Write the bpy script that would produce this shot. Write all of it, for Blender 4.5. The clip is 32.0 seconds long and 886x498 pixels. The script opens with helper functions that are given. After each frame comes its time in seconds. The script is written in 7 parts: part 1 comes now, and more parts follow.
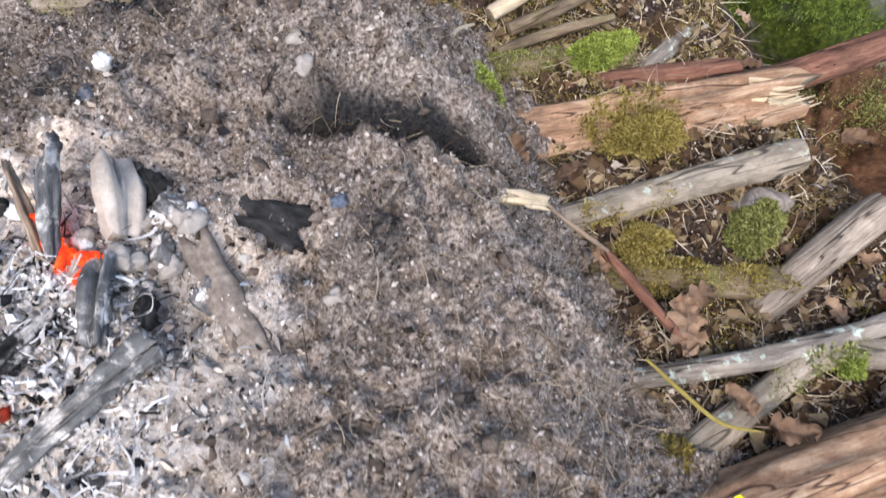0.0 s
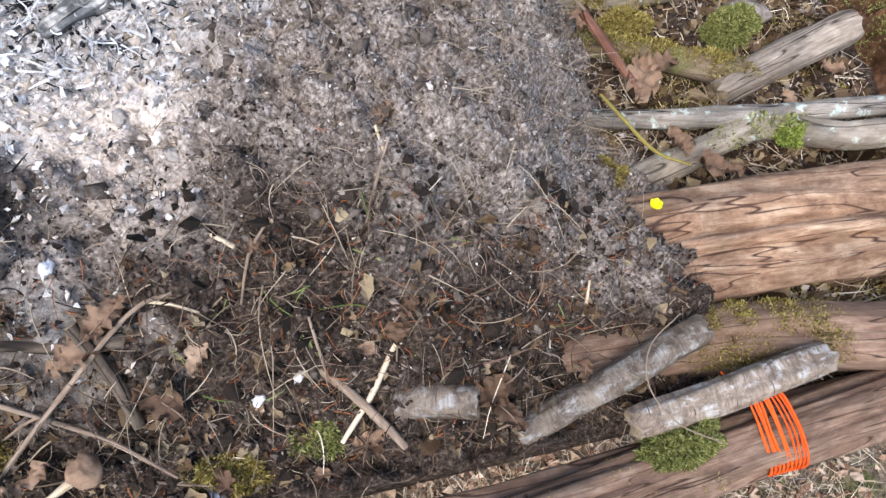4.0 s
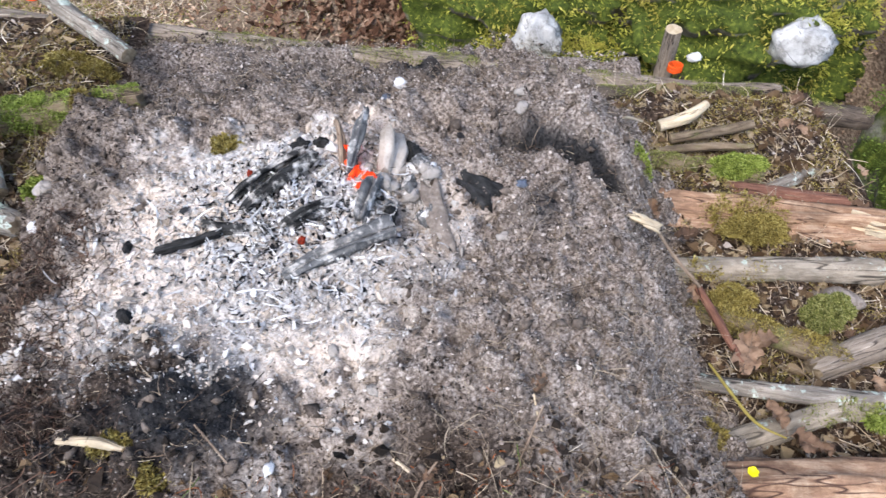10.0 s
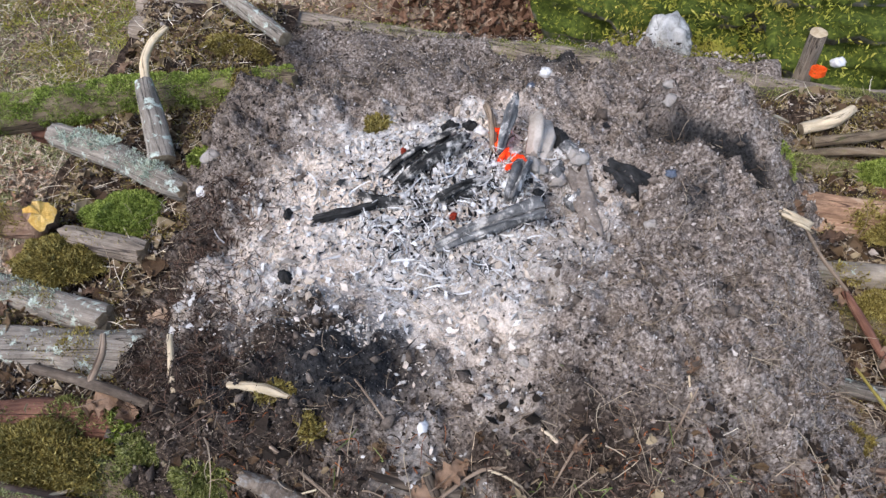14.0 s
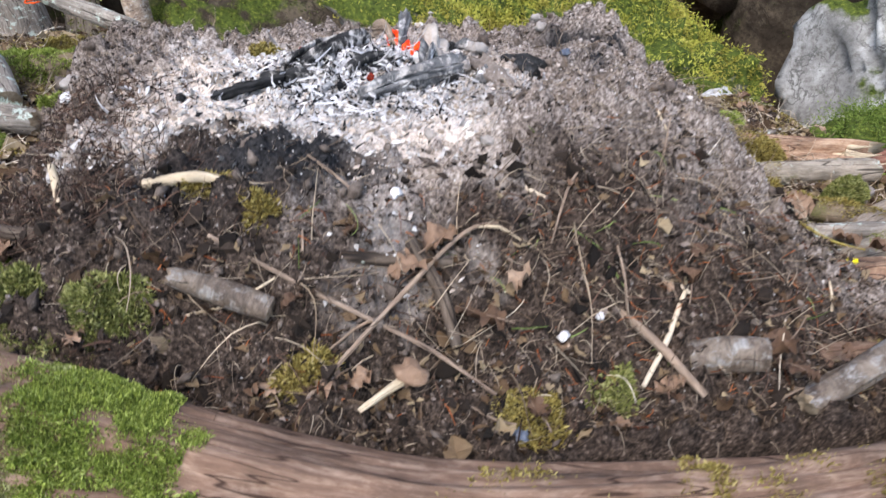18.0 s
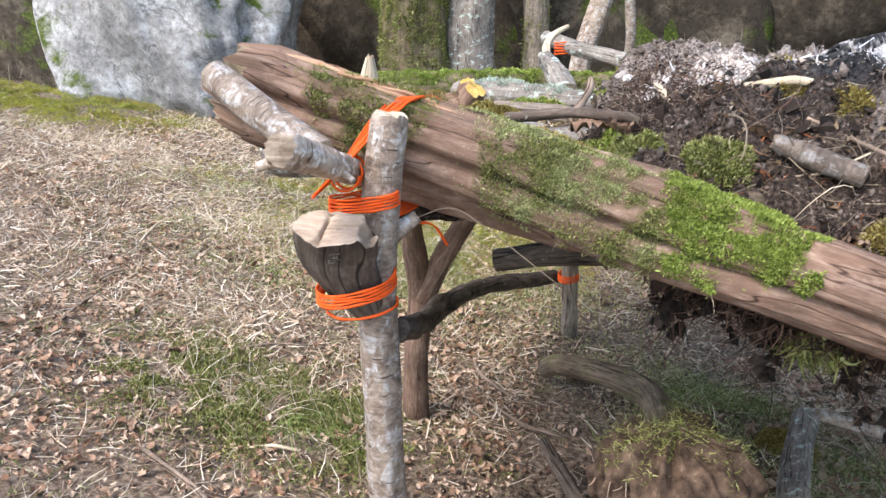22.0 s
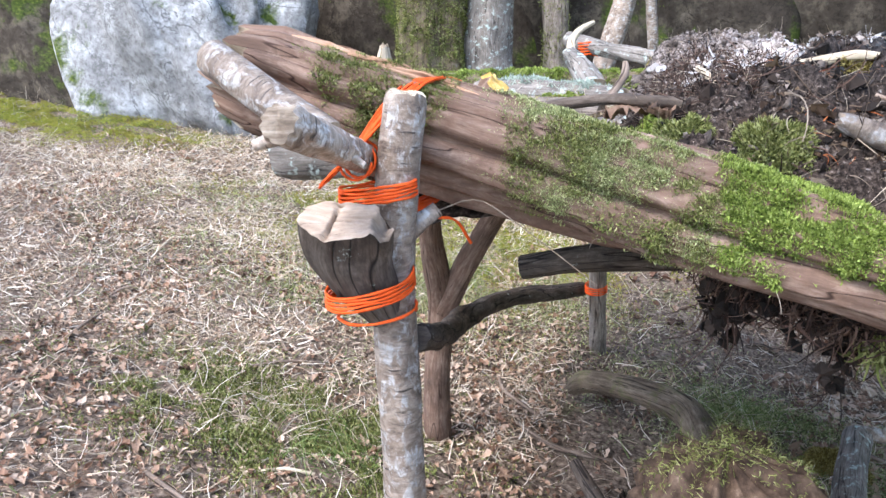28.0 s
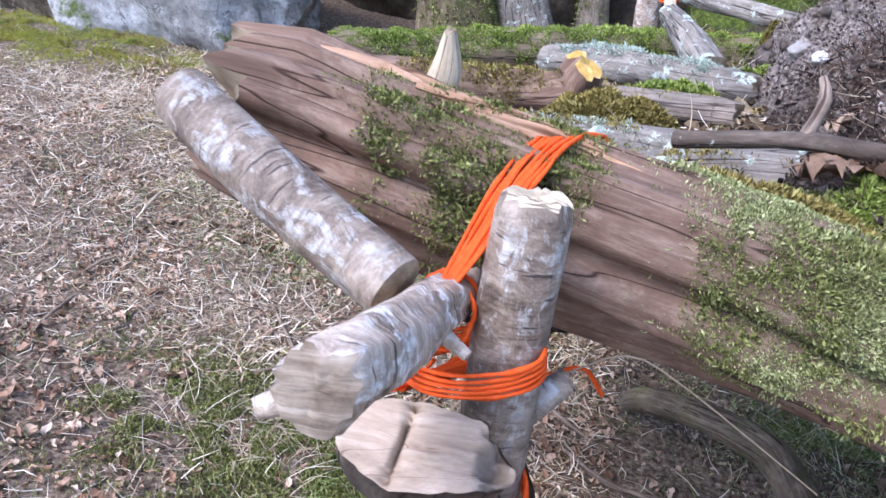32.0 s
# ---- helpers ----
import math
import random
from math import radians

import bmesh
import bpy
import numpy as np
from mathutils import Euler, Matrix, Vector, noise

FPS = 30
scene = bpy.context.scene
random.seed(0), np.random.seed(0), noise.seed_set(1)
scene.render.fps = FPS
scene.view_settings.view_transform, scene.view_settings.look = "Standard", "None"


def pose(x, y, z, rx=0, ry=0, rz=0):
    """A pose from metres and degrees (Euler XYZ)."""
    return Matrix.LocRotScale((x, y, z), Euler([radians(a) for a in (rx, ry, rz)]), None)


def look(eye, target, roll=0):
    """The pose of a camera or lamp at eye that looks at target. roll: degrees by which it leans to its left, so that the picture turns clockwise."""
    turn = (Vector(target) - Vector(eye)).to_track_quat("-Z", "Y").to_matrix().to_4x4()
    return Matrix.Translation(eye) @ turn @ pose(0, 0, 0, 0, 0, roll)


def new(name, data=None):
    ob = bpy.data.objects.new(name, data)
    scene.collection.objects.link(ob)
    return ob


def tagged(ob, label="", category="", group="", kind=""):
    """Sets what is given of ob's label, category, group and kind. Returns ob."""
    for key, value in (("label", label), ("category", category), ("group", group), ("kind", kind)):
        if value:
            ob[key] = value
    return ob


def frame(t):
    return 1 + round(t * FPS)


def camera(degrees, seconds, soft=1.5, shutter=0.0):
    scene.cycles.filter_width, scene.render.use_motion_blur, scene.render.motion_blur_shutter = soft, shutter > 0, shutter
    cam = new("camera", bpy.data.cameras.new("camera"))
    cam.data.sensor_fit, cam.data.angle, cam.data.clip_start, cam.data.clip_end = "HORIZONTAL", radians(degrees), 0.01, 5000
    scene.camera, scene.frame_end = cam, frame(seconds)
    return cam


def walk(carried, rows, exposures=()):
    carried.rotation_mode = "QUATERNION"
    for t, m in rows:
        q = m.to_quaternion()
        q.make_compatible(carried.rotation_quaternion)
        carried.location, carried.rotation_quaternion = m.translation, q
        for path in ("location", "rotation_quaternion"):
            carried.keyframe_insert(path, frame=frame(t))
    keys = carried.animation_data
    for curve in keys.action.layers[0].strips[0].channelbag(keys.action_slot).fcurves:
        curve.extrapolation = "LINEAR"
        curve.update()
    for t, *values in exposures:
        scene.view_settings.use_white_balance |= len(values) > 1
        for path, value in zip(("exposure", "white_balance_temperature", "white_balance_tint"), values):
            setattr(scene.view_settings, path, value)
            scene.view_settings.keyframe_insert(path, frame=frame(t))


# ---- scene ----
cam = camera(61.4, 32.0, soft=1.45, shutter=0.3)
EXPOSURES = [(t, e, k, m) for t, e, k, m in ((0.0, 1.46, 6900, 13), (2.0, 1.36, 6750, 11), (3.0, 1.5, 6700, 11), (6.0, 1.18, 6600, 13), (7.5, 1.12, 6600, 13), (9.0, 1.6, 6600, 12), (11.0, 1.26, 6600, 12), (13.0, 1.2, 6600, 12), (16.0, 0.92, 6600, 13), (18.0, 1.4, 6600, 13), (19.0, 1.85, 6700, 12), (20.5, 1.98, 6700, 12), (24.0, 1.6, 6600, 14), (27.0, 1.98, 6150, 12), (28.5, 1.95, 6000, 14), (30.0, 1.8, 5850, 18), (31.5, 1.78, 5740, 19), (32.0, 1.68, 5700, 19))]
PATH = [
    (0, (-0.013, -0.009, 1.676), (0.379, 0.757, -0.13), 4.1),
    (0.5, (-0.015, -0.116, 1.669), (0.338, 0.673, -0.134), 0.8),
    (1, (-0.027, -0.185, 1.668), (0.346, 0.643, -0.114), 1.0),
    (1.5, (-0.056, -0.243, 1.654), (0.333, 0.59, -0.122), 2.3),
    (2, (-0.021, -0.286, 1.63), (0.305, 0.524, -0.17), 0.9),
    (2.5, (0.009, -0.347, 1.626), (0.311, 0.456, -0.181), 1.5),
    (3, (-0.007, -0.417, 1.631), (0.253, 0.389, -0.181), 1.2),
    (3.5, (-0.018, -0.467, 1.632), (0.208, 0.357, -0.177), 0.5),
    (5.5, (-0.041, -0.485, 1.685), (0.184, 0.393, -0.098), 2.7),
    (6, (-0.02, -0.487, 1.695), (0.183, 0.406, -0.083), 0.9),
    (6.5, (-0.002, -0.474, 1.707), (0.194, 0.425, -0.069), 0.6),
    (7, (0.006, -0.464, 1.733), (0.199, 0.47, -0.025), 0.4),
    (7.5, (0.002, -0.457, 1.758), (0.22, 0.519, 0.026), 1.5),
    (8, (-0.001, -0.454, 1.784), (0.243, 0.57, 0.084), 1.4),
    (8.5, (-0.011, -0.454, 1.805), (0.21, 0.609, 0.125), 0.6),
    (9, (-0.037, -0.45, 1.845), (0.138, 0.676, 0.202), 0.2),
    (9.5, (-0.067, -0.452, 1.884), (0.059, 0.728, 0.274), -0.4),
    (10, (-0.124, -0.465, 1.907), (-0.058, 0.747, 0.318), -1.0),
    (10.5, (-0.173, -0.477, 1.916), (-0.162, 0.75, 0.337), -1.9),
    (11, (-0.193, -0.489, 1.918), (-0.218, 0.741, 0.341), -2.2),
    (11.5, (-0.217, -0.507, 1.921), (-0.31, 0.733, 0.355), -4.0),
    (12, (-0.235, -0.515, 1.927), (-0.369, 0.735, 0.371), -5.1),
    (12.5, (-0.228, -0.508, 1.926), (-0.368, 0.742, 0.372), -5.8),
    (13, (-0.219, -0.503, 1.916), (-0.355, 0.727, 0.345), -5.6),
    (13.5, (-0.228, -0.514, 1.909), (-0.378, 0.71, 0.334), -6.0),
    (15.5, (-0.289, -0.56, 1.82), (-0.418, 0.738, 0.303), -2.4),
    (16, (-0.399, -0.618, 1.722), (-0.458, 0.7, 0.218), -1.4),
    (16.5, (-0.447, -0.673, 1.69), (-0.318, 0.707, 0.248), 0.7),
    (17, (-0.458, -0.798, 1.63), (-0.317, 0.675, 0.285), -0.0),
    (17.5, (-0.441, -0.871, 1.553), (-0.196, 0.691, 0.329), 1.2),
    (18, (-0.491, -0.859, 1.348), (-0.049, 0.788, 0.303), 2.4),
    (18.5, (-0.516, -0.952, 1.181), (-0.136, 0.772, 0.239), 1.8),
    (19, (-0.538, -1.072, 1.144), (-0.237, 0.712, 0.292), 0.3),
    (19.5, (-0.535, -1.125, 1.133), (-0.327, 0.69, 0.318), -0.8),
    (20, (-0.624, -1.145, 1.116), (-0.684, 0.703, 0.354), -2.1),
    (20.5, (-0.7, -1.146, 1.132), (-0.962, 0.701, 0.412), -1.6),
    (21, (-0.757, -1.162, 1.15), (-1.132, 0.686, 0.482), -1.1),
    (21.5, (-0.777, -1.173, 1.14), (-1.192, 0.667, 0.477), -1.2),
    (22, (-0.796, -1.167, 1.092), (-1.246, 0.664, 0.422), -1.3),
    (22.5, (-0.824, -1.138, 1.052), (-1.323, 0.693, 0.421), -1.8),
    (23, (-0.841, -1.096, 0.996), (-1.347, 0.741, 0.387), -1.4),
    (23.5, (-0.833, -1.079, 0.965), (-1.319, 0.765, 0.362), -1.3),
    (24, (-0.822, -1.058, 0.905), (-1.295, 0.744, 0.177), -0.7),
    (24.5, (-0.799, -1.072, 0.841), (-1.229, 0.694, 0.007), -0.7),
    (26.5, (-0.82, -1.102, 0.851), (-1.24, 0.66, 0.003), 0.0),
    (27, (-0.827, -1.088, 0.936), (-1.301, 0.718, 0.219), -1.9),
    (27.5, (-0.822, -1.079, 0.998), (-1.289, 0.752, 0.344), -1.5),
    (28, (-0.823, -1.083, 1.032), (-1.325, 0.752, 0.417), -2.4),
    (28.5, (-0.823, -1.085, 1.044), (-1.362, 0.747, 0.45), -2.4),
    (29, (-0.807, -1.062, 1.045), (-1.338, 0.769, 0.44), -2.7),
    (29.5, (-0.826, -1.03, 1.071), (-1.481, 0.696, 0.302), -3.1),
    (30, (-0.886, -0.91, 1.096), (-1.44, 0.81, 0.238), -1.2),
    (30.5, (-0.945, -0.807, 1.068), (-1.429, 0.894, 0.133), 0.1),
    (31, (-0.985, -0.733, 1.062), (-1.452, 0.939, 0.07), -0.5),
    (31.5, (-0.999, -0.706, 1.075), (-1.455, 1.019, 0.17), -0.6),
    (32, (-1.01, -0.719, 1.103), (-1.497, 1.026, 0.255), -0.6),
]
walk(cam, [(t, look(*row)) for t, *row in PATH], EXPOSURES)

# ---------------------------------------------------------------- world and light
world = bpy.data.worlds.new("world")
scene.world = world
world.use_nodes = True
wn = world.node_tree
sky = wn.nodes.new("ShaderNodeTexSky")
sky.sky_type = "NISHITA"
sky.sun_disc = False
sky.sun_elevation = radians(55)
sky.sun_rotation = radians(216)
sky.air_density, sky.dust_density, sky.ozone_density = 1.0, 1.5, 1.0
wn.links.new(sky.outputs[0], wn.nodes["Background"].inputs[0])
wn.nodes["Background"].inputs[1].default_value = 0.15
sun = new("sun", bpy.data.lights.new("sun", "SUN"))
sun.data.energy, sun.data.angle, sun.data.color = 1.15, radians(30), (1.0, 0.985, 0.97)
sun.matrix_world = look((0, 0, 0), (0.345, 0.475, -0.81))


# ---------------------------------------------------------------- materials
def mat(name, build, bump=0.3, rough=0.85, spec=0.25):
    """build(nodes, link, out) returns the colour socket and the height socket (or None)."""
    m = bpy.data.materials.new(name)
    m.use_nodes = True
    t = m.node_tree
    b = t.nodes["Principled BSDF"]
    b.inputs["Roughness"].default_value = rough
    b.inputs["Specular IOR Level"].default_value = spec
    col, height = build(N(t))
    t.links.new(col, b.inputs["Base Color"])
    if height is not None and bump:
        bp = t.nodes.new("ShaderNodeBump")
        bp.inputs["Strength"].default_value = bump
        bp.inputs["Distance"].default_value = 0.004
        t.links.new(height, bp.inputs["Height"])
        t.links.new(bp.outputs[0], b.inputs["Normal"])
    return m


class N:
    """Shortcuts for shader nodes."""

    def __init__(self, tree):
        self.t = tree

    def put(self, kind, **sockets):
        n = self.t.nodes.new(kind)
        for k, v in sockets.items():
            self.set(n.inputs[k], v)
        return n

    def set(self, socket, v):
        if isinstance(v, bpy.types.NodeSocket):
            self.t.links.new(v, socket)
        else:
            socket.default_value = v

    def uv(self, sx, sy):
        tc = self.t.nodes.new("ShaderNodeTexCoord")
        mp = self.t.nodes.new("ShaderNodeMapping")
        mp.inputs["Scale"].default_value = (sx, sy, 1)
        self.t.links.new(tc.outputs["UV"], mp.inputs[0])
        return mp.outputs[0]

    def obj(self, s=1.0):
        tc = self.t.nodes.new("ShaderNodeTexCoord")
        mp = self.t.nodes.new("ShaderNodeMapping")
        mp.inputs["Scale"].default_value = (s, s, s)
        self.t.links.new(tc.outputs["Object"], mp.inputs[0])
        return mp.outputs[0]

    def noise(self, vec, scale, detail=5.0, rough=0.6, dist=0.0):
        n = self.t.nodes.new("ShaderNodeTexNoise")
        self.t.links.new(vec, n.inputs["Vector"])
        n.inputs["Scale"].default_value = scale
        n.inputs["Detail"].default_value = detail
        n.inputs["Roughness"].default_value = rough
        n.inputs["Distortion"].default_value = dist
        return n.outputs["Fac"]

    def voro(self, vec, scale, out="Distance"):
        n = self.t.nodes.new("ShaderNodeTexVoronoi")
        self.t.links.new(vec, n.inputs["Vector"])
        n.inputs["Scale"].default_value = scale
        return n.outputs[out]

    def ramp(self, fac, *stops):
        n = self.t.nodes.new("ShaderNodeValToRGB")
        self.t.links.new(fac, n.inputs[0])
        e = n.color_ramp.elements
        while len(e) < len(stops):
            e.new(0.5)
        for k, (p, c) in zip(e, stops):
            k.position = p
            k.color = (*c, 1) if len(c) == 3 else c
        return n.outputs[0]

    def mix(self, fac, a, b, mode="MIX"):
        n = self.t.nodes.new("ShaderNodeMix")
        n.data_type = "RGBA"
        n.blend_type = mode
        self.set(n.inputs[0], fac)
        self.set(n.inputs[6], a if isinstance(a, bpy.types.NodeSocket) else (*a, 1))
        self.set(n.inputs[7], b if isinstance(b, bpy.types.NodeSocket) else (*b, 1))
        return n.outputs[2]

    def math(self, op, a, b=0.0):
        n = self.t.nodes.new("ShaderNodeMath")
        n.operation = op
        self.set(n.inputs[0], a)
        self.set(n.inputs[1], b)
        return n.outputs[0]

    def step(self, v, lo, hi):
        n = self.t.nodes.new("ShaderNodeMapRange")
        n.interpolation_type = "SMOOTHSTEP"
        self.set(n.inputs[0], v)
        n.inputs[1].default_value, n.inputs[2].default_value = lo, hi
        return n.outputs[0]

    def attr(self, name):
        n = self.t.nodes.new("ShaderNodeAttribute")
        n.attribute_name = name
        return n.outputs["Fac"]

    def island(self):
        return self.t.nodes.new("ShaderNodeNewGeometry").outputs["Random Per Island"]

    def rnd(self):
        return self.t.nodes.new("ShaderNodeObjectInfo").outputs["Random"]


def bark(name, dark, mid, light, moss=0.0, lichen=0.0, stretch=7.0, mosscol=(0.115, 0.125, 0.035), bump=0.6, dust=0.0, split=0.6, even=1.35):
    """Wood or bark whose grain runs along the log; moss: how much green film; lichen: pale spots."""

    def build(n):
        v = n.uv(1, 1)
        fibre = n.noise(n.uv(stretch * 26, 15), 1.0, 6, 0.75, 0.6)
        broad = n.noise(n.uv(stretch * 7, 11.0), 1.0, 8, 0.76, 1.6)
        grain = n.math("ADD", n.math("MULTIPLY", fibre, 0.5), n.math("MULTIPLY", broad, 0.5))
        big = n.noise(v, 9, 5, 0.65)
        col = n.ramp(grain, (0.5 - 0.14 * even, dark), (0.49, mid), (0.5 + 0.13 * even, light))
        tone = n.ramp(big, (0.28, (0.5, 0.5, 0.5)), (0.72, (1.35, 1.3, 1.25)))
        col = n.mix(1.0, col, tone, "MULTIPLY")
        gap = n.math("ABSOLUTE", n.math("SUBTRACT", n.noise(n.uv(stretch * 7, 2.6), 1.0, 2, 0.5, 0.25), 0.5))
        crack = n.step(gap, 0.0, 0.034 - 0.027 * split)
        col = n.mix(crack, tuple(c * split for c in dark), col)
        if lichen:
            s = n.step(n.noise(v, 34, 5, 0.7), 0.70 - 0.3 * lichen, 0.74 - 0.25 * lichen)
            col = n.mix(s, col, n.ramp(n.noise(v, 120), (0.3, (0.30, 0.36, 0.30)), (0.7, (0.58, 0.63, 0.55))))
        if moss:
            s = n.math("MULTIPLY", n.step(n.noise(v, 16, 6, 0.75), 0.66 - 0.3 * moss, 0.80 - 0.2 * moss), 0.85)
            col = n.mix(s, col, n.ramp(n.noise(v, 150), (0.3, tuple(c * 0.55 for c in mosscol)), (0.7, tuple(c * 1.6 for c in mosscol))))
        if dust:
            s = n.step(n.noise(v, 60, 5, 0.7), 0.62 - 0.3 * dust, 0.7 - 0.2 * dust)
            col = n.mix(s, col, (0.5, 0.46, 0.42))
        h = n.math("ADD", n.math("MULTIPLY", grain, 0.8), n.math("MULTIPLY", crack, 0.5))
        return col, h

    return mat(name, build, bump, 0.88, 0.2)


def birch(name, tone=1.0):
    """Pale ringed bark with dark lenticels across the stem."""

    def build(n):
        v = n.uv(1, 1)
        rings = n.noise(n.uv(30, 160), 1.0, 4, 0.6)
        big = n.noise(v, 26, 6, 0.75, 0.5)
        patchy = n.noise(n.uv(60, 35), 1.0, 6, 0.75, 0.4)
        col = n.ramp(big, (0.34, (0.11 * tone, 0.074 * tone, 0.052 * tone)), (0.5, (0.31 * tone, 0.235 * tone, 0.172 * tone)), (0.66, (0.52 * tone, 0.425 * tone, 0.33 * tone)))
        col = n.mix(n.step(patchy, 0.50, 0.62), col, n.ramp(rings, (0.35, (0.42 * tone, 0.38 * tone, 0.33 * tone)), (0.65, (0.68 * tone, 0.65 * tone, 0.6 * tone))))
        col = n.mix(1.0, col, n.ramp(n.noise(n.uv(38, 130), 1.0, 5, 0.7, 1.2), (0.34, (0.62, 0.6, 0.58)), (0.52, (1.0, 1.0, 1.0)), (0.68, (1.2, 1.18, 1.16))), "MULTIPLY")
        col = n.mix(n.step(n.noise(n.uv(22, 190), 1.0, 2), 0.64, 0.69), col, (0.06, 0.045, 0.035))
        return col, n.math("ADD", n.math("MULTIPLY", rings, 0.6), n.math("MULTIPLY", patchy, 0.6))

    return mat(name, build, 0.9, 0.6, 0.35)


def endgrain(name, a, b, c):
    def build(n):
        v = n.uv(1, 1)
        r = n.t.nodes.new("ShaderNodeTexWave")
        r.wave_type, r.rings_direction = "RINGS", "SPHERICAL"
        n.t.links.new(v, r.inputs["Vector"])
        r.inputs["Scale"].default_value = 110
        r.inputs["Distortion"].default_value = 3.0
        r.inputs["Detail"].default_value = 3
        col = n.ramp(n.noise(v, 60, 5, 0.7), (0.3, a), (0.5, b), (0.72, c))
        col = n.mix(n.math("MULTIPLY", r.outputs["Fac"], 0.16), col, tuple(k * 0.6 for k in b))
        return col, n.noise(v, 200)

    return mat(name, build, 0.4, 0.8, 0.2)


def mottled(name, cols, scale=120.0, island=0.5, rough=0.9, bump=0.4, spec=0.2):
    """Small loose stuff: each piece gets its own tone."""

    def build(n):
        v = n.obj()
        f = n.math("ADD", n.math("MULTIPLY", n.island(), island), n.math("MULTIPLY", n.noise(v, scale, 4, 0.65), 1.0 - island))
        col = n.ramp(f, *[(0.15 + 0.7 * i / (len(cols) - 1), c) for i, c in enumerate(cols)])
        return col, n.noise(v, scale * 2)

    return mat(name, build, bump, rough, spec)


def rock(name, grey, pale, moss):
    def build(n):
        v = n.obj()
        col = n.ramp(n.noise(v, 5, 8, 0.7), (0.3, tuple(c * 0.5 for c in grey)), (0.5, grey), (0.68, pale))
        col = n.mix(n.step(n.voro(v, 22), 0.0, 0.12), tuple(c * 0.35 for c in grey), col)
        col = n.mix(1.0, col, n.ramp(n.noise(v, 30, 6, 0.75), (0.32, (0.45, 0.43, 0.4)), (0.52, (1.0, 1.0, 1.0)), (0.7, (1.2, 1.2, 1.2))), "MULTIPLY")
        col = n.mix(n.step(n.math("ABSOLUTE", n.math("SUBTRACT", n.noise(v, 2.6, 6, 0.6, 0.8), 0.5)), 0.0, 0.012), tuple(c * 0.5 for c in grey), col)
        if moss:
            nz = n.t.nodes.new("ShaderNodeNewGeometry").outputs["Normal"]
            sp = n.t.nodes.new("ShaderNodeSeparateXYZ")
            n.t.links.new(nz, sp.inputs[0])
            up = n.math("ADD", n.math("MULTIPLY", sp.outputs[2], 0.35), n.noise(v, 3.2, 6, 0.65))
            s = n.step(up, 0.86 - 0.5 * moss, 0.98 - 0.5 * moss)
            col = n.mix(s, col, n.ramp(n.noise(v, 60, 5), (0.3, (0.018, 0.03, 0.006)), (0.55, (0.07, 0.095, 0.015)), (0.75, (0.19, 0.21, 0.035))))
        return col, n.noise(v, 25, 8, 0.7)

    return mat(name, build, 0.8, 0.9, 0.2)


M_ROT = bark("rotten_brown_wood", (0.055, 0.031, 0.021), (0.18, 0.115, 0.081), (0.45, 0.34, 0.26), moss=0.15, split=0.85, even=2.0)
M_SPLIT = bark("split_tan_wood", (0.075, 0.040, 0.028), (0.29, 0.18, 0.115), (0.58, 0.44, 0.31), stretch=6, split=0.85, even=1.25)
M_GREYWOOD = bark("weathered_grey_wood", (0.09, 0.07, 0.056), (0.26, 0.215, 0.17), (0.50, 0.44, 0.37), moss=0.1)
M_MOSSBARK = bark("mossy_bark", (0.06, 0.042, 0.028), (0.18, 0.135, 0.09), (0.36, 0.30, 0.22), moss=0.55)
M_LICHEN = bark("lichen_bark", (0.07, 0.06, 0.05), (0.22, 0.195, 0.165), (0.44, 0.41, 0.36), lichen=0.5, moss=0.15)
M_PALEBARK = bark("pale_grey_bark", (0.10, 0.083, 0.063), (0.28, 0.24, 0.188), (0.48, 0.425, 0.35), moss=0.3, lichen=0.35, stretch=4)
M_RED = bark("red_brown_wood", (0.055, 0.025, 0.017), (0.17, 0.08, 0.055), (0.33, 0.19, 0.13))
M_DARKBARK = bark("dark_bark", (0.03, 0.023, 0.018), (0.09, 0.07, 0.054), (0.21, 0.175, 0.14), lichen=0.2, stretch=4)
M_TWIG = bark("grey_brown_twig", (0.10, 0.07, 0.052), (0.26, 0.195, 0.145), (0.44, 0.36, 0.28))
M_BARE = bark("bare_pale_wood", (0.36, 0.28, 0.18), (0.60, 0.50, 0.35), (0.76, 0.68, 0.52))
M_BIRCH = birch("birch_bark")
M_BIRCHWHITE = birch("white_birch_bark", 1.3)
M_BIRCHDARK = birch("young_birch_bark", 0.75)
M_BIRCHBROWN = birch("brown_birch_bark", 0.45)


def chopped_build(n):
    grain = n.math("ADD", n.math("MULTIPLY", n.noise(n.uv(190, 14), 1.0, 5, 0.65, 0.4), 0.55), n.math("MULTIPLY", n.noise(n.uv(1, 1), 45, 5, 0.65), 0.45))
    return n.ramp(grain, (0.33, (0.06, 0.042, 0.028)), (0.46, (0.18, 0.135, 0.095)), (0.58, (0.31, 0.25, 0.185)), (0.7, (0.48, 0.42, 0.34))), grain


M_CHOPPED = mat("chopped_weathered_wood", chopped_build, 0.5, 0.85, 0.2)
M_TORNORANGE = bark("torn_orange_wood", (0.17, 0.085, 0.045), (0.42, 0.25, 0.15), (0.66, 0.48, 0.34), stretch=5, even=1.5)
M_TORN = bark("torn_pale_wood", (0.15, 0.105, 0.075), (0.36, 0.28, 0.21), (0.60, 0.50, 0.41), stretch=4, bump=0.3, split=1.2, even=1.9)
M_END = endgrain("cut_wood", (0.30, 0.22, 0.13), (0.47, 0.37, 0.24), (0.62, 0.53, 0.38))
M_ENDOLD = endgrain("old_cut_wood", (0.12, 0.085, 0.05), (0.26, 0.2, 0.13), (0.42, 0.34, 0.24))
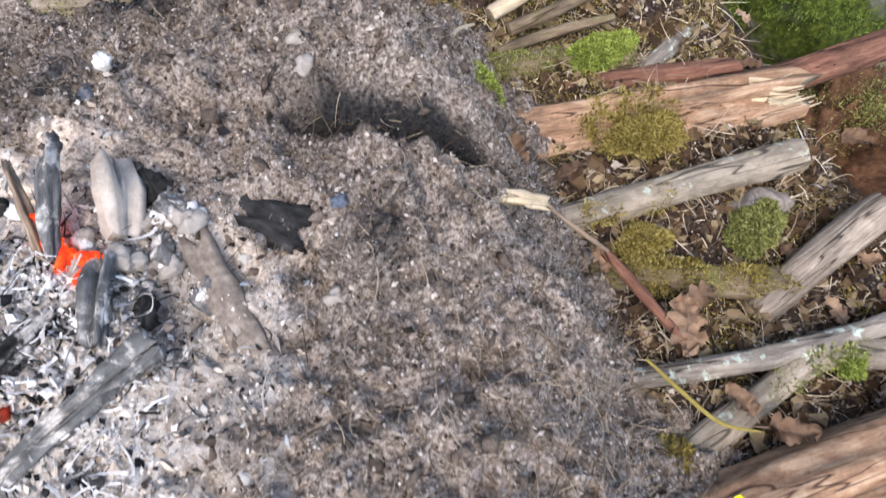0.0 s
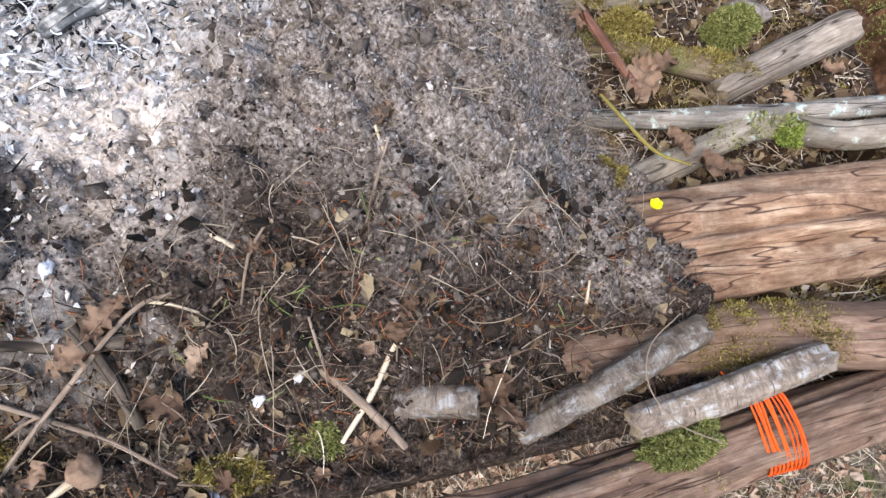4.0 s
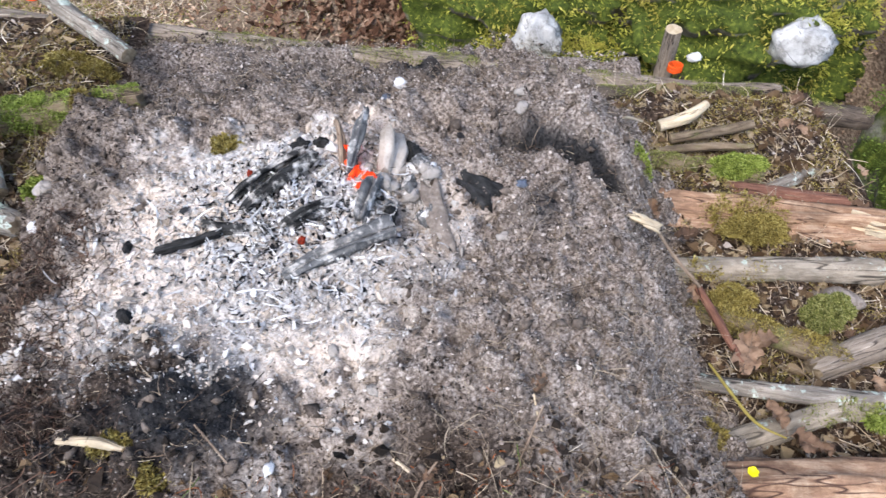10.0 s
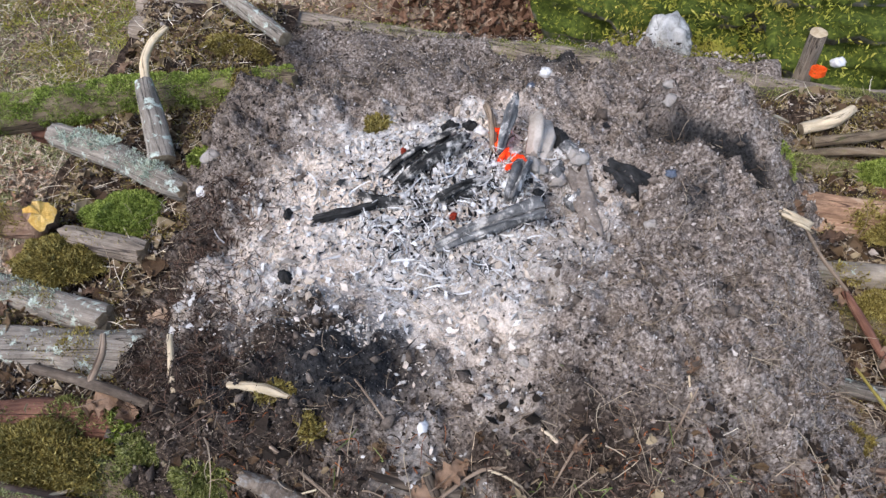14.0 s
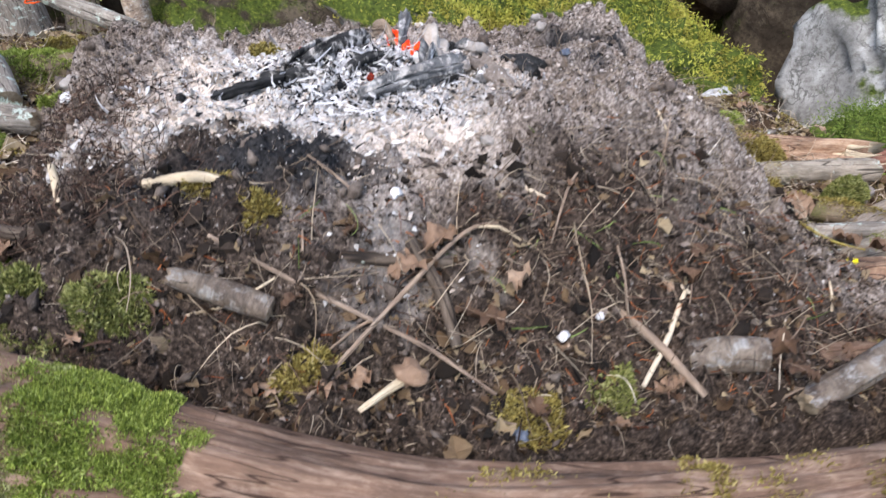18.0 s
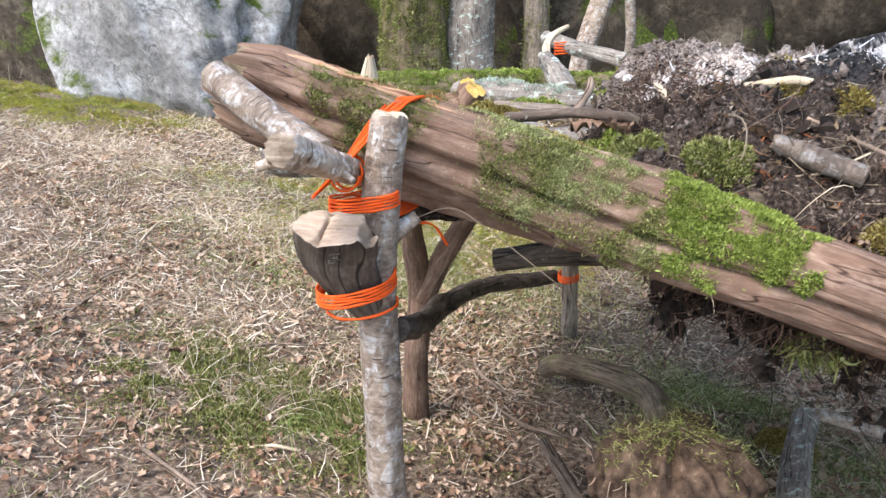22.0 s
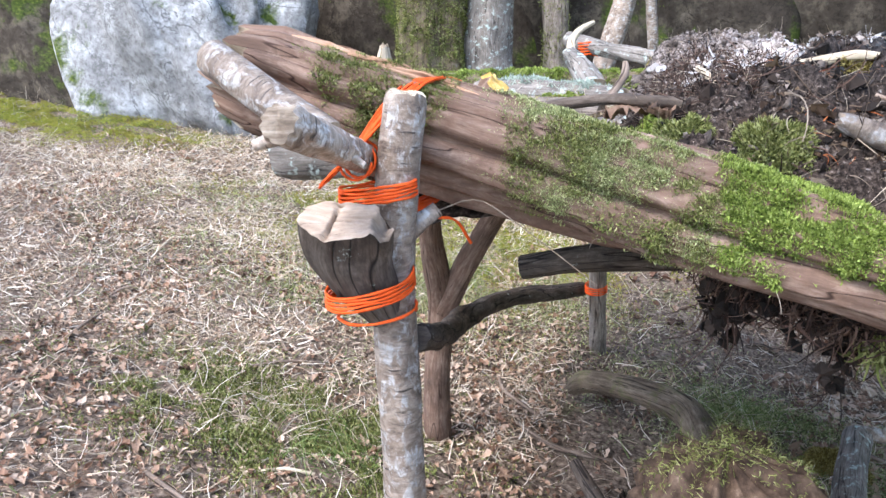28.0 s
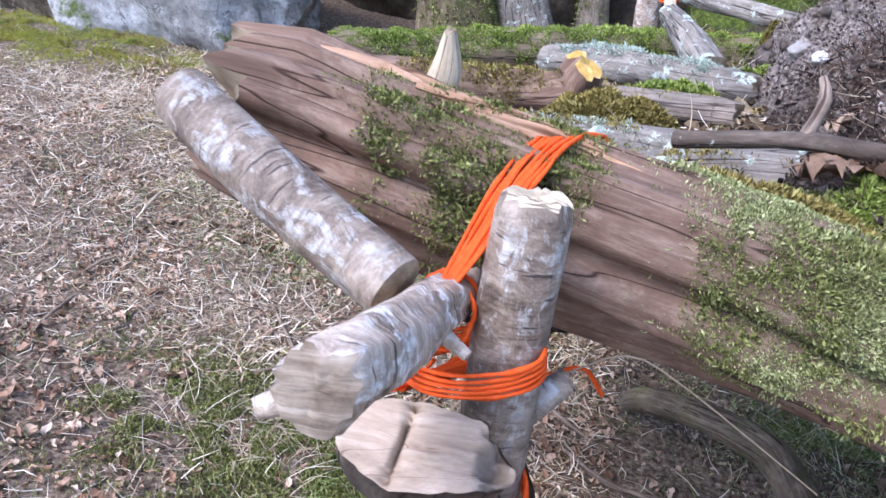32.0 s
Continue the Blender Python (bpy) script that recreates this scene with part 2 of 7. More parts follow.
M_ENDYEL = endgrain("yellow_cut_wood", (0.40, 0.21, 0.04), (0.68, 0.42, 0.11), (0.82, 0.62, 0.30))
M_MOSS = mottled("green_moss", [(0.045, 0.05, 0.012), (0.13, 0.145, 0.035), (0.25, 0.26, 0.08), (0.42, 0.42, 0.19)], 90, 0.6)
M_MOSSY = mottled("golden_moss", [(0.06, 0.045, 0.012), (0.18, 0.135, 0.032), (0.31, 0.25, 0.07), (0.46, 0.40, 0.16)], 90, 0.6)
M_MOSSB = mottled("bright_moss", [(0.055, 0.08, 0.014), (0.16, 0.21, 0.034), (0.29, 0.36, 0.07), (0.46, 0.52, 0.17)], 90, 0.6)
M_MOSSPALE = mottled("fine_pale_moss", [(0.07, 0.08, 0.028), (0.21, 0.23, 0.085), (0.40, 0.42, 0.18), (0.62, 0.62, 0.34)], 90, 0.6)
M_LICHENTUFT = mottled("pale_green_lichen", [(0.2, 0.24, 0.18), (0.42, 0.48, 0.38), (0.62, 0.68, 0.56)], 90, 0.6)
M_PEAT = mottled("peat_fibre", [(0.012, 0.008, 0.006), (0.035, 0.021, 0.015), (0.08, 0.046, 0.032), (0.16, 0.10, 0.07)], 80, 0.75)


def moss_bank_build(n):
    v = n.obj()
    f = n.math("ADD", n.math("MULTIPLY", n.island(), 0.14), n.math("MULTIPLY", n.noise(v, 16, 6, 0.75), 0.86))
    green = n.ramp(f, (0.2, (0.06, 0.075, 0.012)), (0.42, (0.26, 0.275, 0.042)), (0.6, (0.42, 0.42, 0.08)), (0.8, (0.58, 0.55, 0.17)))
    gold = n.ramp(f, (0.2, (0.08, 0.07, 0.015)), (0.5, (0.32, 0.28, 0.055)), (0.8, (0.56, 0.49, 0.15)))
    col = n.mix(n.step(n.noise(v, 5, 5, 0.7), 0.42, 0.6), green, gold)
    return n.mix(n.step(n.noise(v, 9, 5, 0.7), 0.56, 0.66), col, n.ramp(f, (0.2, (0.025, 0.034, 0.007)), (0.8, (0.2, 0.21, 0.045)))), None


M_MOSSBANK = mat("lush_moss", moss_bank_build, 0, 0.9, 0.1)
M_MOSSGREEN = mottled("deep_green_moss", [(0.03, 0.05, 0.01), (0.085, 0.135, 0.024), (0.17, 0.235, 0.045), (0.32, 0.38, 0.11)], 20, 0.3)
M_MOSSDARK = mottled("dark_moss", [(0.012, 0.018, 0.004), (0.04, 0.055, 0.010), (0.10, 0.115, 0.022), (0.2, 0.2, 0.06)], 12, 0.45)
M_LEAF = mottled("dead_leaf", [(0.09, 0.048, 0.030), (0.24, 0.14, 0.088), (0.42, 0.285, 0.19), (0.58, 0.45, 0.33)], 60, 0.7, 0.7)
M_STRAW = mottled("dry_grass", [(0.24, 0.175, 0.115), (0.46, 0.36, 0.245), (0.64, 0.54, 0.40), (0.78, 0.70, 0.57)], 60, 0.75, 0.7)
M_BLEACHED = mottled("bleached_straw", [(0.30, 0.20, 0.12), (0.55, 0.42, 0.28), (0.74, 0.62, 0.46), (0.86, 0.78, 0.64)], 60, 0.75, 0.7)
M_GRASS = mottled("green_grass", [(0.06, 0.10, 0.02), (0.13, 0.19, 0.045), (0.26, 0.31, 0.11)], 60, 0.7, 0.6)
M_CORD = mottled("orange_cord", [(0.62, 0.055, 0.006), (0.82, 0.10, 0.012), (0.90, 0.16, 0.025)], 260, 0.3, 0.55)
M_ROCK = rock("mossy_rock", (0.06, 0.047, 0.033), (0.17, 0.14, 0.10), 0.62)
M_PALEROCK = rock("pale_lichened_rock", (0.27, 0.265, 0.25), (0.56, 0.56, 0.54), 0.45)
M_MOSSROCK = rock("moss_covered_rock", (0.14, 0.13, 0.11), (0.3, 0.29, 0.27), 1.0)


def soil_build(n):
    v = n.obj()
    ash, black, warm = n.attr("ash"), n.attr("black"), n.attr("warm")
    fine = n.noise(v, 160, 5, 0.75)
    mid = n.noise(v, 28, 5, 0.65)
    col = n.ramp(fine, (0.33, (0.04, 0.03, 0.025)), (0.46, (0.185, 0.15, 0.127)), (0.56, (0.38, 0.325, 0.285)), (0.67, (0.62, 0.56, 0.50)))
    col = n.mix(n.step(mid, 0.45, 0.7), col, n.ramp(fine, (0.33, (0.032, 0.024, 0.018)), (0.64, (0.30, 0.24, 0.195))))
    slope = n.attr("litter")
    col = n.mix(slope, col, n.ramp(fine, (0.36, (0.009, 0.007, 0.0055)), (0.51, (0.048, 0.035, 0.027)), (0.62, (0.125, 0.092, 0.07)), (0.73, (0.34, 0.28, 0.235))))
    # black holds the char and the crevice's painted shade
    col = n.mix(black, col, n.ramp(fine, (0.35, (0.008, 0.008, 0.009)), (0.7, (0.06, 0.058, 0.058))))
    white = n.ramp(n.noise(v, 95, 7, 0.75), (0.35, (0.10, 0.095, 0.09)), (0.44, (0.38, 0.355, 0.33)), (0.57, (0.80, 0.77, 0.74)))
    buff = n.ramp(fine, (0.34, (0.38, 0.30, 0.235)), (0.57, (0.86, 0.745, 0.64)))
    col = n.mix(ash, col, n.mix(warm, white, buff))
    return col, n.math("ADD", fine, mid)


M_SOIL = mat("soil_and_ash", soil_build, 0.9, 0.95, 0.1)


def ground_build(n):
    v = n.obj()
    fine = n.noise(v, 70, 6, 0.7)
    big = n.noise(v, 2.2, 5, 0.6)
    col = n.ramp(fine, (0.34, (0.036, 0.026, 0.018)), (0.5, (0.165, 0.12, 0.086)), (0.66, (0.36, 0.285, 0.21)))
    col = n.mix(n.step(big, 0.60, 0.74), col, n.ramp(fine, (0.3, (0.025, 0.035, 0.007)), (0.7, (0.12, 0.14, 0.03))))
    return col, fine


def earth_build(n):
    fine = n.noise(n.obj(), 90, 6, 0.7)
    return n.ramp(fine, (0.36, (0.012, 0.008, 0.006)), (0.52, (0.05, 0.034, 0.025)), (0.68, (0.15, 0.11, 0.08))), fine


M_EARTH = mat("dark_peaty_earth", earth_build, 0.9, 0.95, 0.1)
M_GROUND = mat("forest_floor", ground_build, 0.9, 0.95, 0.1)


# ---------------------------------------------------------------- mesh helpers
def hash2(i, j, seed):
    h = (i.astype(np.int64) * 374761393 + j.astype(np.int64) * 668265263 + seed * 974711) & 0x7FFFFFFF
    h = ((h ^ (h >> 13)) * 1274126177) & 0x7FFFFFFF
    return ((h ^ (h >> 16)) & 0xFFFF) / 65535.0


def vnoise(x, y, seed=0):
    """Smooth lattice noise, -1 to 1."""
    i, j = np.floor(x), np.floor(y)
    a, b = x - i, y - j
    a, b = a * a * (3 - 2 * a), b * b * (3 - 2 * b)
    p, q, r, s = hash2(i, j, seed), hash2(i + 1, j, seed), hash2(i, j + 1, seed), hash2(i + 1, j + 1, seed)
    return 2 * ((p * (1 - a) + q * a) * (1 - b) + (r * (1 - a) + s * a) * b) - 1


def fbm(x, y, seed=0, octaves=4, gain=0.5):
    t, k = 0, 1.0
    for o in range(octaves):
        t = t + k * vnoise(x * 2**o + 17 * o, y * 2**o - 9 * o, seed + o)
        k *= gain
    return t


def smooth(v):
    v = np.clip(v, 0, 1)
    return v * v * (3 - 2 * v)


def mesh_of(name, verts, faces, material, uv=None, shade=True, attrs=None):
    me = bpy.data.meshes.new(name)
    me.from_pydata(np.asarray(verts, dtype=float).tolist(), [], faces if isinstance(faces, list) else faces.tolist())
    if uv is not None:
        lay = me.uv_layers.new(name="UVMap")
        idx = np.zeros(len(me.loops), dtype=np.int32)
        me.loops.foreach_get("vertex_index", idx)
        lay.data.foreach_set("uv", np.asarray(uv, dtype=np.float32)[idx].ravel())
    for k, v in (attrs or {}).items():
        me.attributes.new(k, "FLOAT", "POINT").data.foreach_set("value", np.asarray(v, dtype=np.float32))
    if shade:
        me.polygons.foreach_set("use_smooth", [True] * len(me.polygons))
    if material:
        me.materials.append(material)
    me.update()
    return me


def root_of(ob):
    while ob.parent:
        ob = ob.parent
    return ob


def thing(name, at, label, category, group="", kind=""):
    """An empty at the thing's base, to hold its parts."""
    ob = new(name)
    ob.empty_display_size = 0.05
    ob.location = at
    return tagged(ob, label, category, group, kind)


def part(name, verts, faces, material, parent, label="", uv=None, shade=True, kind="", attrs=None):
    v = np.asarray(verts, dtype=float) - np.array(root_of(parent).location)
    ob = new(name, mesh_of(name, v, faces, material, uv, shade, attrs))
    ob.parent = parent
    return tagged(ob, label, kind=kind)


def solo(name, verts, faces, material, at, label, category, group="", kind="", uv=None, shade=True, attrs=None):
    v = np.asarray(verts, dtype=float) - np.array(at, dtype=float)
    ob = new(name, mesh_of(name, v, faces, material, uv, shade, attrs))
    ob.location = at
    return tagged(ob, label, category, group, kind)


def spline(pts, radii, step):
    p = np.array(pts, dtype=float)
    r = np.array(radii, dtype=float)
    if len(r) != len(p):
        r = np.interp(np.linspace(0, 1, len(p)), np.linspace(0, 1, len(r)), r)
    q = np.vstack([2 * p[0] - p[1], p, 2 * p[-1] - p[-2]])
    out, rad = [], []
    for k in range(len(p) - 1):
        m = max(2, int(np.linalg.norm(p[k + 1] - p[k]) / step))
        t = np.linspace(0, 1, m, endpoint=False)[:, None]
        a, b, c, d = q[k], q[k + 1], q[k + 2], q[k + 3]
        out.append(0.5 * (2 * b + (c - a) * t + (2 * a - 5 * b + 4 * c - d) * t * t + (3 * b - a - 3 * c + d) * t**3))
        rad.append(r[k] + (r[k + 1] - r[k]) * t[:, 0])
    return np.vstack([*out, p[-1:]]), np.concatenate([*rad, r[-1:]])


def tube(pts, radii, seg=20, step=0.015, lump=0.08, groove=0.05, seed=0, flat=1.0, jag=(0, 0), grooves=9.0):
    """A log's side: verts, faces, uv in metres, and the two end rings. jag: how far the ends are splintered."""
    c, r = spline(pts, radii, step)
    n = len(c)
    t = np.gradient(c, axis=0)
    t /= np.linalg.norm(t, axis=1)[:, None]
    up = np.array((0, 0, 1.0)) if abs(t[0, 2]) < 0.9 else np.array((0, -1.0, 0))
    e1 = np.zeros((n, 3))
    e1[0] = up - t[0] * (up @ t[0])
    e1[0] /= np.linalg.norm(e1[0])
    for k in range(1, n):
        v = e1[k - 1] - t[k] * (e1[k - 1] @ t[k])
        e1[k] = v / np.linalg.norm(v)
    e2 = np.cross(t, e1)
    s = np.concatenate([[0], np.cumsum(np.linalg.norm(np.diff(c, axis=0), axis=1))])
    a = np.linspace(0, 2 * np.pi, seg + 1) + np.pi
    A, S = np.meshgrid(a, s)
    ca, sa = np.cos(A), np.sin(A)
    rm = r.mean()
    big = fbm(ca * 1.3 + 7 + S / (rm * 5), sa * 1.3 + S / (rm * 7), seed, 3)
    cut = fbm(ca * grooves / 3 + 40 + S * 1.2 / rm * 0.08, sa * grooves / 3 + S / rm * 0.05, seed + 5, 3)
    R = r[:, None] * (1 + lump * big + groove * cut - groove * 1.2 * np.clip(-cut - 0.25, 0, 1))
    d = e1[:, None, :] * ca[..., None] + e2[:, None, :] * sa[..., None] * flat
    V = c[:, None, :] + d * R[..., None]
    for end, amount in ((0, jag[0]), (n - 1, jag[1])):
        if amount:
            j = np.abs(fbm(np.cos(a) * 4 + 3, np.sin(a) * 4, seed + 11, 3)) * amount
            way = -t[0] if end == 0 else t[-1]
            V[end] = V[end] + way * j[:, None] - d[end] * (R[end] * 0.25)[:, None] * (j / amount)[:, None]
    uv = np.stack([A * rm, S], -1).reshape(-1, 2) + seed * 0.37
    w = seg + 1
    i, j = np.meshgrid(np.arange(n - 1), np.arange(seg), indexing="ij")
    f = np.stack([i * w + j, i * w + j + 1, (i + 1) * w + j + 1, (i + 1) * w + j], -1).reshape(-1, 4)
    info = dict(c=c, t=t, r=r, V=V, d=d, s=s)
    return V.reshape(-1, 3), f.tolist(), uv, info


def cap(info, end, seed=0, dish=0.1):
    """A cut face: rings of points inside the end ring."""
    ring = info["V"][0 if end == 0 else -1][:-1]
    way = -info["t"][0] if end == 0 else info["t"][-1]
    mid = ring.mean(0)
    n = len(ring)
    R = float(np.linalg.norm(ring - mid, axis=1).mean())
    e1 = ring[0] - mid
    e1 -= way * (e1 @ way)
    e1 /= np.linalg.norm(e1)
    e2 = np.cross(way, e1)
    vs, fs = [], []
    for k in (1.0, 0.8, 0.55, 0.28):
        bump = vnoise(np.arange(n) * 0.9 + k * 9, np.full(n, k * 5.0), seed) * dish * R * (1.0 - k) * 1.5
        vs.append(mid + (ring - mid) * k + way * (bump[:, None] + (0.0015 if k < 1 else 0)))
    vs = np.vstack([*vs, mid[None] + way * 0.001])
    for b in range(3):
        fs += [[b * n + j, b * n + (j + 1) % n, (b + 1) * n + (j + 1) % n, (b + 1) * n + j] for j in range(n)]
    fs += [[3 * n + j, 3 * n + (j + 1) % n, 4 * n] for j in range(n)]
    if end == 0:
        pass
    uv = np.stack([(vs - mid) @ e1, (vs - mid) @ e2], -1)
    return vs, fs, uv


def blades(P, D, L, W, seed=0, bend=0.3):
    """Small leaf-like quads, one for each point: from P along D."""
    rng = np.random.default_rng(seed)
    n = len(P)
    D = D / np.linalg.norm(D, axis=1)[:, None]
    side = np.cross(D, rng.normal(size=(n, 3)))
    side /= np.linalg.norm(side, axis=1)[:, None] + 1e-9
    nrm = np.cross(D, side)
    L, W = np.broadcast_to(L, n)[:, None], np.broadcast_to(W, n)[:, None]
    m = P + D * L * 0.55
    tip = P + D * L + nrm * L * bend * rng.uniform(-1, 1, (n, 1))
    V = np.stack([P, m + side * W, tip, m - side * W], 1).reshape(-1, 3)
    return V, np.arange(4 * n).reshape(-1, 4)


def crumbs(P, size, seed=0, squash=0.7):
    """Small angular lumps: distorted octahedra."""
    rng = np.random.default_rng(seed)
    n = len(P)
    o = np.array([(1, 0, 0), (0, 1, 0), (-1, 0, 0), (0, -1, 0), (0, 0, 1), (0, 0, -1)], dtype=float)
    f = np.array([(0, 1, 4), (1, 2, 4), (2, 3, 4), (3, 0, 4), (1, 0, 5), (2, 1, 5), (3, 2, 5), (0, 3, 5)])
    q = rng.normal(size=(n, 4))
    q /= np.linalg.norm(q, axis=1)[:, None]
    w, x, y, z = q.T
    R = np.stack([1 - 2 * (y * y + z * z), 2 * (x * y - z * w), 2 * (x * z + y * w), 2 * (x * y + z * w), 1 - 2 * (x * x + z * z), 2 * (y * z - x * w), 2 * (x * z - y * w), 2 * (y * z + x * w), 1 - 2 * (x * x + y * y)], 1).reshape(n, 3, 3)
    s = np.broadcast_to(size, n)[:, None, None] * rng.uniform(0.45, 1.1, (n, 6, 1)) * rng.uniform((0.6, 0.5, squash * 0.4), (1.5, 1.1, squash), (n, 1, 3))[:, :, :]
    V = P[:, None, :] + np.einsum("nij,nkj->nki", R, o[None] * s)
    F = (np.arange(n) * 6)[:, None, None] + f[None]
    return V.reshape(-1, 3), F.reshape(-1, 3)


def strands(P, D, L, R, seed=0, nseg=5, curl=0.5, droop=0.0, flat=False):
    """Thin bent three-sided stalks from P along D."""
    rng = np.random.default_rng(seed)
    n = len(P)
    L = np.broadcast_to(L, n)
    R = np.broadcast_to(R, n)
    D = D / np.linalg.norm(D, axis=1)[:, None]
    turn = rng.normal(size=(n, 3)) * curl
    pts = [P]
    d = D.copy()
    for k in range(nseg):
        d = d + turn / nseg + rng.normal(size=(n, 3)) * curl * 0.25 / nseg
        d[:, 2] -= droop / nseg
        d /= np.linalg.norm(d, axis=1)[:, None]
        pts.append(pts[-1] + d * (L / nseg)[:, None])
    C = np.stack(pts, 1)
    T = np.gradient(C, axis=1)
    T /= np.linalg.norm(T, axis=2)[..., None] + 1e-9
    ref = rng.normal(size=(n, 1, 3))
    e1 = np.cross(T, ref)
    e1 /= np.linalg.norm(e1, axis=2)[..., None] + 1e-9
    e2 = np.cross(T, e1)
    prof = np.linspace(1.0, 0.35, nseg + 1)[None, :, None] * R[:, None, None]
    k2 = 0.35 if flat else 1.0
    ring = [C + prof * (math.cos(a) * e1 + math.sin(a) * e2 * k2) for a in (0, 2.1, 4.2)]
    V = np.stack(ring, 2).reshape(n, -1, 3)
    f = []
    for k in range(nseg):
        for j in range(3):
            f.append((k * 3 + j, k * 3 + (j + 1) % 3, (k + 1) * 3 + (j + 1) % 3, (k + 1) * 3 + j))
    f = np.array(f)
    F = (np.arange(n) * (3 * (nseg + 1)))[:, None, None] + f[None]
    return V.reshape(-1, 3), F.reshape(-1, 4)


def leaves(P, yaw, pitch, size, seed=0, curl=0.5):
    """Dead leaves: a curled pointed oval of 3 by 5 points each."""
    rng = np.random.default_rng(seed)
    n = len(P)
    prof = np.array([0.10, 0.36, 0.42, 0.30, 0.03])
    u = np.array([-0.5, -0.25, 0.0, 0.27, 0.55])
    size = np.broadcast_to(size, n)
    cu = rng.uniform(-1, 1, n) * curl
    cl = rng.uniform(0.2, 1, n) * curl
    jag = rng.uniform(0.35, 1.5, (n, 5, 2))
    X = np.broadcast_to(u[None, :, None], (n, 5, 3)).copy()
    Y = prof[None, :, None] * np.array([-1, 0, 1.0])[None, None, :] * rng.uniform(0.35, 1.05, (n, 1, 1))
    Y[:, :, 0] *= jag[:, :, 0]
    Y[:, :, 2] *= jag[:, :, 1]
    Z = cl[:, None, None] * (np.abs(Y) * 1.1) + cu[:, None, None] * (X**2) * 1.2 + rng.normal(size=(n, 5, 3)) * 0.07
    v = np.stack([X, Y, Z], -1).reshape(n, 15, 3) * size[:, None, None]
    cy, sy, cp, sp = np.cos(yaw), np.sin(yaw), np.cos(pitch), np.sin(pitch)
    ro = rng.uniform(-0.7, 0.7, n)
    cr, sr = np.cos(ro), np.sin(ro)
    y2, z2 = v[..., 1] * cr[:, None] - v[..., 2] * sr[:, None], v[..., 1] * sr[:, None] + v[..., 2] * cr[:, None]
    x3, z3 = v[..., 0] * cp[:, None] - z2 * sp[:, None], v[..., 0] * sp[:, None] + z2 * cp[:, None]
    V = np.stack([x3 * cy[:, None] - y2 * sy[:, None], x3 * sy[:, None] + y2 * cy[:, None], z3], -1) + P[:, None, :]
    f = np.array([(k * 3 + j, k * 3 + j + 1, k * 3 + j + 4, k * 3 + j + 3) for k in range(4) for j in range(2)])
    F = (np.arange(n) * 15)[:, None, None] + f[None]
    return V.reshape(-1, 3), F.reshape(-1, 4)


def moss_on(info, parent, material, density, length, seed, span=(0, 1), top=0.3, cover=0.0, name="moss", label="", side=None, scale=14.0):
    """Sprigs on a log's surface: on its upper side and where a patchy mask allows."""
    rng = np.random.default_rng(seed)
    V, d, s = info["V"], info["d"], info["s"]
    n, w = V.shape[:2]
    area = s[-1] * (span[1] - span[0]) * 2 * np.pi * info["r"].mean()
    m = int(density * area)
    i = np.clip(((span[0] + (span[1] - span[0]) * rng.random(m)) * (n - 1)), 0, n - 1.001)
    j = rng.random(m) * (w - 1.001)
    i0, j0 = i.astype(int), j.astype(int)
    fi, fj = (i - i0)[:, None], (j - j0)[:, None]
    P = (V[i0, j0] * (1 - fj) + V[i0, j0 + 1] * fj) * (1 - fi) + (V[i0 + 1, j0] * (1 - fj) + V[i0 + 1, j0 + 1] * fj) * fi
    nd = d[i0, j0]
    facing = nd[:, 2] if side is None else nd @ (np.array(side) / np.linalg.norm(side))
    edge = np.minimum(i / (n - 1) - span[0], span[1] - i / (n - 1)) / max(span[1] - span[0], 1e-3)
    keep = facing + 0.9 * fbm(P[:, 0] * scale, P[:, 1] * scale + P[:, 2] * scale, seed, 3) + cover + np.clip(edge * 4, 0, 1) * 1.1 - 1.1 + rng.normal(0, 0.22, m) > top
    P, nd = P[keep], nd[keep]
    if not len(P):
        return None
    hump = 1 + 0.7 * fbm(P[:, 0] * 45, P[:, 1] * 45 + P[:, 2] * 45, seed + 3, 2)
    D = nd + rng.normal(size=nd.shape) * 0.75 + np.array((0, 0, 0.15))
    L = length * rng.uniform(0.5, 1.3, len(P)) * np.clip(hump, 0.3, 2)
    out = P + nd * (length * 0.5 * rng.random((len(P), 1)) * np.clip(hump, 0, 2)[:, None] - 0.001)
    v, f = blades(out, D, L, L * 0.16, seed)
    return part(name, v, f, material, parent, label, shade=False, kind="stuff")


def log(name, pts, radii, material, label, category="log", seed=1, ends=(M_ENDOLD, M_ENDOLD), seg=20, lump=0.08, groove=0.06, jag=(0, 0), flat=1.0, group="", moss=None, step=0.015, parent=None, barkname="bark", grooves=9.0):
    """A log or stick with its bark and cut ends; returns the thing and its shape."""
    v, f, uv, info = tube(pts, radii, seg, step, lump, groove, seed, flat, jag, grooves)
    if parent is None:
        low = v[np.argmin(v[:, 2])]
        holder = thing(name, tuple(low), label, category, group)
    else:
        holder = parent
    part(barkname, v, f, material, holder, "", uv)
    for e, m in enumerate(ends):
        if m:
            cv, cf, cu = cap(info, e, seed)
            part("cut_end" if not jag[e] else "broken_end", cv, cf, m, holder, "", cu)
    for k in moss or ():
        moss_on(info, holder, *k[:4], **k[4])
    return holder, info


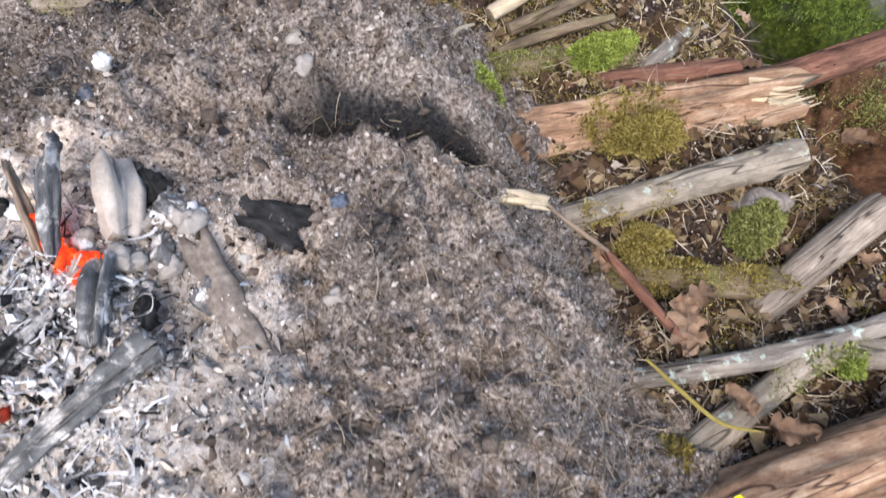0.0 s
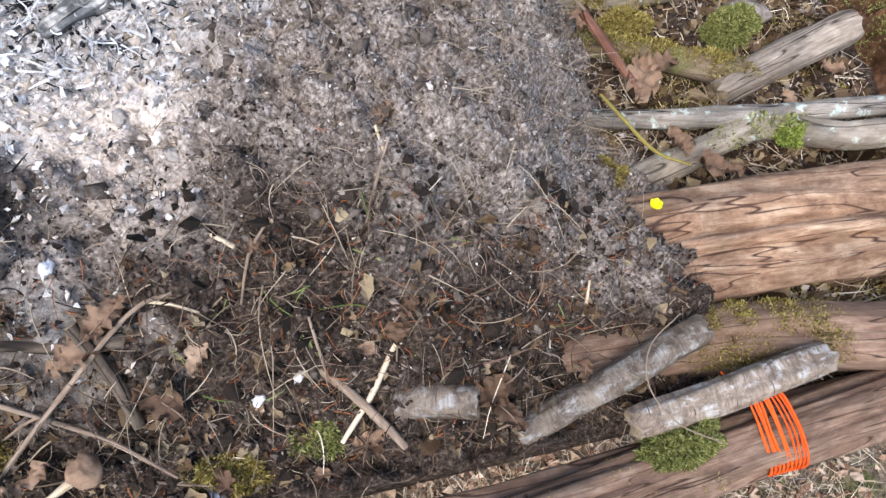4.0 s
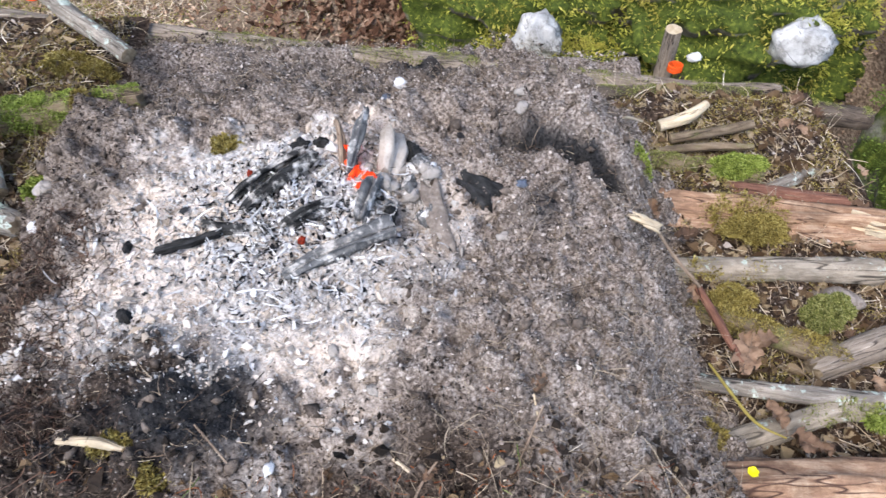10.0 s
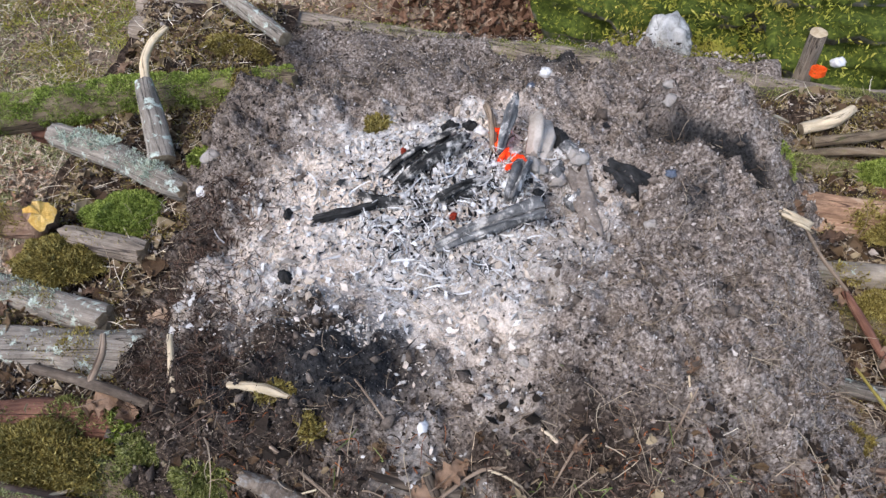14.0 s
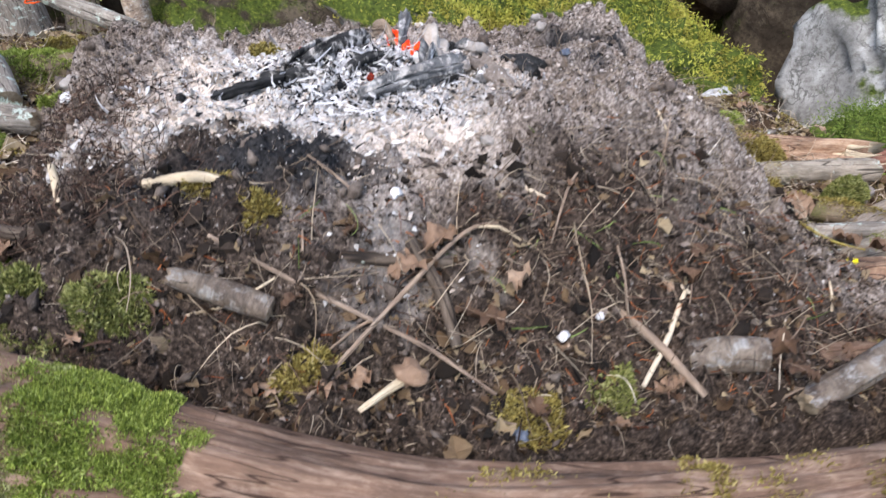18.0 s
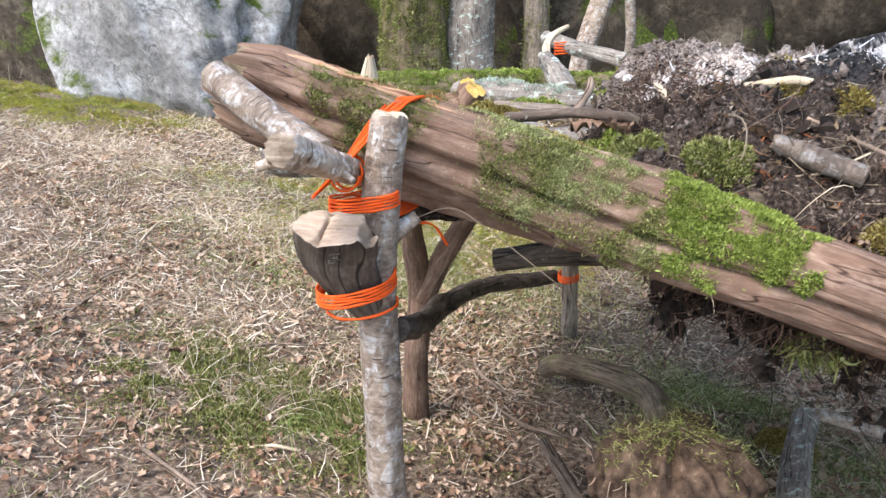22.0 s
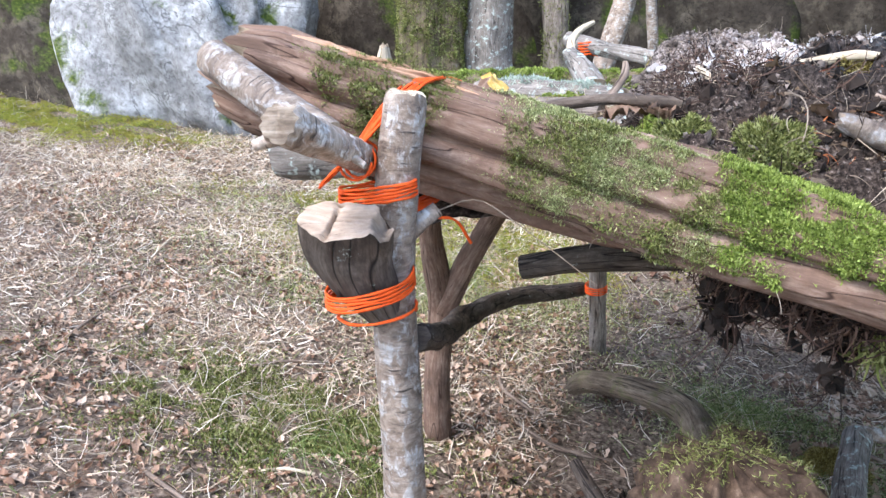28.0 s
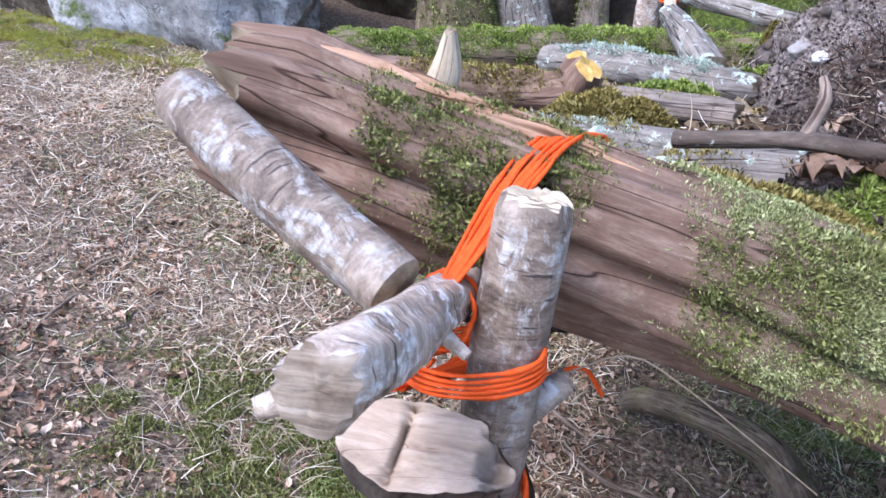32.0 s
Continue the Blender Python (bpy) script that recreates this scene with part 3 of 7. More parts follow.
# ---------------------------------------------------------------- ground
def ground_z(x, y):
    x, y = np.asarray(x, dtype=float), np.asarray(y, dtype=float)
    g = -0.05 - 0.19 * (np.clip(x, -6, 3) + 0.9) + 0.12 * np.clip(0.5 - y, 0, 3)
    g = g + 0.10 * smooth((y - 1.45) / 0.8) * smooth((x + 1.2) / 1.0) * 3.0 + 0.10 * np.clip(y - 3.0, 0, 20)
    g = g + 0.38 * np.exp(-(((x - 1.4) / 0.45) ** 2) - ((y - 1.05) / 0.5) ** 2)
    g = g + 0.025 * fbm(x * 1.7, y * 1.7, 3, 4) + 0.008 * fbm(x * 11, y * 11, 8, 3)
    return g


def sheet(xs, ys):
    X, Y = np.meshgrid(xs, ys)
    V = np.stack([X, Y, ground_z(X, Y)], -1).reshape(-1, 3)
    w = len(xs)
    i, j = np.meshgrid(np.arange(len(ys) - 1), np.arange(w - 1), indexing="ij")
    return V, np.stack([i * w + j, i * w + j + 1, (i + 1) * w + j + 1, (i + 1) * w + j], -1).reshape(-1, 4)


def spread(lo, hi, far, fine, coarse):
    return np.concatenate([lo - np.geomspace(far, coarse, 28), np.arange(lo, hi, fine), hi + np.geomspace(coarse, far, 28)])


gx, gy = spread(-5.0, 2.6, 120, 0.03, 0.06), spread(-2.6, 4.6, 120, 0.03, 0.06)
v, f = sheet(gx, gy)
solo("ground", v, f, M_GROUND, (0, 0, 0), "sloping woodland floor of brown earth, leaf litter and moss", "ground", kind="structure")


# ---------------------------------------------------------------- fire bed of soil
def ash_mask(px, py):
    x, y = px, py
    c, s = 0.8 * px + 0.6 * py, 0.8 * py - 0.6 * px
    warp = 0.035 * fbm(c * 9 + 3, s * 9, 53, 3)
    x, y = px + warp, py - 0.03 * fbm(c * 8, s * 8 + 5, 54, 3)
    w = 0.10 * fbm(c * 7, s * 7, 51, 5, 0.6)
    a = 1 - smooth((np.hypot((x + 0.36) / 0.325, (y - 0.345) / 0.285) - 0.88 + w * 2.2 + 0.12 * fbm(c * 40, s * 40, 58, 3)) / 0.25)
    tongue = 1 - smooth((np.hypot((x + 0.335 - 0.35 * y + 0.5 * w) / 0.085, (y - 0.01) / 0.18) - 0.72 + w * 6.5 + 0.25 * fbm(c * 40, s * 40, 57, 3)) / 0.45)
    west = 1 - smooth((np.hypot((x + 0.63) / 0.12, (y - 0.28) / 0.24) - 0.75 + w * 3) / 0.3)
    return np.clip(np.maximum(a * (1 - 0.45 * smooth((px + 0.26) / 0.14)), np.maximum(tongue * 0.30, west * 0.55)), 0, 1)


def bed_z(x, y):
    x, y = np.asarray(x, dtype=float), np.asarray(y, dtype=float)
    wob = 0.035 * fbm(x * 5, y * 5, 21, 3)
    right, front = 0.28 * smooth((x + wob - 0.16) / 0.32), 0.20 * smooth((-0.03 - y + wob) / 0.32)
    back, left = 0.215 * smooth((y + wob - 0.62) / 0.46), 0.17 * smooth((-0.72 - x + wob) / 0.25)
    drop = np.maximum(right, front) + 0.35 * np.minimum(right, front) + back + left
    z = 0.915 - np.minimum(drop, 0.34)
    for cx, cy, h, r in ((-0.02, 0.03, 0.075, 0.17), (-0.50, 0.03, 0.055, 0.11), (-0.72, 0.58, 0.04, 0.13), (-0.27, 0.38, 0.035, 0.15), (0.20, 0.55, 0.055, 0.12), (0.12, 0.20, 0.03, 0.14), (-0.35, 0.72, 0.02, 0.12)):
        z = z + h * np.exp(-((x - cx) ** 2 + (y - cy) ** 2) / (r * r))
    rough = 1 - 0.6 * ash_mask(x, y)
    clod = np.abs(fbm(x * 15, y * 15, 31, 5, 0.62))
    z = z + rough * (0.032 * clod - 0.013) + 0.008 * fbm(x * 9, y * 9, 37, 2) + rough * 0.008 * np.abs(fbm(x * 50, y * 50, 41, 3))
    hole = np.clip(fbm(x * 13 + 5, y * 13, 47, 3) - 0.55, 0, 1)
    z = z - 0.06 * hole * rough
    u = np.clip((x - 0.02) / 0.30, 0, 1)
    ridge = y - (0.56 - 0.16 * u)
    z = z - 0.075 * np.exp(-((ridge / 0.020) ** 2)) * smooth((x - 0.0) / 0.08) * smooth((0.32 - x) / 0.08)
    return np.maximum(z, bed_floor(x) + 0.012 + 0.02 * fbm(x * 13, y * 13, 63, 3))


def front_edge(x):
    return np.interp(x, (-0.93, -0.75, -0.6, -0.45, -0.3), (-0.165, -0.195, -0.245, -0.300, -0.335))


def behind_log(x, y):
    """Draws rows of the bed in, so that its front edge lies along the front log."""
    e = front_edge(x)
    return np.where(y < 0.2, e + (y + 0.335) * (0.2 - e) / 0.535, y)


def bed_floor(x):
    return 0.675 - 0.10 * np.asarray(x, dtype=float)


BX, BY = np.arange(-0.93, 0.48, 0.006), np.arange(-0.335, 1.09, 0.006)
X, Y = np.meshgrid(BX, BY)
Y = behind_log(X, Y)
top = bed_z(X, Y)


ash = ash_mask(X, Y)


def char_and_shade_at(X, Y):
    # char patches; the 2.2 term paints shade black along the carved crevice
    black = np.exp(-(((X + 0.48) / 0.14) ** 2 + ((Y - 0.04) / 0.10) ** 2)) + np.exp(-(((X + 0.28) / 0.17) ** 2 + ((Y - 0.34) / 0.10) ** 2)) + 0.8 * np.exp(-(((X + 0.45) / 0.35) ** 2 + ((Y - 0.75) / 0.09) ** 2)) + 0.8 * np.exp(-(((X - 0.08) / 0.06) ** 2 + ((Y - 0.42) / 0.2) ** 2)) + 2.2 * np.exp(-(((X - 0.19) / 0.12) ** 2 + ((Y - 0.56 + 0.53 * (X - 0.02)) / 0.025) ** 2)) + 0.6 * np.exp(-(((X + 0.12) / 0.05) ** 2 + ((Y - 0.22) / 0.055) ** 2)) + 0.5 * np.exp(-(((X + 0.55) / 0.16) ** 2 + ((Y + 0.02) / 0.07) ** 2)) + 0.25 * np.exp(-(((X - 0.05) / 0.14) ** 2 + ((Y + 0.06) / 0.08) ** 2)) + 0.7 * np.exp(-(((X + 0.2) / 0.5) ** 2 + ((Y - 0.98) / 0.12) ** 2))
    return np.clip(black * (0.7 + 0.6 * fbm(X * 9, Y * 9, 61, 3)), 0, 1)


black = char_and_shade_at(X, Y)
ash = np.clip(ash - 0.9 * np.exp(-(((X + 0.49) / 0.13) ** 2 + ((Y - 0.05) / 0.10) ** 2)), 0, 1) * np.clip(0.95 + 0.6 * fbm(X * 22, Y * 22, 71, 3), 0, 1)
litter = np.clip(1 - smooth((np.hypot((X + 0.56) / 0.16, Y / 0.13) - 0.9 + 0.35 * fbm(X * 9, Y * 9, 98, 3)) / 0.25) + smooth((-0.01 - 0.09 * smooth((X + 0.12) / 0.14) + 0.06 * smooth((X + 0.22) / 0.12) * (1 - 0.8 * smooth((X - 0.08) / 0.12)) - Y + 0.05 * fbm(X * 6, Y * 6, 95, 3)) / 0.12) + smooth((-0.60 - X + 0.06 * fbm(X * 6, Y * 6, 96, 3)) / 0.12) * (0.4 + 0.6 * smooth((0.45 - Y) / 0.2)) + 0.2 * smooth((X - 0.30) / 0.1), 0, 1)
warm = np.clip(0.62 + 1.1 * fbm(X * 5 + 3, Y * 5, 81, 3), 0, 1)
V = np.stack([X, Y, top], -1).reshape(-1, 3)
w, h = len(BX), len(BY)
i, j = np.meshgrid(np.arange(h - 1), np.arange(w - 1), indexing="ij")
F = np.stack([i * w + j, i * w + j + 1, (i + 1) * w + j + 1, (i + 1) * w + j], -1).reshape(-1, 4).tolist()
rim = [j for j in range(w)] + [i * w + w - 1 for i in range(1, h)] + [(h - 1) * w + j for j in range(w - 2, -1, -1)] + [i * w for i in range(h - 2, 0, -1)]
n0 = len(V)
low = V[rim].copy()
low[:, 2] = np.where(low[:, 1] < front_edge(low[:, 0]) + 0.01, np.interp(low[:, 0], (-0.93, -0.8, -0.55, -0.3, -0.06, 0.2, 0.55), (0.83, 0.79, 0.74, 0.71, 0.69, 0.665, 0.645)) - 0.015, bed_floor(low[:, 0]) - 0.02)
V = np.vstack([V, low])
m = len(rim)
F += [[rim[(k + 1) % m], rim[k], n0 + k, n0 + (k + 1) % m] for k in range(m)]
F.append([n0 + k for k in range(m)])
pad = np.zeros(m)
bed = thing("fire_bed", (-0.25, 0.35, 0.64), "dark soil bed with pale ash, raised on a log platform", "fire bed")
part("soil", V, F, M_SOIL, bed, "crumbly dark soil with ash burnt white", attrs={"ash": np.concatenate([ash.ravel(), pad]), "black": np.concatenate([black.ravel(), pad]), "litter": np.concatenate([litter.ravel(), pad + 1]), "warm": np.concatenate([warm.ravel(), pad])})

# ---------------------------------------------------------------- the platform's logs
front_log, FRONT = log("front_log", [(-1.285, -0.218, 0.955), (-1.05, -0.210, 0.882), (-0.90, -0.213, 0.840), (-0.75, -0.242, 0.802), (-0.60, -0.294, 0.770), (-0.45, -0.345, 0.738), (-0.30, -0.385, 0.72), (-0.06, -0.41, 0.70), (0.2, -0.40, 0.675), (0.55, -0.375, 0.655), (0.95, -0.36, 0.63)], [0.062, 0.062, 0.063, 0.062, 0.053, 0.051, 0.050, 0.049, 0.046, 0.044, 0.042], M_ROT, "thick rotten brown log covered with green moss, lashed to a post", seed=3, seg=110, lump=0.10, groove=0.15, jag=(0.06, 0), step=0.010, grooves=10)
G_P = "logs of the platform"
LOGS = [
    # left side
    ("log", [(-1.60, 0.64, 0.84), (-1.2, 0.73, 0.835), (-0.70, 0.80, 0.83)], [0.045, 0.044, 0.04], M_MOSSBARK, "fallen log with a green moss coat", 11),
    ("log", [(-1.3, 0.72, 0.775), (-0.75, 0.665, 0.78)], [0.03], M_RED, "bare red-brown rotten log", 12),
    ("log", [(-1.19, 0.625, 0.845), (-1.05, 0.56, 0.85), (-0.86, 0.46, 0.845)], [0.024, 0.027, 0.024], M_LICHEN, "short log spotted with pale green lichen", 13),
    ("log", [(-1.45, 0.40, 0.85), (-1.15, 0.375, 0.845), (-1.10, 0.360, 0.885)], [0.031], M_ROT, "log with a fresh yellow cut end", 14),
    ("log", [(-1.06, 0.345, 0.842), (-0.9, 0.305, 0.842)], [0.024], M_GREYWOOD, "short log of weathered grey wood", 15),
    ("log", [(-1.40, 0.31, 0.81), (-1.15, 0.235, 0.82), (-0.93, 0.165, 0.825)], [0.03], M_LICHEN, "grey log spotted with lichen", 16),
]
LOGS += [
    ("log", [(-1.45, 0.13, 0.795), (-1.1, 0.115, 0.80), (-0.82, 0.10, 0.815)], [0.043], M_LICHEN, "thick grey log with lichen and moss", 17),
    ("log", [(-1.08, -0.03, 0.815), (-0.95, -0.02, 0.82), (-0.66, -0.04, 0.83)], [0.034], M_RED, "red-brown log under moss", 18),
    ("log", [(-1.10, -0.125, 0.835), (-0.92, -0.12, 0.828), (-0.60, -0.14, 0.80)], [0.034], M_MOSSBARK, "mossy log beside the front log", 19),
    # back
    ("log", [(-1.25, 1.31, 0.70), (-0.86, 1.2, 0.71), (-0.41, 1.125, 0.68), (-0.05, 1.03, 0.69), (0.3, 1.02, 0.63), (0.6, 1.02, 0.575), (0.86, 1.02, 0.55)], [0.045, 0.042, 0.04, 0.038, 0.036, 0.035, 0.033], M_GREYWOOD, "long weathered log at the back of the platform", 20),
    ("log", [(-1.19, 1.11, 0.77), (-0.88, 1.04, 0.77)], [0.032], M_GREYWOOD, "short grey log with a pale cut end", 21),
    ("log", [(0.30, 0.93, 0.66), (0.7, 0.965, 0.59), (1.13, 0.99, 0.47)], [0.036, 0.036, 0.03], M_DARKBARK, "dark log with moss on top", 22),
    # right side
]
LOGS += [
    ("log", [(0.36, 0.70, 0.665), (0.50, 0.68, 0.66), (0.65, 0.635, 0.655)], [0.024], M_MOSSBARK, "short log with a moss coat", 23),
    ("log", [(0.52, 0.62, 0.65), (0.82, 0.555, 0.645)], [0.022], M_RED, "dark red-brown rotten log", 24),
    ("log", [(0.34, 0.575, 0.645), (0.6, 0.53, 0.645), (0.87, 0.485, 0.64)], [0.044, 0.046, 0.048], M_SPLIT, "splintered log with a pale torn end", 25),
    ("log", [(0.8, 0.53, 0.61), (1.15, 0.52, 0.60), (1.5, 0.54, 0.58)], [0.03], M_RED, "brown log behind the splintered one", 26),
    ("log", [(0.36, 0.385, 0.675), (0.6, 0.37, 0.675), (0.80, 0.35, 0.675)], [0.027], M_PALEBARK, "pale grey log with lichen", 27),
    ("log", [(0.40, 0.30, 0.665), (0.52, 0.235, 0.67), (0.66, 0.165, 0.665)], [0.025], M_MOSSBARK, "short log under golden moss", 28),
]
LOGS += [
    ("log", [(0.60, 0.155, 0.655), (0.72, 0.185, 0.668), (0.852, 0.216, 0.680)], [0.027, 0.031, 0.030], M_GREYWOOD, "cut log of weathered wood", 29),
    ("log", [(0.33, 0.14, 0.69), (0.45, 0.105, 0.695), (0.62, 0.07, 0.70), (0.95, 0.04, 0.68)], [0.014, 0.015, 0.017, 0.016], M_LICHEN, "thin branch covered with lichen", 30),
    ("log", [(0.38, 0.01, 0.675), (0.50, 0.035, 0.685), (0.62, 0.055, 0.69), (0.75, 0.01, 0.685), (0.95, 0.0, 0.67)], [0.024, 0.022, 0.022, 0.024, 0.02], M_PALEBARK, "crooked branch with grey bark", 31),
    ("log", [(0.22, -0.105, 0.675), (0.45, -0.11, 0.672), (0.7, -0.13, 0.668), (1.05, -0.14, 0.655)], [0.070, 0.073, 0.072, 0.07], M_SPLIT, "thick split log with deep tan and brown grain", 32),
    ("log", [(0.20, -0.235, 0.69), (0.45, -0.255, 0.695), (0.65, -0.30, 0.69), (0.95, -0.33, 0.66)], [0.040, 0.042, 0.044, 0.04], M_ROT, "grey-brown log with moss at its end", 33),
    ("log", [(0.12, -0.315, 0.735), (0.24, -0.285, 0.752), (0.365, -0.25, 0.765)], [0.018, 0.02, 0.021], M_BIRCHBROWN, "short birch log lying over its neighbour", 34),
]
LOGS += [
    ("log", [(0.26, -0.335, 0.728), (0.38, -0.33, 0.738), (0.51, -0.318, 0.748)], [0.02, 0.022, 0.022], M_BIRCHDARK, "short log of silvery birch", 35),
]
MOSS = {  # log: (material, sprigs per square metre, length, seed, how)
    11: [(M_MOSSB, 420000, 0.0054, 1, dict(top=0.1, cover=0.4))],
    13: [(M_LICHENTUFT, 160000, 0.006, 15, dict(top=0.35, scale=22))],
    12: [(M_MOSSY, 120000, 0.006, 16, dict(top=0.9))],
    14: [(M_MOSSY, 200000, 0.0055, 17, dict(top=0.55))],
    16: [(M_LICHENTUFT, 120000, 0.0045, 18, dict(top=0.7, scale=22)), (M_MOSSY, 160000, 0.005, 19, dict(top=0.9))],
    15: [(M_MOSSY, 90000, 0.0060, 2, dict(top=0.6))],
    17: [(M_MOSSY, 160000, 0.0046, 3, dict(top=0.65))],
    18: [(M_MOSS, 150000, 0.0060, 4, dict(top=0.5))],
    19: [(M_MOSS, 270000, 0.0060, 5, dict(top=0.25, cover=0.2))],
    20: [(M_MOSS, 180000, 0.0048, 6, dict(top=0.75))],
    21: [(M_MOSSY, 180000, 0.0060, 7, dict(top=0.4, span=(0.45, 1)))],
}
MOSS |= {
    22: [(M_MOSS, 270000, 0.0048, 8, dict(top=0.35))],
    23: [(M_MOSS, 270000, 0.0054, 9, dict(top=0.1, cover=0.2))],
    25: [(M_MOSSY, 270000, 0.0078, 10, dict(top=0.15, span=(0.28, 0.62), side=(0, -0.7, 0.7)))],
    27: [(M_MOSSY, 180000, 0.0060, 11, dict(top=0.55, span=(0.0, 0.5), side=(0, -0.6, 0.6)))],
    28: [(M_MOSSY, 270000, 0.0066, 12, dict(top=0.2, cover=0.1))],
    31: [(M_MOSS, 120000, 0.0072, 13, dict(top=0.75, span=(0.2, 0.7)))],
    33: [(M_MOSSY, 240000, 0.0042, 14, dict(top=0.35, span=(0.1, 0.5)))],
}
BARE = {14: (M_ENDOLD, M_ENDYEL), 25: (M_ENDOLD, M_BARE), 29: (M_ENDOLD, M_END), 35: (M_ENDOLD, M_ENDOLD), 21: (M_BARE, M_ENDOLD)}
for name, pts, radii, m, label, seed in LOGS:
    log(name, pts, radii, m, label, seed=seed, group=G_P, seg=40 if m is M_SPLIT else 26, jag=(0, 0.09) if seed == 25 else (0.012, 0.012), lump=0.12, groove=0.34 if m is M_SPLIT else (0.16 if m is M_ROT else 0.09), moss=MOSS.get(seed), ends=BARE.get(seed, (M_ENDOLD, M_ENDOLD)))

torn = next(o for o in scene.objects if o.get("label") == "splintered log with a pale torn end")
r = np.random.default_rng(251)
for k in range(34):
    a, q = r.uniform(0, 6.28), np.sqrt(r.random())
    y0, z0 = 0.487 + math.cos(a) * q * 0.040, 0.642 + math.sin(a) * q * 0.040
    ln = r.uniform(0.03, 0.075) * (1.15 - 0.5 * abs(math.sin(a)) * q)
    x0 = 0.835 - 0.03 * r.random()
    v, f, uv, _ = tube([(x0, y0 + 0.004, z0), (x0 + ln * 0.6, y0 - 0.008, z0 + 0.002 * r.normal()), (x0 + ln + 0.03, y0 - 0.016 + 0.004 * r.normal(), z0 + 0.006 * r.normal())], [0.0075, 0.006, 0.0012], 7, 0.012, 0.15, 0.1, 300 + k, 0.6)
    part("splinter", v, f, M_BARE, torn, "pale torn splinter" if not k else "", uv)

M_STONEPALE = rock("dusty_stone", (0.34, 0.29, 0.25), (0.58, 0.52, 0.46), 0)
M_WHITEROCK = rock("white_quartz", (0.5, 0.5, 0.49), (0.8, 0.8, 0.79), 0)


# ---------------------------------------------------------------- rocks
def boulder(name, at, size, material, label, seed, rough=0.25, nu=64, nv=40, lumps=0.0):
    u, w = np.meshgrid(np.linspace(0, 2 * np.pi, nu, endpoint=False), np.linspace(0.02, np.pi - 0.02, nv))
    d = np.stack([np.cos(u) * np.sin(w), np.sin(u) * np.sin(w), np.cos(w)], -1)
    d = np.sign(d) * np.abs(d) ** 0.8
    k = 1 + rough * fbm(d[..., 0] * 1.6 + d[..., 2] * 1.1 + 5, d[..., 1] * 1.6 - d[..., 2] * 0.9, seed, 5, 0.55)
    k = k + lumps * (sum(np.abs(fbm(d[..., i] * 4.5 + 9, d[..., j] * 4.5 + 3, seed + i, 4, 0.6)) for i, j in ((0, 1), (1, 2), (2, 0))) - 0.7)
    v = np.array(at) + d * k[..., None] * np.array(size)
    i, j = np.meshgrid(np.arange(nv - 1), np.arange(nu), indexing="ij")
    f = np.stack([i * nu + j, (i + 1) * nu + j, (i + 1) * nu + (j + 1) % nu, i * nu + (j + 1) % nu], -1).reshape(-1, 4).tolist()
    f += [list(range(nu))[::-1][::-1], [(nv - 1) * nu + j for j in range(nu)][::-1]]
    return solo(name, v.reshape(-1, 3), f, material, (at[0], at[1], at[2] - size[2]), label, "rock")


boulder("boulder", (-3.56, 3.25, 0.66), (0.64, 0.55, 0.9), M_PALEROCK, "large pale boulder grown with lichen", 5, 0.32, 110, 70)
boulder("boulder", (-4.86, 3.3, 0.8), (0.8, 0.6, 1.3), M_ROCK, "tall dark rock grown with moss", 6, 0.35)
for k, (x, y, z, a, b, c) in enumerate([(0.48, 2.02, 0.20, 0.42, 0.40, 0.38), (0.95, 2.0, 0.20, 0.42, 0.42, 0.38), (0.7, 2.5, 0.25, 0.6, 0.45, 0.42), (1.28, 1.98, 0.10, 0.3, 0.38, 0.36), (0.35, 1.66, 0.10, 0.36, 0.28, 0.20)]):
    boulder("boulder", (x, y, z), (a, b, c), M_MOSSROCK, "low rock under a cushion of bright moss", 7 + 30 * k, 0.25, 150, 90, 0.11)
boulder("stone", (0.31, 1.56, 0.37), (0.08, 0.06, 0.08), M_WHITEROCK, "white stone showing through the moss", 14, 0.3, 24, 16)
boulder("stone", (1.17, 1.46, 0.375), (0.10, 0.06, 0.065), M_WHITEROCK, "white stone showing through the moss", 15, 0.3, 24, 16)
boulder("stone", (0.70, 0.300, 0.652), (0.048, 0.030, 0.022), M_STONEPALE, "flat pale stone among the platform's logs", 16, 0.25, 24, 16)
boulder("boulder", (1.72, 1.12, 0.12), (0.27, 0.3, 0.30), M_MOSSROCK, "boulder under thick green moss", 8)
boulder("boulder", (2.3, 1.7, 0.30), (0.32, 0.4, 0.62), M_PALEROCK, "pale rock beside the mossy boulder", 9, 0.4, 96, 60)
for k, (x, y, z, a, b, c) in enumerate([(-2.85, 4.7, 1.0, 0.9, 0.6, 1.6), (-0.2, 4.6, 0.9, 1.3, 0.8, 1.3), (1.9, 4.0, 0.8, 1.2, 0.9, 1.3), (-2.2, 5.2, 1.0, 1.2, 0.8, 1.4), (3.6, 3.0, 0.6, 1.0, 1.2, 1.3), (-1.0, 4.3, 0.8, 1.0, 0.5, 1.2), (-0.35, 3.35, 0.15, 0.6, 0.35, 0.42)]):
    boulder("crag", (x, y, z), (a, b, c), M_ROCK, "dark mossy rock face behind the fire platform", 20 + k, 0.3)


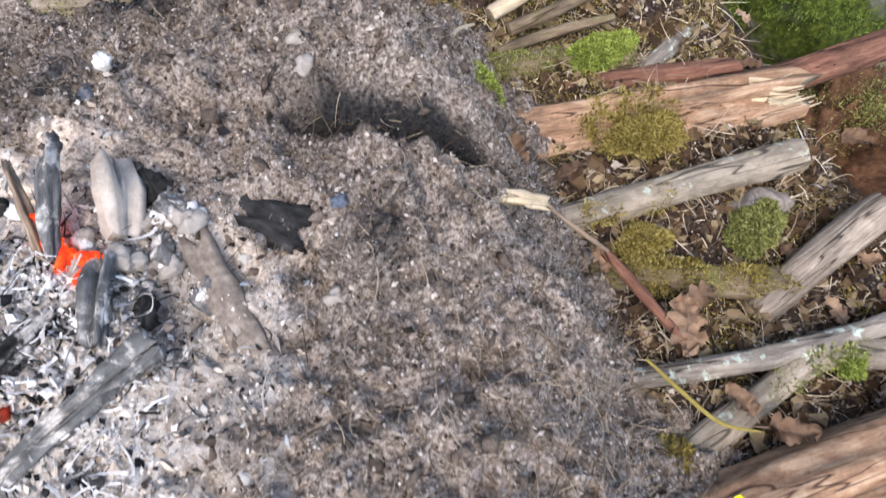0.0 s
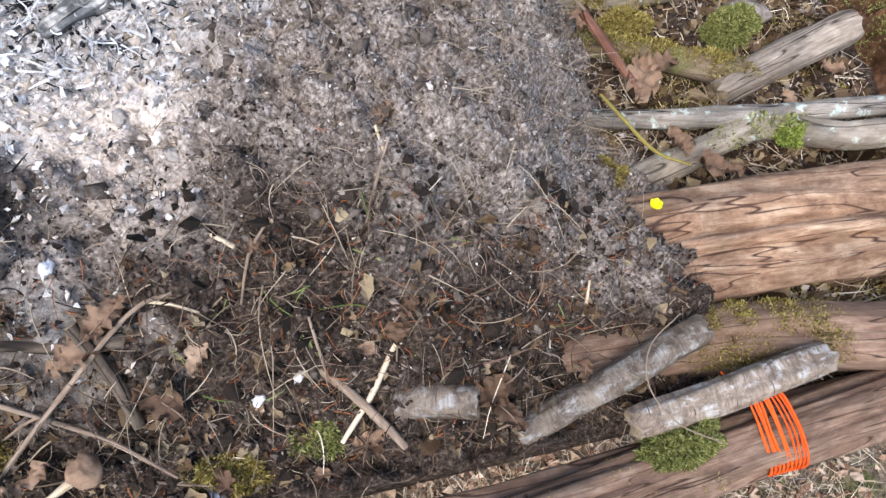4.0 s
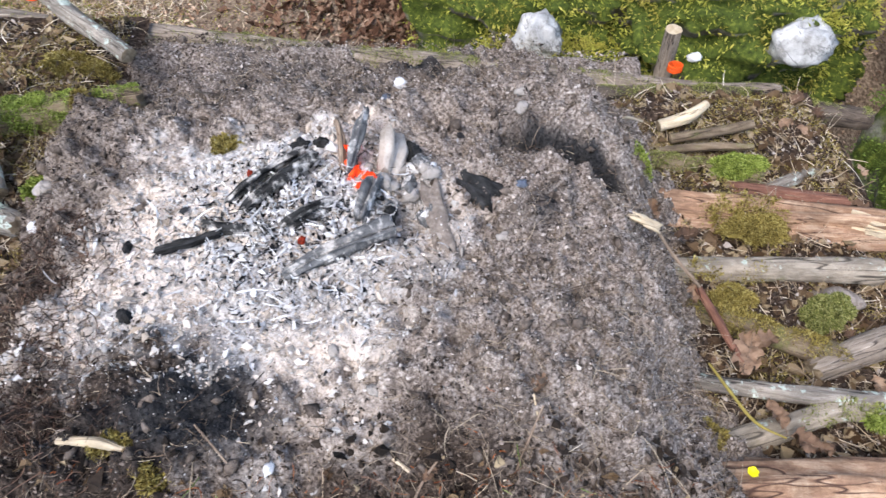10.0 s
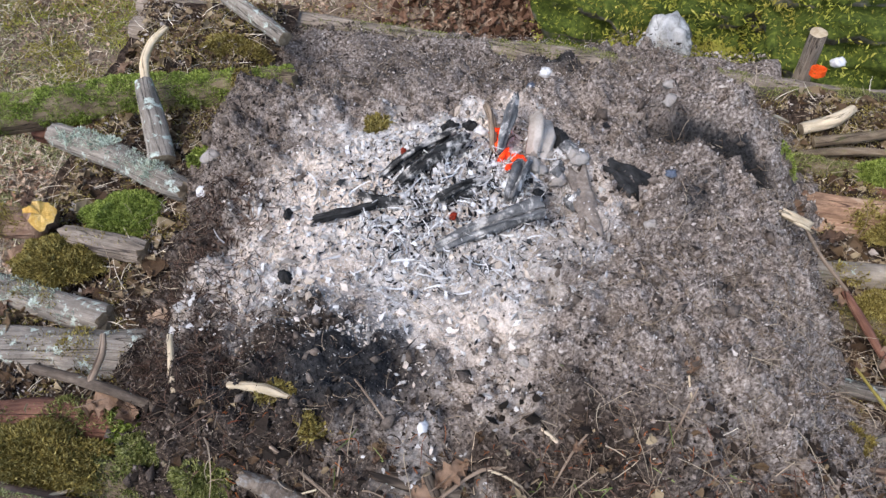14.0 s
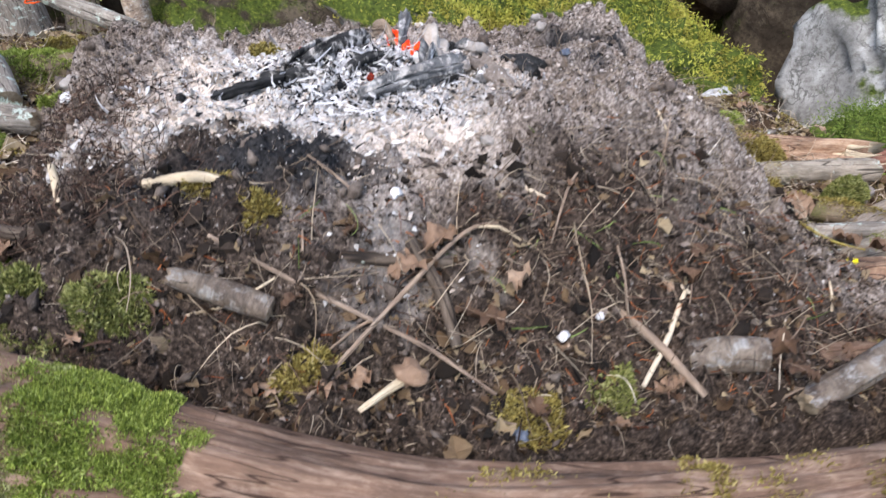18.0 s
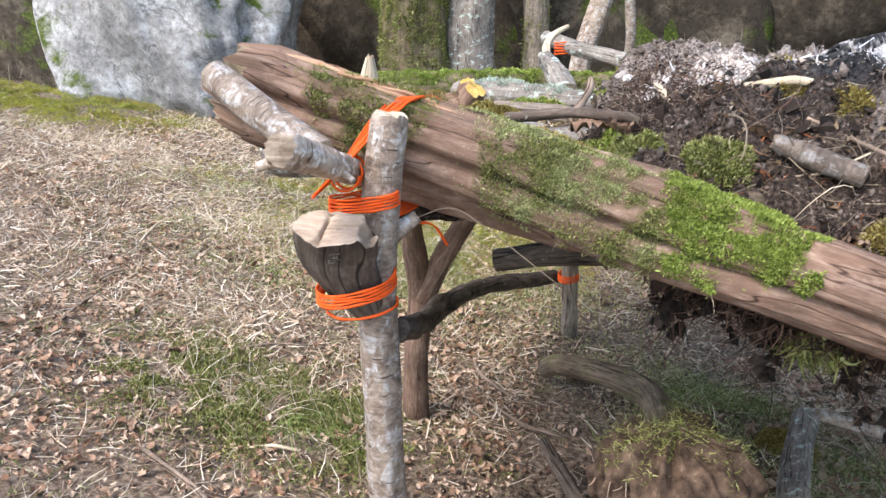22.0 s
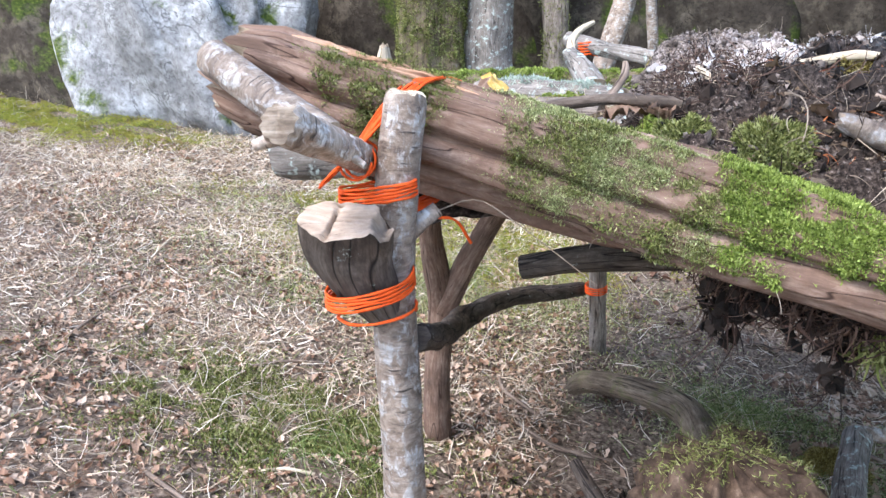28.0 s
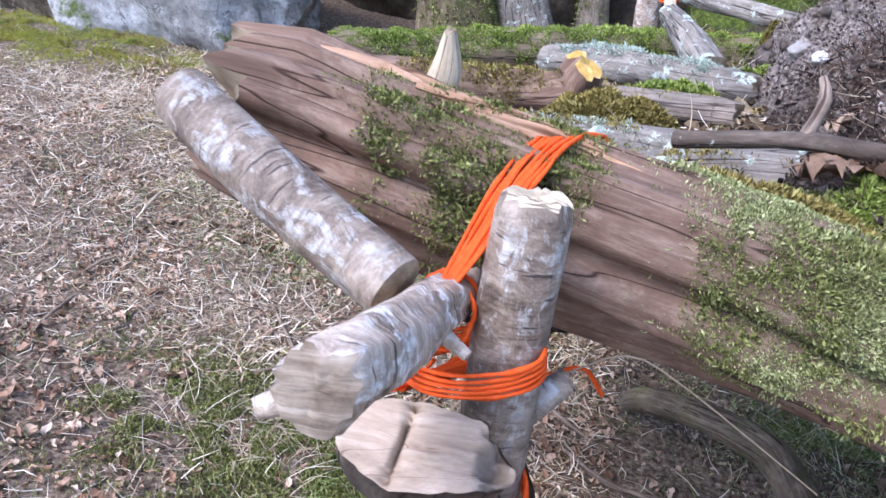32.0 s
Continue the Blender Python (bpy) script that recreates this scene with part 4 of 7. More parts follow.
# ---------------------------------------------------------------- front log's moss
moss_on(FRONT, front_log, M_MOSSB, 2600000, 0.0045, 31, span=(0.238, 0.318), top=0.74, side=(0, 0.05, 1.0), label="bright green moss cushion", scale=24)
moss_on(FRONT, front_log, M_MOSSB, 2600000, 0.0045, 39, span=(0.240, 0.326), top=0.60, side=(0, -0.7, 0.7), label="hanging bright moss", scale=26)
moss_on(FRONT, front_log, M_MOSSPALE, 2400000, 0.003, 32, span=(0.115, 0.285), top=0.74, side=(0, -0.75, 0.66), label="thin pale green moss", scale=13)
moss_on(FRONT, front_log, M_MOSS, 1100000, 0.0036, 38, span=(0.13, 0.29), top=0.86, side=(0, -0.95, 0.3), label="green moss", scale=12)
moss_on(FRONT, front_log, M_MOSSPALE, 900000, 0.003, 40, span=(0.10, 0.26), top=1.0, side=(0, -0.2, 0.95), label="thin pale moss on top", scale=22)
moss_on(FRONT, front_log, M_MOSS, 1000000, 0.0042, 33, span=(0.015, 0.11), top=0.78, side=(0.1, -0.4, 0.9), label="olive moss patch", scale=12)
moss_on(FRONT, front_log, M_MOSSY, 300000, 0.005, 34, span=(0.34, 0.75), top=1.05, side=(0, -0.3, 0.9), label="small moss tufts")
r = np.random.default_rng(41)
for k in range(16):
    x0, a = r.uniform(-1.30, -1.13), math.radians(r.uniform(-8, 48))
    x1 = x0 + r.uniform(0.07, 0.17)
    pts = [(x, np.interp(x, (-1.285, -1.05), (-0.218, -0.210)) + math.sin(a) * q, np.interp(x, (-1.285, -1.05, -0.9), (0.955, 0.882, 0.840)) + math.cos(a) * q) for x, q in ((x0, 0.062), ((x0 + x1) / 2, 0.0635), (x1, 0.060))]
    v, f, uv, _ = tube(pts, [0.004, 0.0075, 0.003], 10, 0.01, 0.2, 0.2, 400 + k, 0.9)
    part("torn_strip", v, f, M_TORNORANGE, front_log, "orange-tan strip of torn wood" if not k else "", uv)
# near-black base colour with the look of deep shade put into it
M_SHADEPEAT = mottled("shade_black_peat", [(0.006, 0.005, 0.004), (0.02, 0.014, 0.01), (0.05, 0.036, 0.027)], 120, 0.6)
r = np.random.default_rng(36)
n = 3200
x = r.uniform(-0.78, -0.40, n)
y = np.interp(x, (-0.9, -0.6, -0.3, 0.3), (-0.19, -0.26, -0.36, -0.38)) + r.normal(0, 0.02, n)
y = y + 0.05
z = np.interp(x, (-0.9, -0.6, -0.3, 0.3), (0.785, 0.722, 0.685, 0.64)) + r.uniform(-0.05, 0.0, n) * smooth((x + 0.80) / 0.16) * smooth((-0.38 - x) / 0.12)
v, f = strands(np.stack([x, y, z], -1), np.stack([r.normal(size=n) * 0.5, r.normal(size=n) * 0.4, -np.ones(n)], -1), r.uniform(0.015, 0.05, n), r.uniform(0.0006, 0.002, n), 37, 6, 2.2, 0.3)
part("root_fringe", v, f, M_PEAT, front_log, "dark roots and bark shreds hanging below", shade=False, kind="stuff")
k = r.random(n) < 0.6
v, f = crumbs(np.stack([x, y + 0.07 + r.normal(0, 0.03, n), z - 0.01], -1)[k], r.uniform(0.006, 0.02, n)[k], 38, 1.0)
part("peat", v, f, M_SHADEPEAT, front_log, "lumps of peat held by roots, black for deep shade", shade=False, kind="stuff")

# ---------------------------------------------------------------- posts and bracing
post, POST = log("corner_post", [(-1.074, -0.350, 0.02), (-1.086, -0.342, 0.4), (-1.089, -0.330, 0.7), (-1.078, -0.331, 0.85), (-1.065, -0.320, 0.945)], [0.027, 0.0265, 0.025, 0.0235, 0.0225], M_BIRCHDARK, "young birch post lashed with orange cord", "post", seed=40, seg=36, lump=0.07, groove=0.05, ends=(None, M_BARE), step=0.008, jag=(0, 0.006))
v, f, uv, _ = tube([(-1.085, -0.330, 0.785), (-1.062, -0.318, 0.802), (-1.040, -0.305, 0.818)], [0.014, 0.011, 0.009], 12, 0.006, 0.1, 0.05, 44)
part("side_stub", v, f, M_BIRCHDARK, post, "", uv)


def torn_fork():
    """A thick side branch: half sawn, half split off along its grain, with a crack between."""
    v, f, uv, info = tube([(-1.095, -0.338, 0.700), (-1.108, -0.352, 0.745), (-1.118, -0.380, 0.790), (-1.108, -0.408, 0.828)], [0.020, 0.034, 0.041, 0.041], 56, 0.006, 0.10, 0.05, 45)
    way = info["t"][-1]
    side = np.cross(way, (1.0, 0, 0))
    side /= np.linalg.norm(side)
    for k, c in enumerate(info["V"][:, :-1].mean(1)):
        q = smooth((k / (len(info["V"]) - 1) - 0.25) / 0.6)
        info["V"][k] -= np.outer((info["V"][k] - c) @ side, side) * (0.40 * q)
        info["V"][k, :, 0] += (info["V"][k, :, 0] - c[0]) * 0.14 * q
    ring = info["V"][-1][:-1].copy()
    mid, n = ring.mean(0), len(ring)
    e1 = np.array((1.0, 0, 0)) - way * way[0]
    e1 /= np.linalg.norm(e1)
    e2 = np.cross(way, e1)

    def rise(a, b):
        split = np.clip(a + 0.012, 0, 0.05)
        h = 0.32 * split - 0.026 * smooth((a - 0.026) / 0.014) + 0.010 * smooth((a - 0.022) / 0.015) * np.abs(fbm(b * 130, a * 60, 7, 4)) * 2.2
        h = h + 0.0016 * fbm(b * 500, a * 35, 9, 3) * (a > -0.012) - 0.012 * np.exp(-(((a + 0.013 - 0.15 * b) / 0.0016) ** 2))
        return h + 0.0008 * fbm(a * 90, b * 300, 12, 3)

    rel = ring - mid
    a, b = rel @ e1, rel @ e2
    V = info["V"].copy()
    m = len(V)
    for k in range(1, 5):
        full = np.append(np.arange(n), 0)
        V[m - k] = V[m - k] + way * (np.maximum(rise(a, b), -0.002) * (1 - (k - 1) / 4.0))[full][:, None]
    fork = part("fork", V.reshape(-1, 3), f, M_DARKBARK, post, "thick dark fork, half sawn and torn off", uv)
    vs, fs, k = [], [], 26
    for q in np.linspace(1.0, 0.04, k):
        aa, bb = a * q, b * q
        vs.append(mid + e1 * aa[:, None] + e2 * bb[:, None] + way * (rise(aa, bb) + (0.0006 if q < 1 else 0.0))[:, None])
    vs = np.vstack(vs)
    for c in range(k - 1):
        fs += [[c * n + j, c * n + (j + 1) % n, (c + 1) * n + (j + 1) % n, (c + 1) * n + j] for j in range(n)]
    fs.append([(k - 1) * n + j for j in range(n)])
    uv = np.stack([(vs - mid) @ e2, (vs - mid) @ e1], -1)
    part("torn_end", vs, fs, M_TORN, fork, "split and weathered wood face", uv)


torn_fork()

log("crossing_stick", [(-1.300, -0.300, 0.988), (-1.22, -0.338, 0.948), (-1.134, -0.374, 0.908)], [0.0215, 0.021, 0.019], M_BIRCHDARK, "silvery birch stick lashed across the post", "stick", seed=46, seg=24, ends=(M_ENDOLD, M_ENDOLD), lump=0.05, groove=0.03, step=0.008)
peg, _ = log("short_bolt", [(-1.111, -0.521, 0.948), (-1.112, -0.45, 0.922), (-1.114, -0.37, 0.894), (-1.116, -0.285, 0.864)], [0.0185, 0.0175, 0.0165, 0.0155], M_BIRCHWHITE, "short birch stick with a chopped end, tied to the post", "stick", seed=47, seg=32, ends=(M_CHOPPED, None), lump=0.14, groove=0.08, step=0.006, jag=(0.003, 0))
for a, b, r in (((-1.124, -0.505, 0.932), (-1.143, -0.512, 0.926), 0.007), ((-1.103, -0.39, 0.893), (-1.087, -0.396, 0.885), 0.005)):
    v, f, uv, i = tube([a, b], [r, r * 0.7], 8, 0.006, 0.1, 0.05, 48)
    part("twig_stub", v, f, M_BIRCH, peg, "", uv)


def rope(paths, r=0.0016, pitch=0.009, seg=7):
    """Twisted cord along smooth paths."""
    vs, fs, n = [], [], 0
    for path in paths:
        c, _ = spline(path, [r], 0.004)
        m = len(c)
        t = np.gradient(c, axis=0)
        t /= np.linalg.norm(t, axis=1)[:, None] + 1e-9
        ref = np.array((0.31, 0.52, 0.79))
        e1 = np.cross(t, ref)
        e1 /= np.linalg.norm(e1, axis=1)[:, None] + 1e-9
        e2 = np.cross(t, e1)
        s = np.concatenate([[0], np.cumsum(np.linalg.norm(np.diff(c, axis=0), axis=1))])
        a = np.linspace(0, 2 * np.pi, seg, endpoint=False)
        R = r * (1 + 0.28 * np.cos(2 * (a[None, :] - s[:, None] * 2 * np.pi / pitch)))
        V = c[:, None] + R[..., None] * (np.cos(a)[None, :, None] * e1[:, None] + np.sin(a)[None, :, None] * e2[:, None])
        i, j = np.meshgrid(np.arange(m - 1), np.arange(seg), indexing="ij")
        F = np.stack([i * seg + j, i * seg + (j + 1) % seg, (i + 1) * seg + (j + 1) % seg, (i + 1) * seg + j], -1).reshape(-1, 4)
        vs.append(V.reshape(-1, 3))
        fs.append(F + n)
        n += m * seg
    return np.vstack(vs), np.vstack(fs)


def coil(cx, cy, z0, z1, a, b, turns, tilt=(0.0, 0.0), seed=0, turn=0.0):
    """A few turns of cord round an upright oval."""
    rng = np.random.default_rng(seed)
    t = np.linspace(0, 1, int(turns * 16))
    w = 2 * np.pi * turns * t + turn
    z = z0 + (z1 - z0) * t + rng.normal(size=len(t)) * 0.0006
    x, y = a * np.cos(w), b * np.sin(w)
    return np.stack([cx + x, cy + y, z + tilt[0] * x + tilt[1] * y], -1).tolist()


lash = thing("cord_lashing", (-1.1, -0.37, 0.73), "bright orange cord wound round post, stick and log", "cord", "cord lashings")
over = [(-1.142, -0.385, 0.862), (-1.120, -0.355, 0.887), (-1.098, -0.315, 0.920), (-1.082, -0.268, 0.944), (-1.066, -0.222, 0.953), (-1.050, -0.170, 0.943), (-1.040, -0.140, 0.908), (-1.050, -0.132, 0.860), (-1.070, -0.180, 0.808), (-1.110, -0.270, 0.800), (-1.140, -0.360, 0.830)]
rng = np.random.default_rng(4)
bundle = []
for k in range(9):
    o = (k - 4) / 4.0
    bundle.append([(x + 0.012 * o * (0.25 + 0.75 * smooth((y + 0.40) / 0.15)) + rng.normal() * 0.0007, y - 0.003 * o, z + rng.normal() * 0.0007 + 0.004 * o * (1 - smooth((y + 0.40) / 0.12))) for x, y, z in over])
for strand in bundle:
    v, f = rope([strand])
    part("cord_strand", v, f, M_CORD, lash, "strand over the log")
v, f = rope([coil(-1.096, -0.342, 0.836, 0.855, 0.043, 0.031, 5, (0.10, -0.05), 1, 0.4)])
part("winding", v, f, M_CORD, lash, "turns below the stick")
v, f = rope([coil(-1.109, -0.352, 0.728, 0.748, 0.050, 0.047, 5, (0.18, 0.05), 2, 1.0), coil(-1.104, -0.348, 0.706, 0.712, 0.045, 0.042, 1.3, (0.1, 0.0), 3)])
part("winding", v, f, M_CORD, lash, "turns round the fork")
c = np.array((-1.115, -0.330, 0.880))
ringpath = [(c + 0.0190 * np.array((math.cos(w), 0.35 * math.sin(w), 0.95 * math.sin(w))) + np.array((0, -0.002 * w, 0))).tolist() for w in np.linspace(0, 12.6, 40)]
v, f = rope([ringpath])
part("loop", v, f, M_CORD, lash, "loop round the stick")
for path in ([(-1.14, -0.28, 0.80), (-1.150, -0.27, 0.78), (-1.148, -0.26, 0.76)], [(-1.06, -0.28, 0.80), (-1.035, -0.25, 0.79), (-1.02, -0.23, 0.755)]):
    v, f = rope([path])
    part("loose_end", v, f, M_CORD, lash)

foot, FOOT = log("foot_rail", [(-1.30, -0.375, 0.186), (-1.10, -0.372, 0.165), (-0.82, -0.385, 0.145), (-0.5, -0.38, 0.13)], [0.02, 0.021, 0.021, 0.02], M_BIRCHWHITE, "white birch rail lashed near the post's foot", "rail", seed=50, seg=20)
v, f = rope([coil(-1.083, -0.360, 0.165, 0.195, 0.034, 0.038, 4, (0.0, 0.25), 5), coil(-1.080, -0.366, 0.150, 0.185, 0.036, 0.044, 4, (0.35, -0.2), 6), [(-1.08, -0.40, 0.19), (-1.12, -0.415, 0.20), (-1.15, -0.41, 0.198)], [(-1.06, -0.40, 0.16), (-1.045, -0.41, 0.10)]])
solo("cord_lashing", v, f, M_CORD, (-1.085, -0.40, 0.14), "orange cord lashing the rail to the post", "cord", "cord lashings")
strip = [[(0.385 + 0.0045 * k + rng.normal() * 0.002, -0.30 - 0.004 * k, 0.728), (0.40 + 0.005 * k, -0.335, 0.736 - 0.0005 * k), (0.412 + 0.0055 * k + rng.normal() * 0.002, -0.385, 0.712), (0.42 + 0.0055 * k, -0.425, 0.68), (0.42 + 0.0055 * k, -0.42, 0.64), (0.40 + 0.005 * k, -0.36, 0.615)] for k in range(10)]
v, f = rope(strip, 0.0017)
solo("cord_lashing", v, f, M_CORD, (0.41, -0.36, 0.61), "orange cord bundle over the front log", "cord", "cord lashings")
BACKC = (0.578, 1.06, 0.632)
v, f = rope([coil(BACKC[0], BACKC[1], BACKC[2] - 0.010, BACKC[2] + 0.010, 0.018, 0.016, 5, (0, 0), 8)], 0.002)
solo("cord_lashing", v, f, M_CORD, (0.59, 1.07, 0.55), "orange cord round the back post", "cord", "cord lashings")
v, f = rope([coil(-0.98, 1.135, 0.885, 0.925, 0.026, 0.028, 5, (0, 0), 9)], 0.002)
solo("cord_lashing", v, f, M_CORD, (-0.98, 1.12, 0.79), "orange cord on the branch behind", "cord", "cord lashings")

log("corner_post", [(0.60, 1.17, -0.35), (0.59, 1.155, 0.3), (0.583, 1.144, 0.69)], [0.025, 0.024, 0.021], M_GREYWOOD, "sawn post behind the fire platform", "post", seed=41, ends=(None, M_END))
ypost, _ = log("forked_post", [(-1.284, 0.475, -0.03), (-1.276, 0.467, 0.2), (-1.256, 0.46, 0.39), (-1.242, 0.36, 0.56), (-1.216, 0.26, 0.72)], [0.036, 0.032, 0.03, 0.024, 0.022], M_ROT, "brown forked post standing under the platform", "post", seed=42, ends=(None, M_END), seg=22)
v, f, uv, _ = tube([(-1.25, 0.455, 0.37), (-1.18, 0.42, 0.50), (-1.115, 0.385, 0.61), (-1.05, 0.355, 0.70), (-1.0, 0.335, 0.78)], [0.028, 0.026, 0.024, 0.022, 0.021], 18, 0.012, 0.1, 0.06, 52)
part("arm", v, f, M_ROT, ypost, "", uv)
log("branch", [(-1.072, -0.31, 0.66), (-1.092, -0.20, 0.61), (-1.145, 0.08, 0.485), (-1.19, 0.40, 0.372), (-1.165, 0.70, 0.298), (-1.09, 0.92, 0.235), (-0.985, 1.11, 0.186)], [0.017, 0.019, 0.022, 0.026, 0.024, 0.025, 0.023], M_DARKBARK, "dark bent branch with a pale cut end", "branch", seed=53, ends=(M_DARKBARK, M_BARE), lump=0.14)
log("post", [(-0.93, 1.19, -0.12), (-0.935, 1.05, 0.3), (-0.94, 0.93, 0.72)], [0.026, 0.025, 0.023], M_GREYWOOD, "grey post under the platform's back", "post", seed=43, ends=(None, M_ENDOLD))
v, f = rope([coil(-0.938, 1.08, 0.19, 0.215, 0.032, 0.034, 4, (0, 0.1), 7)], 0.002)
solo("cord_lashing", v, f, M_CORD, (-0.938, 1.08, 0.19), "orange cord round the grey post", "cord", "cord lashings")
log("corner_post", [(0.47, -0.30, -0.2), (0.475, -0.325, 0.66)], [0.024, 0.022], M_BIRCHDARK, "birch post under the front log", "post", seed=54, ends=(None, M_END))
beams = [
    ([(-1.035, 0.26, 0.553), (-0.86, 0.247, 0.585), (-0.4, 0.26, 0.60), (0.5, 0.30, 0.565)], [0.024, 0.026, 0.034, 0.03], M_DARKBARK, "dark branch carrying the platform", 55),
    ([(-0.945, 0.14, 0.735), (-0.95, 0.5, 0.725), (-0.96, 1.18, 0.675)], [0.032], M_DARKBARK, "dark beam across under the logs", 56),
    ([(0.46, -0.34, 0.585), (0.46, 0.4, 0.59), (0.50, 1.05, 0.575)], [0.034], M_DARKBARK, "dark beam across under the logs", 57),
]
for pts, radii, m, label, seed in beams:
    log("beam", pts, radii, m, label, "beam", seed=seed, group="beams under the platform", ends=(m, m))
# bearers take the dark bark so their colour supplies the shade under the bed
for k in range(7):
    y = -0.2 + 0.18 * k
    log("bearer", [(-0.62, y + 0.01 * (k % 3), 0.745 - 0.02 * (k % 2)), (-0.2, y, 0.66), (0.52, y + 0.015, 0.60)], [0.034 + 0.004 * (k % 3)], M_DARKBARK, "log under the soil bed, darkened for shade", "log", seed=60 + k, group="logs under the soil", seg=14, step=0.04, ends=(M_DARKBARK, M_DARKBARK))

# peat and roots that hang out under the soil
r = np.random.default_rng(62)
n = 4200
x, y = r.uniform(-0.74, 0.1, n), r.uniform(-0.20, 0.08, n)
low = np.interp(x, (-0.74, -0.68, -0.6, -0.5, -0.3, 0.1), (0.735, 0.725, 0.71, 0.69, 0.65, 0.63)) + 0.15 * fbm(x * 12, y * 12, 63, 3)
z = 0.71 - 0.10 * (x + 0.5) - np.clip(0.71 - 0.10 * (x + 0.5) - low, 0.005, 0.25) * r.random(n) ** 0.7
hang = thing("hanging_peat", (-0.55, 0.2, 0.52), "peat and roots hanging under the soil bed, black for shade", "peat")
v, f = crumbs(np.stack([x, y, z], -1), r.uniform(0.007, 0.020, n), 64, 1.0)
a = np.stack([r.normal(-0.535, 0.016, 500), r.normal(-0.235, 0.012, 500), 0.70 - 0.06 * np.sqrt(r.random(500))], -1)
cv, cf = strands(a, np.stack([r.normal(size=500) * 0.4, r.normal(size=500) * 0.4, -np.ones(500)], -1), r.uniform(0.015, 0.035, 500), r.uniform(0.001, 0.003, 500), 66, 4, 1.2, 0.5, True)
part("moss_tuft", cv, cf, M_MOSS, hang, "brown-green moss tuft hanging down", shade=False, kind="stuff")
# lumps coloured black to carry the deep shade under the bed
part("peat", v, f, M_SHADEPEAT, hang, "", shade=False, kind="stuff")
v, f = strands(np.stack([x, y, z], -1), np.stack([r.normal(size=n) * 0.5, r.normal(size=n) * 0.5, -np.ones(n)], -1), r.uniform(0.02, 0.07, n), r.uniform(0.0006, 0.002, n), 65, 5, 1.8, 0.4)
part("root_fringe", v, f, M_PEAT, hang, "", shade=False, kind="stuff")

# ---------------------------------------------------------------- stump, roots and sticks on the ground below
log("root", [(-0.98, 0.82, 0.0), (-0.93, 0.77, 0.05), (-0.79, 0.70, 0.065), (-0.69, 0.60, 0.08), (-0.655, 0.45, 0.09), (-0.668, 0.27, 0.16), (-0.68, 0.08, 0.27), (-0.685, -0.05, 0.33)], [0.024, 0.031, 0.035, 0.037, 0.037, 0.038, 0.040, 0.042], M_MOSSBARK, "grey-green bent root of a rotten stump", "root", seed=70, ends=(None, None), lump=0.12, groove=0.1)
log("log", [(-0.665, 0.20, 0.03), (-0.69, 0.02, 0.03), (-0.75, -0.22, 0.045), (-0.8, -0.5, 0.07)], [0.033, 0.036, 0.036, 0.036], M_LICHEN, "grey lichen-spotted log on the woodland floor", seed=71)
log("log", [(-0.285, 0.70, 0.0), (-0.33, 0.55, -0.03), (-0.385, 0.30, -0.02), (-0.37, 0.0, 0.0), (-0.34, -0.35, 0.03)], [0.033, 0.035, 0.038, 0.036, 0.036], M_LICHEN, "crooked pale log lying on the ground", seed=72)
log("branch", [(-0.30, 0.72, 0.005), (-0.16, 0.735, -0.03), (0.10, 0.74, -0.10)], [0.016, 0.017, 0.016], M_BIRCH, "pale branch lying on the ground", "branch", seed=73)
log("branch", [(-0.935, 0.345, 0.075), (-0.89, 0.28, 0.045), (-0.83, 0.20, 0.02), (-0.74, 0.16, 0.02)], [0.013, 0.016, 0.018, 0.018], M_DARKBARK, "blackened wet stick beside the stump", "branch", seed=74)
log("log", [(-0.56, 1.48, 0.10), (-0.35, 1.39, 0.04), (-0.12, 1.27, -0.03)], [0.024, 0.025, 0.025], M_BIRCHWHITE, "white birch log lying behind the platform", seed=75)
for k, (a, b, c, r) in enumerate([((0.12, 0.42, -0.19), (0.24, 0.47, -0.17), (0.37, 0.545, -0.19), 0.012), ((0.16, 0.30, -0.2), (0.27, 0.40, -0.18), (0.46, 0.47, -0.2), 0.008), ((-1.2, 0.85, 0.0), (-1.15, 0.72, 0.01), (-1.02, 0.66, 0.0), 0.006), ((-1.12, 0.62, 0.0), (-1.0, 0.55, 0.02), (-0.86, 0.56, 0.02), 0.007), ((-0.28, 0.9, -0.14), (-0.15, 0.86, -0.14), (-0.05, 0.78, -0.15), 0.008), ((-1.75, 0.0, 0.2), (-1.55, -0.1, 0.18), (-1.45, -0.22, 0.17), 0.006)]):
    pts = [(p[0], p[1], float(ground_z(p[0], p[1])) + r * 0.8 + 0.012 * (i == 1)) for i, p in enumerate((a, b, c))]
    log("twig", pts, [r, r, r * 0.6], M_LICHEN if k < 2 else M_TWIG, "thin fallen twig on the leaf litter", "twig", seed=80 + k, group="twigs on the ground", seg=10)


# ---------------------------------------------------------------- fire: charred wood, embers and ash
def ember_build(n):
    v = n.obj()
    return n.ramp(n.noise(v, 90, 4), (0.35, (0.02, 0.008, 0.006)), (0.6, (0.25, 0.03, 0.01))), n.noise(v, 150)


M_EMBER = mat("glowing_ember", ember_build, 0.5, 0.9)
eb = M_EMBER.node_tree.nodes["Principled BSDF"]
en = N(M_EMBER.node_tree)
M_EMBER.node_tree.links.new(en.ramp(en.noise(en.obj(), 70, 4, 0.6), (0.34, (0.05, 0.001, 0.0)), (0.48, (0.8, 0.035, 0.003)), (0.66, (1.0, 0.14, 0.02))), eb.inputs["Emission Color"])
eb.inputs["Emission Strength"].default_value = 0.8
M_EMBERDIM = mat("dying_ember", ember_build, 0.5, 0.9)
